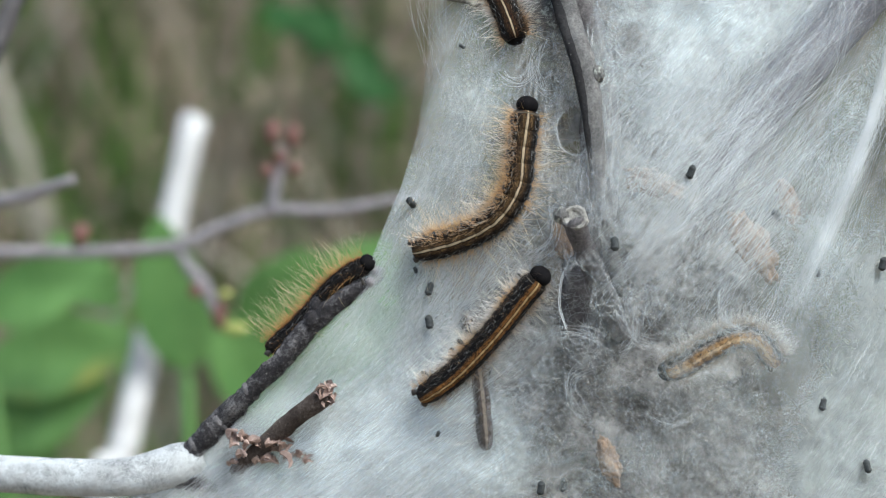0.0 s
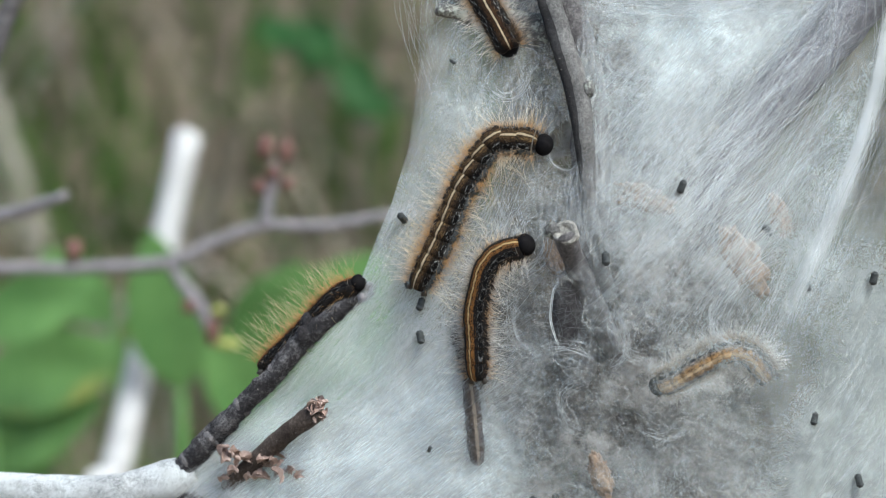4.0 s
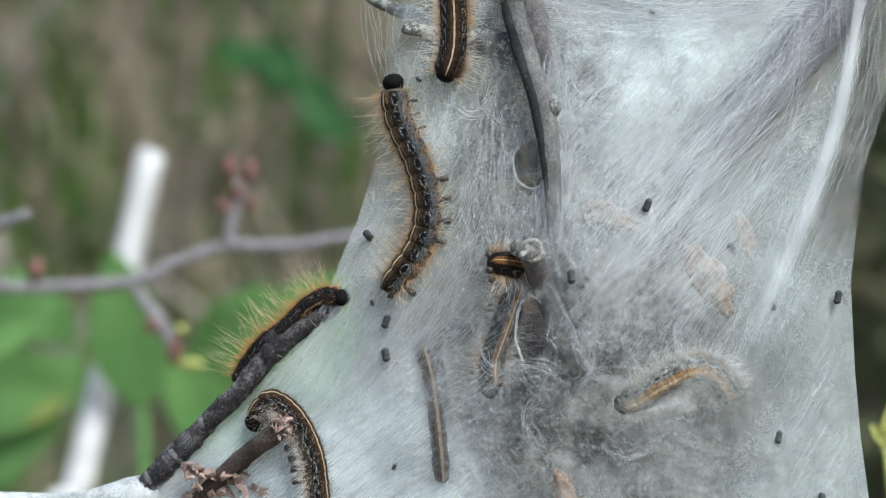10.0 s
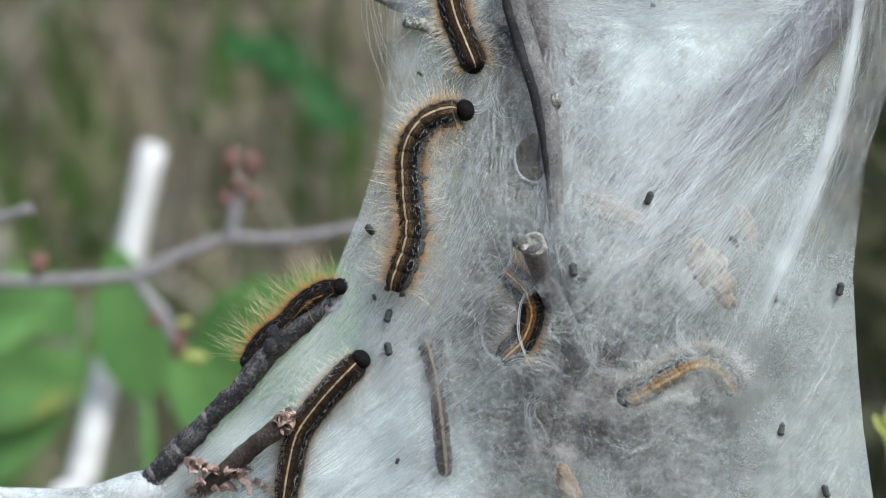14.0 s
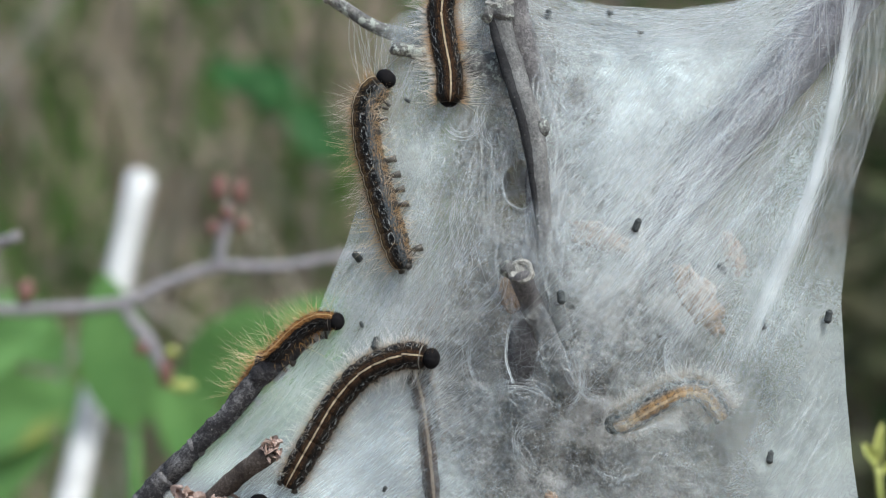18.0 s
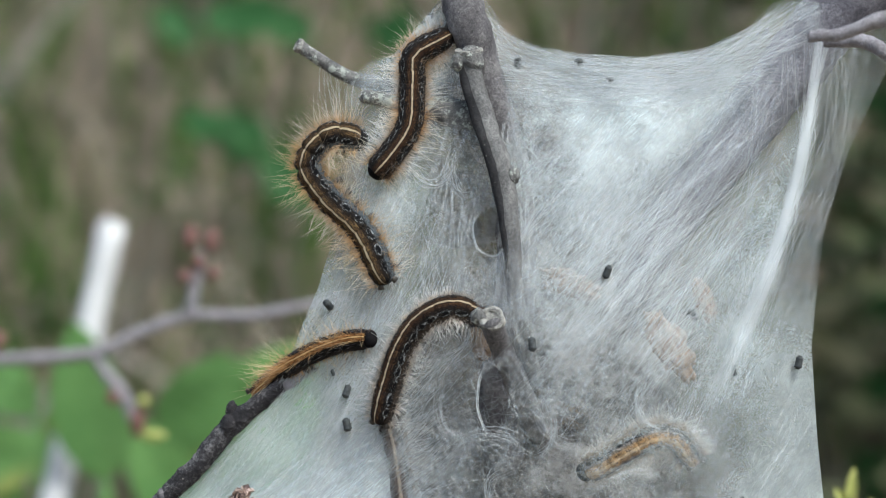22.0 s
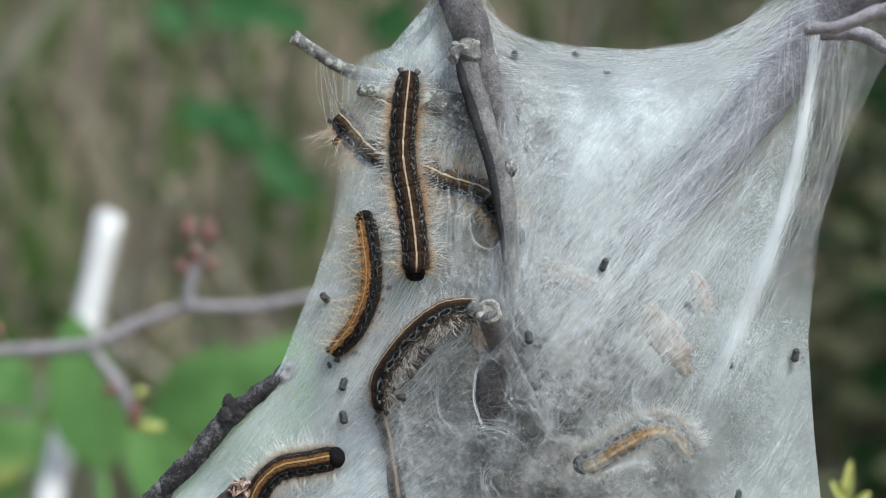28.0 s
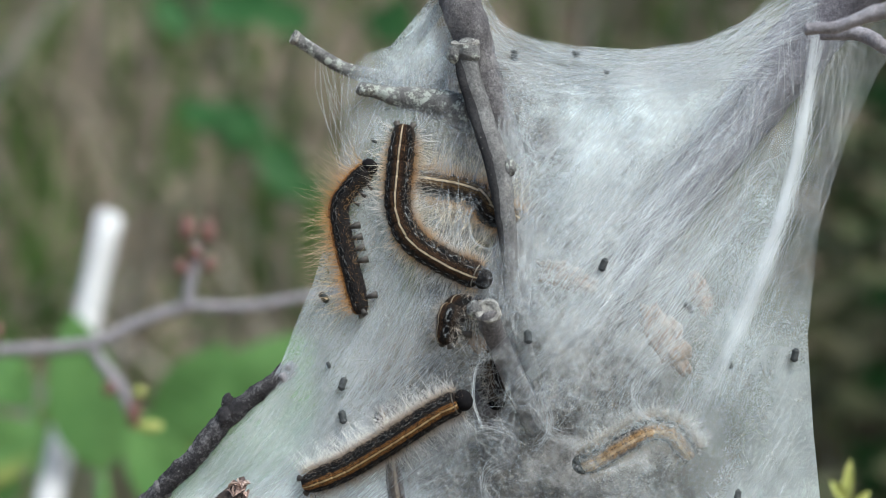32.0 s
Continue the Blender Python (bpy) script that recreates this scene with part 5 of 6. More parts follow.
caterpillar_e = caterpillar("pale orange caterpillar resting under thin silk", 2.75, SKIN_PALE, HAIR_PALE, HAIR_PALE, 140, 260, (3.2, 6.5), reach=0.72)
caterpillar_f = caterpillar("dark striped caterpillar climbing up the silk", 2.9, SKIN_DARK, HAIR_PALE, HAIR_PALE, 150, 150, (3.0, 7.5), 0.22, 0.4)
caterpillar_g = caterpillar("black and orange striped caterpillar with pale bristles", 2.7, SKIN_RUST, HAIR_PALE, HAIR_PALE, 160)
caterpillar_h = caterpillar("faint grey-brown caterpillar inside the nest", 2.6, SKIN_DULL, HAIR_PALE, HAIR_PALE, 170, 90)


caterpillar_a["tucked"], caterpillar_d["tucked"] = (18.3, 26.0), (0.0, 30.6)


def crawl(cat, t, turn, *spine):
    """Notes one moment: seconds, degrees by which the back is rolled to the animal's left, and the spine from head to tail (mm: right, up, and how deep under the sheet)."""
    cat["rows"].append((t, turn, spine))


def bodies_at(cat, turn, spine, tucked=False):
    """The middle of the body and the poses of head and rings in its space."""
    r = cat["r"] / MM
    pts = []
    for q in spine:
        x, z, sink = q if len(q) == 3 else (*q, 0)
        pts.append(Vector((x, face(x, z) - r * 0.85 + sink, z)) * MM + Vector((0, 0, H)))
    fine = spline(pts, 97)
    run = [0.0]
    for p, q in zip(fine, fine[1:]):
        run.append(run[-1] + (q - p).length)
    n = len(cat["parts"])
    at = [np.interp((0.012 + 0.955 * k / (n - 1)) * run[-1], run, range(97)) for k in range(n)]

    def place(u):
        u = min(max(u, 0), 96)
        i = min(int(u), 95)
        return fine[i].lerp(fine[i + 1], u - i)

    mid = place(48)
    poses = []
    for k, u in enumerate(at):
        x = (place(u - 3) - place(u + 3)).normalized()
        out = Vector((0, -1, 0.0))
        left = out.cross(x).normalized()
        z = out * math.cos(radians(turn)) + left * math.sin(radians(turn))
        shift = Vector()
        if k == 0:
            shift = x * cat["r"] * (-0.35 if tucked else 0.06) + Vector((0, cat["r"] * (0.55 if tucked else 0), 0))
        poses.append(aim(place(u) - mid + shift, x, z))
    return mid, poses


def key_caterpillar(cat):
    rows = sorted(cat["rows"], key=lambda row: row[0])
    if rows[0][0] > 0:
        rows.insert(0, (0.0, *rows[0][1:]))
    if rows[-1][0] < 32:
        rows.append((32.0, *rows[-1][1:]))
    mids, tracks = [], [[] for _ in cat["parts"]]
    for t, turn, spine in rows:
        mid, poses = bodies_at(cat, turn, spine, bool(cat["tucked"]) and cat["tucked"][0] <= t < cat["tucked"][1])
        mids.append((t, Matrix.Translation(mid)))
        for track, m in zip(tracks, poses):
            track.append((t, m))
    walk(cat["thing"], mids)
    for ob, track in zip(cat["parts"], tracks):
        walk(ob, track)


def motions():
    crawl(caterpillar_a, 0, -10, (-0.6, 10.9), (-1.9, 0.5), (-2.7, -6.7), (-6.9, -13.5), (-14.2, -17.9), (-23.6, -20.8))
    crawl(caterpillar_a, 0.5, 10, (10.6, -1.6), (2.8, -1.7), (-4.5, -4.1), (-11.2, -10.3), (-16.7, -15.9), (-22.7, -23.5))
    crawl(caterpillar_a, 1, 30, (-20.1, 13.4), (-19.6, 9.1), (-16.8, 2.9), (-13.7, -4.4), (-14.2, -11.8), (-17.3, -19.2), (-21.0, -24.9))
    crawl(caterpillar_a, 1.5, 18, (-12.5, 12.2), (-9.8, 2.1), (-9.3, -7.0), (-15.2, -18.3), (-22.0, -24.1))
    crawl(caterpillar_a, 2, 5, (7.2, 5.2), (1.8, -0.9), (-3.6, -8.2), (-11.6, -14.4), (-19.0, -17.6), (-24.6, -20.5))
    crawl(caterpillar_a, 2.5, 10, (-6.3, 15.6), (-9.3, 8.2), (-12.1, -3.0), (-16.9, -14.2), (-22.2, -24.8))
    crawl(caterpillar_a, 3, 15, (-5.9, 16.4), (-8.9, 10.9), (-9.9, 2.3), (-11.6, -6.3), (-15.9, -14.9), (-22.1, -24.3))
    crawl(caterpillar_a, 3.5, 20, (4.4, 6.8), (-5.6, 7.8), (-11.4, -1.4), (-16.1, -12.6), (-21.8, -25.0))
    crawl(caterpillar_a, 5.5, 42, (8.3, 2.7), (1.3, 3.0), (-8.0, -3.2), (-15.3, -14.5), (-21.8, -24.0))
    crawl(caterpillar_a, 6, 48, (-22.2, 15.5), (-18.0, 7.5), (-14.2, 0.1), (-13.6, -8.5), (-16.6, -17.1), (-20.7, -24.8))
    crawl(caterpillar_a, 6.5, 29, (-17.9, 17.5), (-16.6, 8.1), (-14.5, -3.0), (-15.6, -14.2), (-20.0, -25.5))
    crawl(caterpillar_a, 7, 10, (-9.4, 18.5), (-9.3, 10.5), (-8.8, 0.7), (-9.9, -7.9), (-14.8, -15.3), (-22.2, -22.9))
    crawl(caterpillar_a, 7.5, 30, (-14.0, 18.7), (-10.1, 7.4), (-9.9, -3.7), (-14.8, -16.8), (-21.1, -23.2))
    crawl(caterpillar_a, 8, 50, (-23.0, 19.7), (-21.0, 11.7), (-17.8, 4.3), (-15.2, -4.3), (-15.5, -12.9), (-20.0, -24.7))
    crawl(caterpillar_a, 8.5, 49, (-7.8, 17.4), (-14.5, 9.1), (-15.5, -1.9), (-16.9, -13.1), (-20.5, -25.5))
    crawl(caterpillar_a, 9, 48, (-21.2, 18.9), (-19.9, 11.5), (-16.0, 2.9), (-14.1, -6.9), (-15.2, -15.5), (-20.1, -24.2))
    crawl(caterpillar_a, 9.5, 49, (-18.5, 20.2), (-15.3, 6.4), (-13.2, -8.3), (-22.0, -23.2))
    crawl(caterpillar_a, 10, 50, (-20.5, 23.1), (-19.4, 15.0), (-14.9, 5.1), (-12.7, -4.7), (-14.7, -13.3), (-20.6, -21.4))
    crawl(caterpillar_a, 10.5, 25, (-29.1, 20.3), (-23.5, 8.8), (-18.8, -3.5), (-21.2, -20.8))
    crawl(caterpillar_a, 11, 0, (-4.8, 19.6), (-7.6, 12.2), (-10.6, 2.4), (-12.3, -6.2), (-15.3, -13.6), (-20.9, -19.9))
    crawl(caterpillar_a, 11.5, 0, (2.2, 8.3), (-11.5, 8.3), (-17.3, -4.1), (-21.2, -20.4))
    crawl(caterpillar_a, 12, 0, (-7.6, 21.3), (-9.0, 12.1), (-11.3, 2.2), (-13.7, -7.6), (-16.7, -15.0), (-20.8, -21.3))
    crawl(caterpillar_a, 12.5, 0, (1.8, 12.2), (-10.0, 10.7), (-17.3, -0.1), (-22.3, -21.3))
    crawl(caterpillar_a, 13, 0, (-12.2, 21.4), (-11.5, 12.2), (-11.7, 2.4), (-13.3, -7.4), (-15.7, -14.8), (-21.0, -21.3))
    crawl(caterpillar_a, 13.5, 12, (-31.9, 3.1), (-25.3, 6.1), (-17.8, -2.3), (-16.7, -12.1), (-20.2, -22.0))
    crawl(caterpillar_a, 14, 25, (-4.8, 15.5), (-12.8, 13.1), (-16.9, 6.9), (-17.0, -2.3), (-16.4, -12.1), (-19.7, -22.3))
    crawl(caterpillar_a, 14.5, 28, (-21.7, 20.6), (-18.7, 10.2), (-15.6, -4.5), (-21.5, -21.8))
    crawl(caterpillar_a, 16.5, 42, (-24.6, 17.5), (-17.5, 8.1), (-15.0, -4.2), (-20.4, -20.0))
    crawl(caterpillar_a, 17, 45, (-21.3, 23.5), (-20.0, 16.1), (-15.6, 8.0), (-13.1, 0.1), (-13.7, -9.7), (-18.9, -20.8))
    crawl(caterpillar_a, 17.5, 52, (-21.9, 28.4), (-21.3, 12.5), (-18.3, -2.3), (-18.2, -17.0))
    crawl(caterpillar_a, 18, 60, (-19.5, 28.3), (-23.8, 23.4), (-23.7, 14.7), (-21.8, 7.3), (-19.3, -1.4), (-16.1, -11.4))
    crawl(caterpillar_a, 18.5, 55, (-30.5, 23.7), (-26.5, 14.2), (-20.9, 1.8), (-16.3, -9.5))
    crawl(caterpillar_a, 19, 50, (-29.3, 21.8), (-27.4, 16.9), (-23.6, 8.8), (-19.8, 0.1), (-17.3, -6.0), (-15.4, -11.1))
    crawl(caterpillar_a, 19.5, 50, (-29.5, 28.8), (-27.0, 18.8), (-20.9, 4.0), (-15.8, -8.3))
    crawl(caterpillar_a, 20, 50, (-23.3, 24.6), (-28.9, 24.7), (-29.5, 19.7), (-24.5, 11.6), (-18.8, 2.9), (-14.2, -9.9))
    crawl(caterpillar_a, 20.5, 42, (-24.8, 26.5), (-30.8, 27.2), (-29.7, 16.6), (-23.1, 4.1), (-14.1, -6.7))
    crawl(caterpillar_a, 21, 35, (-18.1, 21.8, 2.5), (-24.9, 28.6), (-30.5, 23.7), (-28.6, 16.2), (-19.8, 7.5), (-12.3, -5.4))
    crawl(caterpillar_a, 21.5, 30, (-20.0, 25.0, 2.5), (-26.4, 27.4), (-31.4, 18.5), (-23.8, 8.5), (-14.8, -2.8))
    crawl(caterpillar_a, 22, 25, (-17.4, 25.3, 2.5), (-25.4, 26.5), (-30.4, 20.4), (-26.0, 12.9), (-18.4, 5.4), (-13.5, -4.4))
    crawl(caterpillar_a, 22.5, 28, (-18.2, 26.6, 2.5), (-28.1, 26.9), (-31.1, 17.9), (-23.0, 7.9), (-15.5, -2.9))
    crawl(caterpillar_a, 23, 30, (-15.7, 27.3, 5), (-24.2, 27.1), (-30.5, 20.3), (-26.7, 11.6), (-21.0, 5.4), (-14.8, 1.1))
    crawl(caterpillar_a, 23.5, 40, (-16.9, 25.5, 5), (-26.7, 27.2), (-30.4, 15.4), (-20.4, 5.4))
    crawl(caterpillar_a, 24, 50, (-14.3, 20.6, 5), (-18.1, 27.5, 5), (-24.8, 27.9), (-28.5, 19.2), (-26.0, 10.5), (-19.7, 6.2))
    crawl(caterpillar_a, 24.5, 50, (-13.8, 21.1, 5), (-18.2, 26.2, 5), (-25.5, 26.6), (-29.2, 16.7), (-25.4, 8.3), (-19.8, 7.7))
    crawl(caterpillar_a, 25, 50, (-12.0, 20.6, 5), (-18.3, 27.6, 5), (-24.5, 26.8, 2.5), (-27.5, 19.9), (-27.5, 13.7), (-23.1, 11.2))
    crawl(caterpillar_a, 25.5, 45, (-10.8, 20.8, 5), (-17.9, 25.9, 5), (-23.2, 25.7), (-27.9, 18.3), (-26.2, 8.3))
    crawl(caterpillar_a, 27.5, 25, (15.0, 4.8, 5), (8.3, 12.2, 5), (-1.5, 15.3, 5), (-10.2, 17.9, 5), (-16.5, 20.4, 5), (-24.6, 26.3, 2.5))
    crawl(caterpillar_a, 28, 20, (16.0, 2.6, 5), (9.9, 11.2, 5), (0.7, 14.9, 5), (-7.9, 18.7, 5), (-15.4, 20.7, 5), (-22.4, 28.3, 5))
    crawl(caterpillar_a, 28.5, 20, (12.8, 6.2, 5), (6.7, 8.7, 5), (-3.1, 12.5, 5), (-10.6, 17.5, 5), (-17.2, 25.7, 5))
    crawl(caterpillar_a, 29, 20, (16.5, 6.3, 5), (9.2, 6.9, 5), (1.8, 10.6, 5), (-5.0, 15.0, 5), (-11.8, 19.4, 5), (-16.3, 24.5, 5))
    crawl(caterpillar_a, 30, 20, (17.8, 5.9, 5), (11.7, 7.7, 5), (6.8, 9.6, 5), (1.9, 11.4, 5), (-1.8, 12.1, 5), (-6.1, 14.0, 5))
    crawl(caterpillar_a, 31, 20, (17.3, 5.8, 5), (11.8, 8.3, 5), (8.2, 11.4, 5), (3.3, 13.3, 5), (-1.7, 13.9, 5), (-6.0, 14.6, 5))
    crawl(caterpillar_a, 32, 20, (16.8, 5.6, 5), (10.7, 8.0, 5), (8.2, 11.1, 5), (3.3, 13.0, 5), (-1.6, 13.9, 5), (-5.3, 14.6, 5))
    crawl(caterpillar_b, 0, -20, (2.6, -25.7), (-1.3, -30.4), (-6.1, -36.7), (-11.0, -42.5), (-16.6, -48.3), (-22.2, -52.6))
    crawl(caterpillar_b, 0.5, -5, (-6.2, -22.9), (-5.4, -32.8), (-8.6, -42.3), (-18.8, -52.3))
    crawl(caterpillar_b, 1, 10, (-5.6, -22.0), (-6.1, -27.5), (-6.1, -34.9), (-9.7, -41.2), (-14.7, -46.4), (-19.0, -53.5))
    crawl(caterpillar_b, 1.5, 12, (-7.2, -24.8), (-5.7, -32.9), (-10.6, -45.1), (-19.2, -53.5))
    crawl(caterpillar_b, 2, 15, (-8.8, -21.1), (-7.8, -27.2), (-5.9, -34.5), (-8.9, -42.0), (-14.5, -46.6), (-20.7, -53.2))
    crawl(caterpillar_b, 2.5, 18, (-5.6, -18.7), (-9.2, -27.0), (-6.2, -38.1), (-13.0, -51.6))
    crawl(caterpillar_b, 3, 20, (-3.6, -15.7), (-8.7, -19.7), (-9.0, -28.3), (-8.1, -35.6), (-9.8, -43.1), (-12.3, -50.1))
    crawl(caterpillar_b, 3.5, 27, (-0.9, -18.2), (-7.4, -21.7), (-9.3, -34.8), (-9.3, -47.9))
    crawl(caterpillar_b, 5.5, 53, (7.9, -12.7), (0.7, -14.9), (-6.0, -21.7), (-8.9, -38.5))
    crawl(caterpillar_b, 6, 60, (8.4, -13.7), (2.4, -12.2), (-2.5, -13.8), (-6.1, -20.6), (-7.5, -29.2), (-8.8, -36.6))
    crawl(caterpillar_b, 6.5, 66, (8.1, -13.7), (1.2, -13.8), (-4.3, -21.3), (-4.9, -35.1))
    crawl(caterpillar_b, 7, 72, (11.6, -17.6, 8.5), (5.3, -12.5), (-0.7, -13.2), (-4.1, -17.5), (-4.9, -23.6), (-4.5, -30.3))
    crawl(caterpillar_b, 8, 74, (11.4, -27.5, 8.5), (8.8, -17.6, 8.5), (3.8, -11.6), (-0.4, -13.8), (-2.2, -19.9), (-0.9, -27.2))
    crawl(caterpillar_b, 9, 65, (7.6, -32.7, 8.5), (8.8, -25.2, 8.5), (6.9, -17.8, 8.5), (4.3, -12.7), (0.3, -13.4), (-0.5, -18.9))
    crawl(caterpillar_b, 10, 20, (1.6, -44.3, 8.5), (1.5, -38.0, 8.5), (3.9, -30.5, 8.5), (6.3, -23.0, 8.5), (7.0, -17.4, 4), (2.6, -16.0, -0.5))
    crawl(caterpillar_b, 11, 15, (2.2, -46.0, 8.5), (4.0, -38.4, 8.5), (5.1, -32.1, 8.5), (6.9, -25.8, 8.5), (8.1, -20.9, 8.5), (5.6, -18.5, 8.5))
    crawl(caterpillar_b, 12, 10, (2.7, -49.2, 8.5), (3.3, -41.0, 8.5), (3.8, -33.5, 8.5), (5.6, -27.2, 8.5), (8.0, -22.2, 8.5), (6.1, -19.8, 8.5))
    crawl(caterpillar_b, 13, 5, (2.9, -40.9, 8.5), (5.9, -35.8, 8.5), (7.7, -29.5, 8.5), (8.3, -24.6, 8.5), (6.4, -20.9, 8.5), (5.2, -20.3, 8.5))
    crawl(caterpillar_b, 14, 0, (4.1, -38.1, 8.5), (7.7, -34.3, 8.5), (9.5, -29.3, 8.5), (8.9, -25.6, 8.5), (7.7, -23.1, 8.5), (5.2, -20.7, 8.5))
    crawl(caterpillar_b, 17, 0, (12.9, -40.0, 32), (16.1, -40.0, 32), (19.3, -41.2, 32), (22.0, -43.8, 32), (23.3, -47.8, 32), (24.0, -51.8, 32))
    crawl(caterpillar_b, 32, 0, (27.9, -25.7, 32), (31.1, -25.7, 32), (34.4, -27.0, 32), (37.0, -29.6, 32), (38.3, -33.5, 32), (39.0, -37.4, 32))
    crawl(caterpillar_c, 0, 82, (-35.6, -24.2, 1.8), (-40.2, -26.9, 3.2), (-44.9, -30.9, 5), (-49.4, -36.1, 5), (-53.3, -40.0, 5), (-57.2, -43.3, 5))
    crawl(caterpillar_c, 1, 82, (-36.9, -26.7, 1.8), (-41.5, -28.2, 3.2), (-45.5, -31.6, 5), (-49.4, -36.1, 5), (-53.3, -40.0, 5), (-57.2, -43.3, 5))
    crawl(caterpillar_c, 2, 82, (-37.3, -26.3, 1.8), (-41.5, -28.0, 3.2), (-45.6, -31.1, 5), (-49.5, -35.7, 5), (-53.4, -39.6, 5), (-57.3, -43.6, 5))
    crawl(caterpillar_c, 3, 82, (-36.7, -26.1, 1.8), (-40.9, -27.8, 3.2), (-45.0, -31.6, 5), (-49.3, -36.1, 5), (-53.2, -40.1, 5), (-57.3, -44.0, 5))
    crawl(caterpillar_c, 6, 82, (-34.3, -24.1, 1.8), (-38.9, -27.2, 3.2), (-42.9, -30.5, 5), (-47.4, -35.1, 5), (-52.6, -40.3, 5), (-56.5, -44.2, 5))
    crawl(caterpillar_c, 7, 82, (-34.9, -25.9, 1.8), (-38.8, -27.3, 3.2), (-43.4, -30.7, 5), (-47.9, -34.6, 5), (-52.5, -39.2, 5), (-56.3, -44.4, 5))
    crawl(caterpillar_c, 8, 82, (-33.9, -22.8, 1.8), (-37.8, -25.4, 3.2), (-42.5, -29.4, 5), (-47.0, -34.0, 5), (-51.5, -38.5, 5), (-56.0, -43.7, 5))
    crawl(caterpillar_c, 9, 82, (-33.1, -23.5, 1.8), (-38.0, -25.6, 3.2), (-42.6, -29.6, 5), (-47.1, -34.1, 5), (-51.6, -38.7, 5), (-55.5, -42.6, 5))
    crawl(caterpillar_c, 10, 82, (-31.5, -24.6, 1.8), (-35.5, -24.5, 3.2), (-40.1, -27.2, 5), (-44.6, -31.8, 5), (-49.7, -35.7, 5), (-54.9, -42.8, 5))
    crawl(caterpillar_c, 11, 82, (-32.2, -24.5, 1.8), (-36.2, -24.9, 3.2), (-40.8, -27.4, 5), (-44.7, -31.5, 5), (-49.8, -36.7, 5), (-53.7, -41.3, 5))
    crawl(caterpillar_c, 12, 82, (-32.4, -24.2, 1.8), (-36.3, -25.0, 3.2), (-41.0, -27.7, 5), (-44.8, -32.3, 5), (-49.3, -35.6, 5), (-53.8, -40.8, 5))
    crawl(caterpillar_c, 13, 82, (-32.6, -23.0, 1.8), (-36.6, -24.1, 3.2), (-41.2, -27.4, 5), (-45.1, -31.3, 5), (-50.2, -35.2, 5), (-53.5, -40.4, 5))
    crawl(caterpillar_c, 14, 82, (-32.4, -23.4, 1.8), (-36.6, -24.3, 3.2), (-41.3, -27.2, 5), (-45.1, -31.3, 5), (-50.1, -35.3, 5), (-53.6, -40.2, 5))
    crawl(caterpillar_c, 17, 82, (-32.4, -21.6, 1.8), (-37.7, -24.6, 3.2), (-41.7, -28.5, 5), (-45.5, -32.4, 5), (-50.1, -36.3, 5), (-54.0, -40.8, 5))
    crawl(caterpillar_c, 18, 40, (-30.2, -24.9), (-34.9, -25.0), (-39.3, -27.6), (-43.7, -32.0), (-48.8, -37.0, 6), (-52.7, -42.1, 6))
    crawl(caterpillar_c, 19, 30, (-23.5, -18.4), (-29.2, -20.9), (-33.6, -23.4), (-38.0, -27.9), (-43.0, -32.7, 6), (-47.6, -37.9, 6))
    crawl(caterpillar_c, 19.5, 28, (-22.3, -19.2), (-30.8, -20.8), (-37.7, -25.2, 6), (-44.1, -29.8, 6))
    crawl(caterpillar_c, 20, 25, (-19.1, -19.8), (-24.4, -19.9), (-30.0, -21.8), (-35.7, -24.4), (-40.7, -28.5, 6), (-44.5, -33.0, 6))
    crawl(caterpillar_c, 20.5, 23, (-17.1, -16.5), (-28.1, -22.0), (-36.1, -26.6, 6), (-42.3, -31.1, 6))
    crawl(caterpillar_c, 21, 22, (-16.0, -18.3), (-21.0, -18.6), (-26.6, -20.5), (-31.6, -22.8), (-37.2, -26.3, 6), (-41.0, -29.5, 6))
    crawl(caterpillar_c, 21.5, 20, (-16.3, -17.5), (-29.2, -21.4, 6), (-40.9, -29.1, 6))
    crawl(caterpillar_c, 22, 18, (-16.5, -17.9), (-22.1, -18.6), (-27.8, -20.5), (-32.8, -23.1), (-37.7, -26.6, 6), (-41.6, -29.8, 6))
    crawl(caterpillar_c, 22.5, 17, (-18.0, -12.7), (-28.0, -19.2), (-41.8, -26.9, 2))
    crawl(caterpillar_c, 23, 15, (-18.2, -9.4), (-19.3, -13.7), (-22.2, -17.4), (-26.6, -20.5), (-32.9, -23.7), (-38.7, -27.6, 2))
    crawl(caterpillar_c, 23.5, 12, (-17.8, -7.9), (-22.8, -16.7), (-39.1, -26.9, 2))
    crawl(caterpillar_c, 24, 10, (-12.5, -12.2), (-16.5, -13.5), (-21.5, -17.2), (-25.9, -21.0), (-30.9, -24.7), (-36.8, -27.4, 2))
    crawl(caterpillar_c, 24.5, 10, (-8.5, -8.9), (-20.3, -15.4), (-33.9, -23.0))
    crawl(caterpillar_c, 25, 10, (-9.1, -10.3), (-13.0, -12.2), (-18.0, -14.7), (-23.0, -17.2), (-28.0, -20.9), (-32.8, -24.7))
    crawl(caterpillar_c, 25.5, 13, (-10.1, -8.4), (-20.5, -16.3), (-32.1, -24.8))
    crawl(caterpillar_c, 27.5, 27, (-14.5, 4.3), (-18.4, -7.5), (-23.4, -19.8))
    crawl(caterpillar_c, 28, 30, (-17.1, 6.9), (-16.2, 2.6), (-15.4, -4.8), (-16.2, -10.9), (-18.9, -17.1), (-22.6, -21.4))
    crawl(caterpillar_c, 28.5, 48, (-21.9, 9.0), (-18.8, -4.8), (-21.8, -18.6))
    crawl(caterpillar_c, 29, 66, (-18.9, 15.0), (-20.1, 11.3), (-19.7, 5.1), (-18.8, -1.1), (-17.8, -7.2), (-18.4, -14.6))
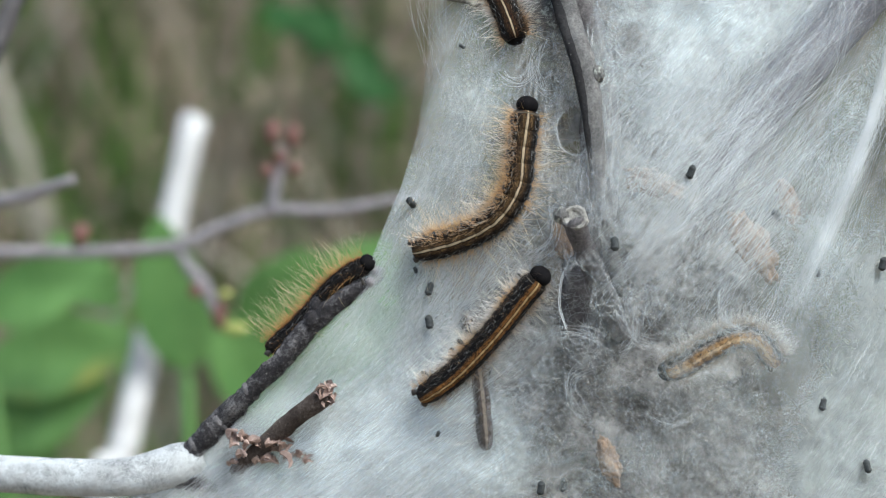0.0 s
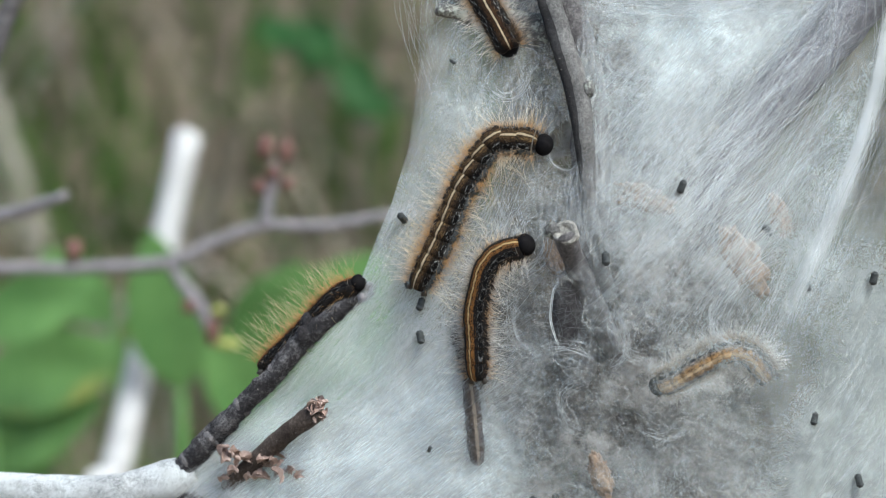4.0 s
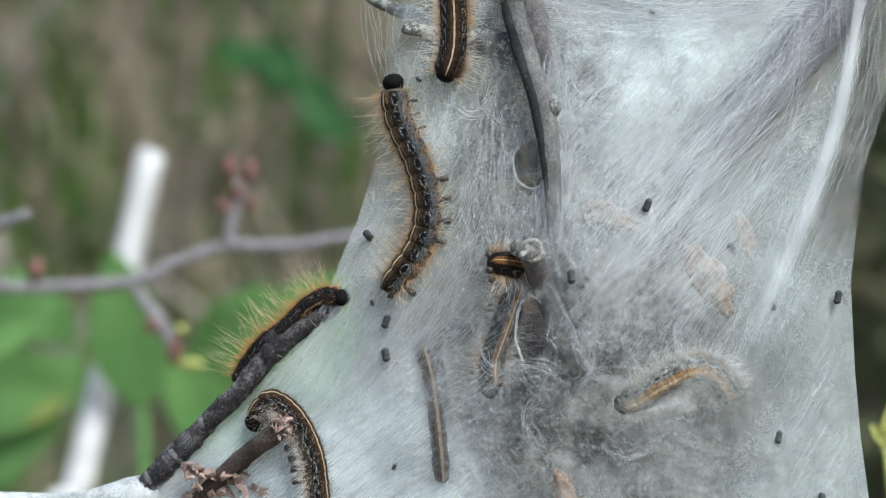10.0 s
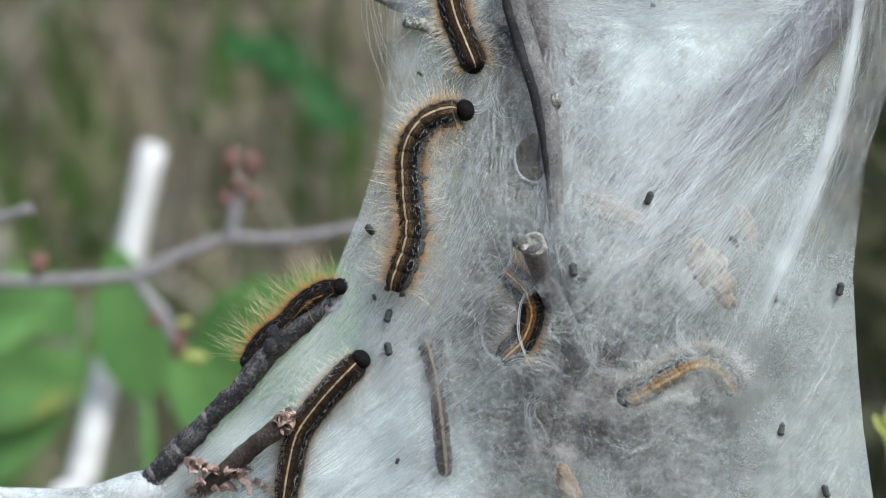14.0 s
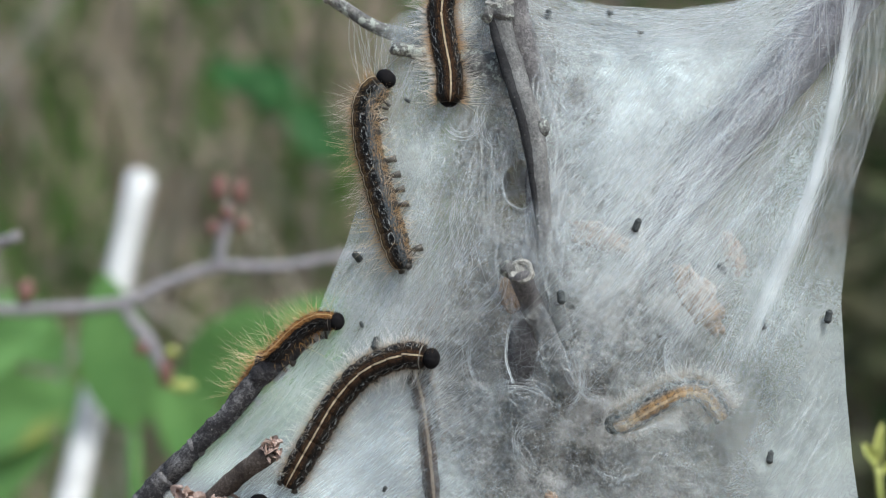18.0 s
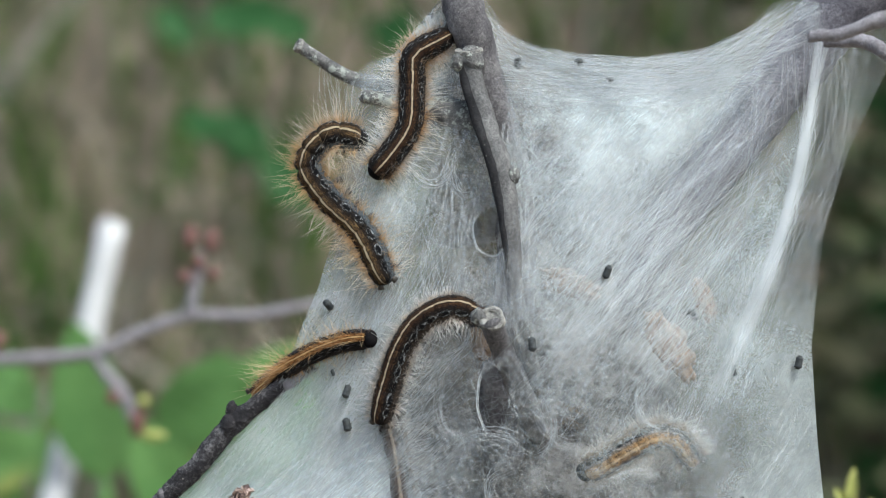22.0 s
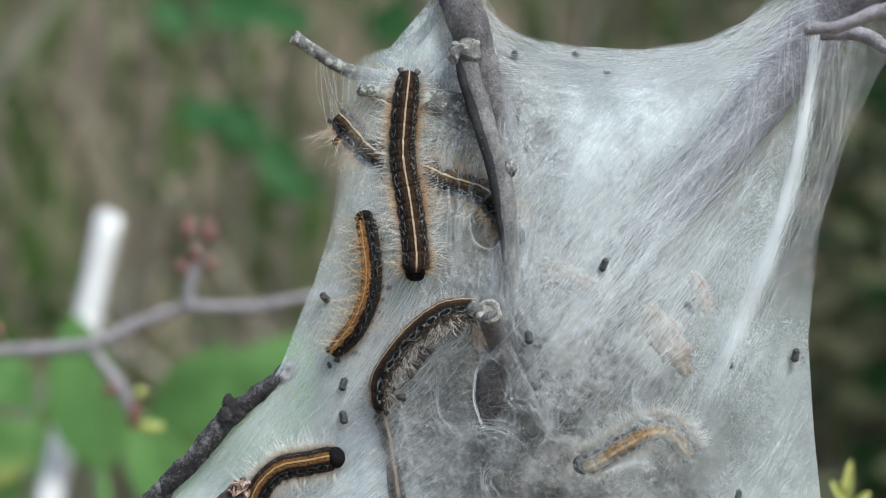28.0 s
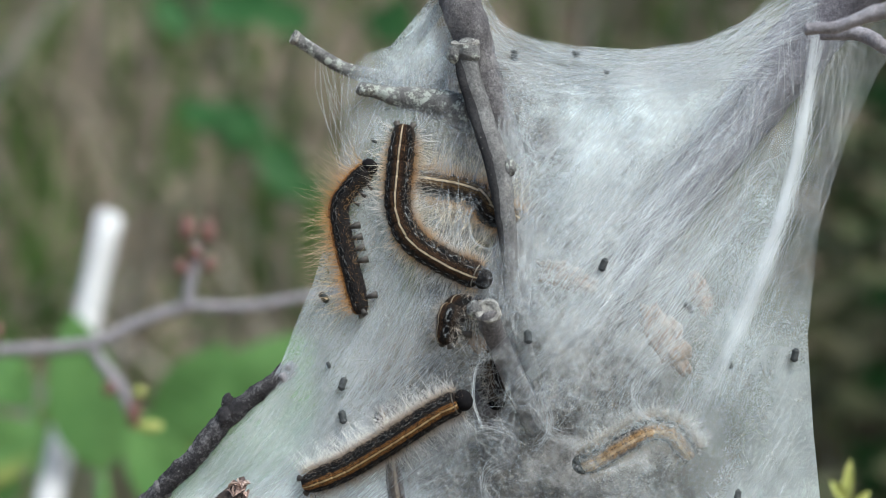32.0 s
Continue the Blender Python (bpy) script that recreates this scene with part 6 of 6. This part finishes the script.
    crawl(caterpillar_c, 29.5, 69, (-19.4, 16.6), (-21.8, 4.8), (-19.3, -12.5))
    crawl(caterpillar_c, 30, 72, (-17.2, 15.1), (-20.3, 13.3), (-21.8, 8.4), (-21.2, 1.0), (-20.0, -6.4), (-19.0, -12.5))
    crawl(caterpillar_c, 30.5, 74, (-19.7, 16.1), (-21.7, 4.7), (-18.7, -11.0))
    crawl(caterpillar_c, 31, 76, (-15.8, 17.0), (-20.2, 13.3), (-22.9, 7.1), (-22.4, 0.9), (-20.7, -6.5), (-19.2, -12.6))
    crawl(caterpillar_c, 31.5, 74, (-17.5, 16.7), (-22.4, 7.3), (-19.4, -10.9))
    crawl(caterpillar_c, 32, 72, (-15.7, 17.9), (-19.5, 14.2), (-22.6, 9.3), (-21.9, 2.5), (-20.0, -4.9), (-18.1, -12.2))
    crawl(caterpillar_d, 0, 0, (-2.9, 24.4), (-4.8, 29.9), (-7.6, 36.1), (-11.1, 43.6), (-13.7, 51.0), (-15.0, 58.5))
    crawl(caterpillar_d, 1, 0, (-2.3, 24.7), (-4.7, 29.9), (-7.5, 36.1), (-11.0, 43.6), (-13.6, 51.1), (-14.9, 58.5))
    crawl(caterpillar_d, 2, 1, (-2.3, 24.8), (-4.6, 30.3), (-7.3, 36.5), (-10.8, 44.0), (-13.4, 51.5), (-14.7, 58.9))
    crawl(caterpillar_d, 3, 1, (-1.7, 25.0), (-4.6, 30.5), (-7.7, 36.1), (-10.8, 43.0), (-13.4, 50.4), (-14.7, 57.9))
    crawl(caterpillar_d, 6, 2, (-2.5, 25.9), (-5.2, 31.5), (-8.7, 38.3), (-11.5, 45.2), (-13.4, 52.0), (-14.0, 59.5))
    crawl(caterpillar_d, 7, 2, (-7.2, 24.6), (-7.0, 31.4), (-8.2, 38.9), (-9.1, 46.4), (-10.0, 53.8), (-10.1, 61.3))
    crawl(caterpillar_d, 8, 2, (-3.6, 25.2), (-5.7, 30.8), (-8.3, 37.6), (-9.8, 45.1), (-10.3, 52.6), (-10.4, 60.1))
    crawl(caterpillar_d, 9, 2, (-7.2, 24.1), (-7.3, 31.2), (-7.7, 38.7), (-7.8, 46.1), (-8.5, 53.6), (-9.2, 61.1))
    crawl(caterpillar_d, 9.5, 3, (-9.6, 23.7), (-8.3, 31.1), (-8.0, 38.5), (-8.1, 46.0), (-8.5, 53.5), (-9.2, 60.9))
    crawl(caterpillar_d, 10, 3, (-9.5, 23.6), (-7.7, 29.2), (-7.4, 36.0), (-7.9, 43.5), (-8.6, 51.0), (-9.3, 58.4))
    crawl(caterpillar_d, 10.5, 3, (-0.9, 26.1), (-7.8, 33.6), (-9.1, 41.0), (-9.2, 48.5), (-9.3, 56.0), (-9.4, 63.5))
    crawl(caterpillar_d, 11, 3, (-15.5, 25.8), (-13.3, 30.2), (-10.9, 35.7), (-9.7, 41.9), (-9.2, 49.4), (-8.7, 56.9))
    crawl(caterpillar_d, 11.5, 3, (-10.7, 25.6), (-9.7, 33.0), (-9.1, 40.5), (-9.0, 47.9), (-9.0, 55.4), (-9.1, 62.9))
    crawl(caterpillar_d, 12, 3, (-8.8, 26.3), (-9.0, 31.9), (-9.0, 38.1), (-9.1, 45.6), (-9.2, 53.0), (-8.9, 60.5))
    crawl(caterpillar_d, 12.5, 3, (-3.2, 25.9), (-6.1, 31.9), (-7.9, 38.1), (-8.3, 45.6), (-8.3, 53.0), (-8.4, 60.5))
    crawl(caterpillar_d, 13, 4, (-0.8, 23.2), (-3.6, 28.8), (-6.5, 34.4), (-8.0, 40.6), (-8.6, 46.8), (-8.7, 55.5))
    crawl(caterpillar_d, 14, 4, (-2.6, 24.1), (-4.9, 29.7), (-7.4, 35.9), (-8.7, 42.1), (-8.7, 49.6), (-8.1, 57.0))
    crawl(caterpillar_d, 17, 5, (-3.0, 23.3), (-4.7, 29.5), (-7.1, 35.7), (-8.4, 42.0), (-8.4, 49.4), (-7.9, 56.8))
    crawl(caterpillar_d, 18, 5, (-5.8, 22.6), (-5.8, 29.4), (-7.1, 36.8), (-7.8, 43.0), (-6.6, 49.2), (-4.1, 54.2))
    crawl(caterpillar_d, 18.5, 5, (-6.6, 23.4), (-7.6, 30.1), (-8.7, 36.3), (-8.3, 41.3), (-5.2, 46.3), (-0.3, 48.7))
    crawl(caterpillar_d, 19, 4, (-2.4, 21.0), (-5.1, 27.2), (-7.6, 34.6), (-8.8, 42.1), (-5.7, 46.4), (0.4, 48.3))
    crawl(caterpillar_d, 19.5, 4, (-3.6, 22.1), (-6.1, 36.0), (-7.1, 46.0), (-1.2, 49.4))
    crawl(caterpillar_d, 20, 3, (-10.6, 23.2), (-7.8, 28.1), (-6.5, 34.9), (-7.8, 41.2), (-5.3, 46.1), (-0.4, 48.6))
    crawl(caterpillar_d, 20.5, 3, (-14.8, 26.3), (-8.4, 31.2), (-5.9, 41.1), (-1.0, 48.6))
    crawl(caterpillar_d, 21, 2, (-13.0, 20.7), (-9.3, 24.7), (-7.3, 30.8), (-7.9, 38.3), (-6.9, 43.9), (-0.1, 48.2))
    crawl(caterpillar_d, 21.5, 2, (-10.9, 18.3), (-9.0, 33.1), (-6.6, 41.6), (-0.1, 47.5))
    crawl(caterpillar_d, 22, 2, (-16.0, 17.7), (-11.7, 22.6), (-8.0, 28.8), (-7.4, 37.5), (-6.8, 43.7), (-0.6, 47.7))
    crawl(caterpillar_d, 22.5, 1, (-14.1, 15.8), (-10.6, 25.1), (-8.2, 38.5), (-4.2, 46.5))
    crawl(caterpillar_d, 23, 1, (-6.4, 7.8), (-10.5, 12.1), (-11.8, 18.9), (-9.9, 27.5), (-8.1, 36.2), (-6.2, 43.7))
    crawl(caterpillar_d, 23.5, 0, (-6.5, 3.9), (-10.5, 17.7), (-9.0, 32.5), (-7.1, 43.5))
    crawl(caterpillar_d, 24, 0, (-7.3, -1.2), (-7.0, 5.5), (-8.0, 14.1), (-9.0, 22.8), (-8.6, 31.4), (-7.8, 38.9))
    crawl(caterpillar_d, 24.5, 1, (-10.0, -1.1), (-9.0, 16.5), (-8.1, 37.4))
    crawl(caterpillar_d, 25, 1, (-5.1, -2.6), (-6.9, 3.7), (-9.2, 12.3), (-9.7, 20.9), (-8.8, 29.6), (-7.6, 37.7))
    crawl(caterpillar_d, 25.5, 2, (-5.3, -2.0), (-8.7, 18.1), (-8.3, 36.4))
    crawl(caterpillar_d, 27.5, 4, (-7.1, -5.0), (-8.6, 17.0), (-8.7, 37.9))
    crawl(caterpillar_d, 28, 5, (-6.0, -6.6), (-6.0, 0.1), (-7.2, 9.9), (-8.8, 19.8), (-8.5, 28.4), (-7.6, 37.1))
    crawl(caterpillar_d, 28.5, 0, (-4.5, -6.7), (-8.0, 12.4), (-8.1, 34.6))
    crawl(caterpillar_d, 29, -5, (-3.4, -8.3), (-4.9, -1.1), (-6.5, 7.5), (-7.7, 16.1), (-8.0, 24.1), (-7.8, 31.6))
    crawl(caterpillar_d, 29.5, -10, (-7.9, -9.4), (-7.9, 9.6), (-9.0, 29.4))
    crawl(caterpillar_d, 30, -15, (-11.5, -14.3), (-8.8, -7.6), (-7.3, -0.3), (-6.9, 8.3), (-7.9, 18.1), (-8.2, 28.7))
    crawl(caterpillar_d, 30.5, -20, (-10.7, -16.3), (-10.8, 7.1), (-9.8, 25.4))
    crawl(caterpillar_d, 31, -25, (0.8, -3.9), (-5.9, -6.4), (-10.8, -0.3), (-10.5, 8.3), (-9.0, 16.9), (-8.8, 25.6))
    crawl(caterpillar_d, 31.5, -18, (6.1, 0.8), (-5.1, -1.1), (-11.5, 9.7), (-9.6, 25.5))
    crawl(caterpillar_d, 32, -10, (9.1, -6.6), (0.9, -3.0), (-6.4, 1.9), (-9.5, 8.6), (-9.2, 17.2), (-8.4, 25.2))
    crawl(caterpillar_f, 0, 0, (-31.7, -91.6), (-31.0, -98.0), (-30.3, -104.4), (-30.3, -110.8), (-30.3, -117.2), (-30.3, -123.7))
    crawl(caterpillar_f, 6, 26, (-36.2, -81.8), (-36.2, -88.2), (-36.2, -94.5), (-36.2, -100.9), (-36.2, -107.3), (-36.2, -113.7))
    crawl(caterpillar_f, 7, 30, (-34.3, -67.4), (-33.4, -72.2), (-34.0, -77.3), (-34.6, -84.9), (-35.2, -92.6), (-35.8, -100.2))
    crawl(caterpillar_f, 8, 20, (-45.8, -68.8), (-40.7, -67.6), (-36.9, -71.0), (-35.0, -78.6), (-34.3, -86.2), (-33.6, -93.8))
    crawl(caterpillar_f, 9, 10, (-42.8, -54.9), (-40.2, -58.6), (-38.3, -63.6), (-36.4, -69.9), (-35.1, -77.4), (-34.5, -85.0))
    crawl(caterpillar_f, 9.5, -22, (-46.3, -49.9), (-41.1, -53.8), (-38.0, -66.3), (-37.0, -76.4))
    crawl(caterpillar_f, 10, -55, (-51.2, -52.9), (-47.4, -48.0), (-42.2, -51.4), (-38.4, -58.8), (-37.1, -66.4), (-36.4, -75.2))
    crawl(caterpillar_f, 10.5, -38, (-49.0, -49.1), (-39.7, -54.9), (-38.2, -66.5), (-37.6, -75.3))
    crawl(caterpillar_f, 11, -20, (-39.1, -48.5), (-43.6, -45.5), (-48.7, -46.9), (-46.1, -50.7), (-40.4, -56.8), (-38.4, -68.1))
    crawl(caterpillar_f, 11.5, -9, (-38.2, -50.3), (-44.9, -49.5), (-39.7, -62.0), (-38.4, -75.9))
    crawl(caterpillar_f, 12, 2, (-34.8, -51.0), (-39.9, -51.2), (-43.1, -55.1), (-42.4, -62.1), (-40.4, -68.3), (-38.5, -77.2))
    crawl(caterpillar_f, 12.5, 14, (-41.5, -45.2), (-42.6, -52.8), (-43.6, -68.0), (-42.6, -76.9))
    crawl(caterpillar_f, 13, 25, (-32.6, -50.0), (-37.7, -48.3), (-42.2, -50.9), (-43.5, -57.9), (-42.8, -65.5), (-42.2, -73.1))
    crawl(caterpillar_f, 13.5, 15, (-30.3, -45.7), (-40.4, -52.5), (-45.6, -66.4), (-46.9, -75.5))
    crawl(caterpillar_f, 14, 5, (-27.6, -39.0), (-32.0, -43.5), (-37.1, -49.3), (-41.6, -55.8), (-43.5, -62.8), (-44.8, -70.4))
    crawl(caterpillar_f, 14.5, 4, (-24.5, -35.3), (-33.6, -47.0), (-43.9, -67.5))
    crawl(caterpillar_f, 16.5, 1, (-22.4, -31.9), (-32.5, -46.7), (-42.7, -65.7))
    crawl(caterpillar_f, 17, 0, (-20.7, -28.3), (-23.6, -33.9), (-28.6, -40.9), (-34.4, -48.6), (-40.1, -56.4), (-44.0, -66.6))
    crawl(caterpillar_f, 17.5, 3, (-17.7, -28.3), (-32.3, -44.6), (-42.5, -61.5))
    crawl(caterpillar_f, 18, 7, (-9.2, -32.4), (-15.4, -32.0), (-23.5, -35.3), (-29.8, -41.7), (-35.5, -51.2), (-40.6, -60.2))
    crawl(caterpillar_f, 18.5, 10, (-6.9, -25.4), (-19.8, -37.6), (-38.4, -55.6))
    crawl(caterpillar_f, 19, 13, (-6.8, -19.3), (-7.4, -25.4), (-11.1, -32.8), (-19.1, -41.1), (-27.9, -49.4), (-36.2, -55.3))
    crawl(caterpillar_f, 19.5, 17, (-2.6, -11.6), (-10.9, -27.8), (-30.9, -49.6))
    crawl(caterpillar_f, 20, 20, (5.1, -12.3, 5), (0.9, -10.4), (-5.8, -14.1), (-9.5, -22.7), (-13.2, -32.5), (-22.5, -45.2))
    crawl(caterpillar_f, 20.5, 28, (5.9, -13.0, 5), (-3.3, -10.5), (-10.7, -20.3), (-19.1, -40.1))
    crawl(caterpillar_f, 21, 35, (8.4, -13.9, 5), (2.3, -12.0), (-4.3, -12.7), (-9.8, -19.4), (-12.9, -28.0), (-16.0, -39.1))
    crawl(caterpillar_f, 21.5, 34, (8.7, -12.6, 5), (-1.6, -9.6), (-9.9, -18.4), (-13.8, -33.2))
    crawl(caterpillar_f, 22, 32, (7.9, -13.6, 5), (1.2, -11.0), (-5.5, -14.1), (-9.7, -20.2), (-12.2, -27.6), (-14.1, -34.4))
    crawl(caterpillar_f, 23, 30, (7.2, -13.6, 5), (0.5, -12.9), (-4.9, -16.6), (-8.6, -22.7), (-11.0, -28.8), (-12.9, -34.4))
    crawl(caterpillar_f, 24, 28, (7.9, -13.4, 5), (0.6, -13.3), (-4.9, -17.0), (-7.9, -22.5), (-10.4, -28.7), (-11.6, -34.2))
    crawl(caterpillar_f, 25, 25, (8.3, -12.8, 5), (1.6, -12.7), (-4.5, -15.7), (-8.7, -21.9), (-11.2, -28.0), (-12.4, -34.2))
    crawl(caterpillar_f, 28, 60, (8.0, -13.3, 5), (0.7, -13.8), (-5.3, -18.1), (-9.6, -23.0), (-12.7, -28.0), (-13.3, -32.9))
    crawl(caterpillar_f, 29, 65, (7.9, -12.6, 5), (0.6, -13.8), (-4.9, -16.8), (-9.1, -21.8), (-11.6, -26.7), (-12.2, -32.2))
    crawl(caterpillar_f, 30, 70, (8.0, -12.5, 5), (1.9, -13.6), (-3.0, -18.4), (-7.2, -24.6), (-10.3, -28.3), (-12.1, -32.6))
    crawl(caterpillar_f, 30.5, 70, (9.5, -13.6, 5), (0.7, -12.3), (-5.3, -19.6), (-7.8, -26.0))
    crawl(caterpillar_f, 31, 70, (11.2, -21.0, 32), (9.4, -13.7, 5), (3.2, -12.4), (-1.0, -14.8), (-3.4, -19.7), (-3.4, -23.9))
    crawl(caterpillar_f, 31.5, 55, (10.5, -18.4, 10), (8.3, -12.9, 6), (2.8, -11.6), (-2.1, -16.5), (-1.7, -21.3))
    crawl(caterpillar_f, 32, 62, (12.0, -34.0, 18), (11.0, -26.0, 16), (9.6, -18.0, 13), (6.6, -13.4, 7), (2.6, -13.2, 0.5), (1.0, -18.6))
    crawl(caterpillar_g, 0, 0, (-54.7, -115.6), (-55.3, -122.1), (-56.0, -128.6), (-56.6, -135.1), (-57.2, -141.6), (-57.9, -148.1))
    crawl(caterpillar_g, 24, 19, (-44.3, -60.5), (-44.3, -66.8), (-45.0, -73.0), (-45.6, -79.3), (-46.3, -85.6), (-46.9, -91.9))
    crawl(caterpillar_g, 25, 20, (-41.9, -52.0), (-43.2, -57.3), (-44.5, -63.6), (-45.1, -69.9), (-45.8, -76.2), (-46.4, -82.4))
    crawl(caterpillar_g, 25.5, 20, (-45.3, -48.4), (-48.4, -50.3), (-49.7, -55.3), (-49.7, -62.8))
    crawl(caterpillar_g, 27.5, 20, (-25.9, -45.6), (-37.5, -44.9), (-43.6, -52.5), (-45.2, -61.3))
    crawl(caterpillar_g, 28, 20, (-23.3, -45.5), (-29.0, -46.9), (-35.3, -48.3), (-39.7, -52.2), (-41.6, -57.2), (-42.9, -63.5))
    crawl(caterpillar_g, 28.5, 0, (-17.9, -44.6), (-27.9, -46.9), (-40.5, -51.2), (-45.6, -57.4))
    crawl(caterpillar_g, 29, -20, (-12.5, -39.6), (-14.7, -44.0), (-20.9, -47.9), (-29.1, -50.6), (-36.7, -53.3), (-43.0, -58.5))
    crawl(caterpillar_g, 29.5, -20, (-11.9, -37.3), (-15.3, -44.4), (-27.9, -50.7), (-40.5, -55.0))
    crawl(caterpillar_g, 30, -20, (-15.9, -35.8), (-16.5, -41.4), (-20.2, -47.1), (-27.8, -51.0), (-34.7, -53.7), (-43.0, -57.7))
    crawl(caterpillar_g, 30.5, -18, (-9.8, -37.3), (-22.7, -44.6), (-37.8, -52.5))
    crawl(caterpillar_g, 31, -15, (-6.5, -35.0), (-11.4, -38.8), (-17.6, -43.3), (-23.9, -47.2), (-30.2, -52.4), (-37.8, -57.6))
    crawl(caterpillar_g, 31.5, -12, (-1.7, -30.7), (-15.0, -41.8), (-32.5, -49.7))
    crawl(caterpillar_g, 32, -10, (4.7, -32.3), (-0.3, -34.5), (-7.0, -38.9), (-13.8, -43.4), (-21.3, -48.0), (-28.8, -51.3))
    crawl(caterpillar_e, 28, 15, (30.0, -46.8, 7.0), (33.6, -45.0, 5.4), (38.5, -41.9, 4.9), (44.7, -38.9, 4.9), (49.7, -39.6, 5.1), (53.5, -44.1, 6.0))
    crawl(caterpillar_h, 28, 0, (-13.4, -33.8, 4.6), (-11.6, -40.6, 4.2), (-10.4, -48.0, 4.1), (-9.5, -55.5, 4.1), (-8.9, -63.0, 4.3))
    for cat in (caterpillar_a, caterpillar_b, caterpillar_c, caterpillar_d, caterpillar_e, caterpillar_f, caterpillar_g, caterpillar_h):
        key_caterpillar(cat)


motions()
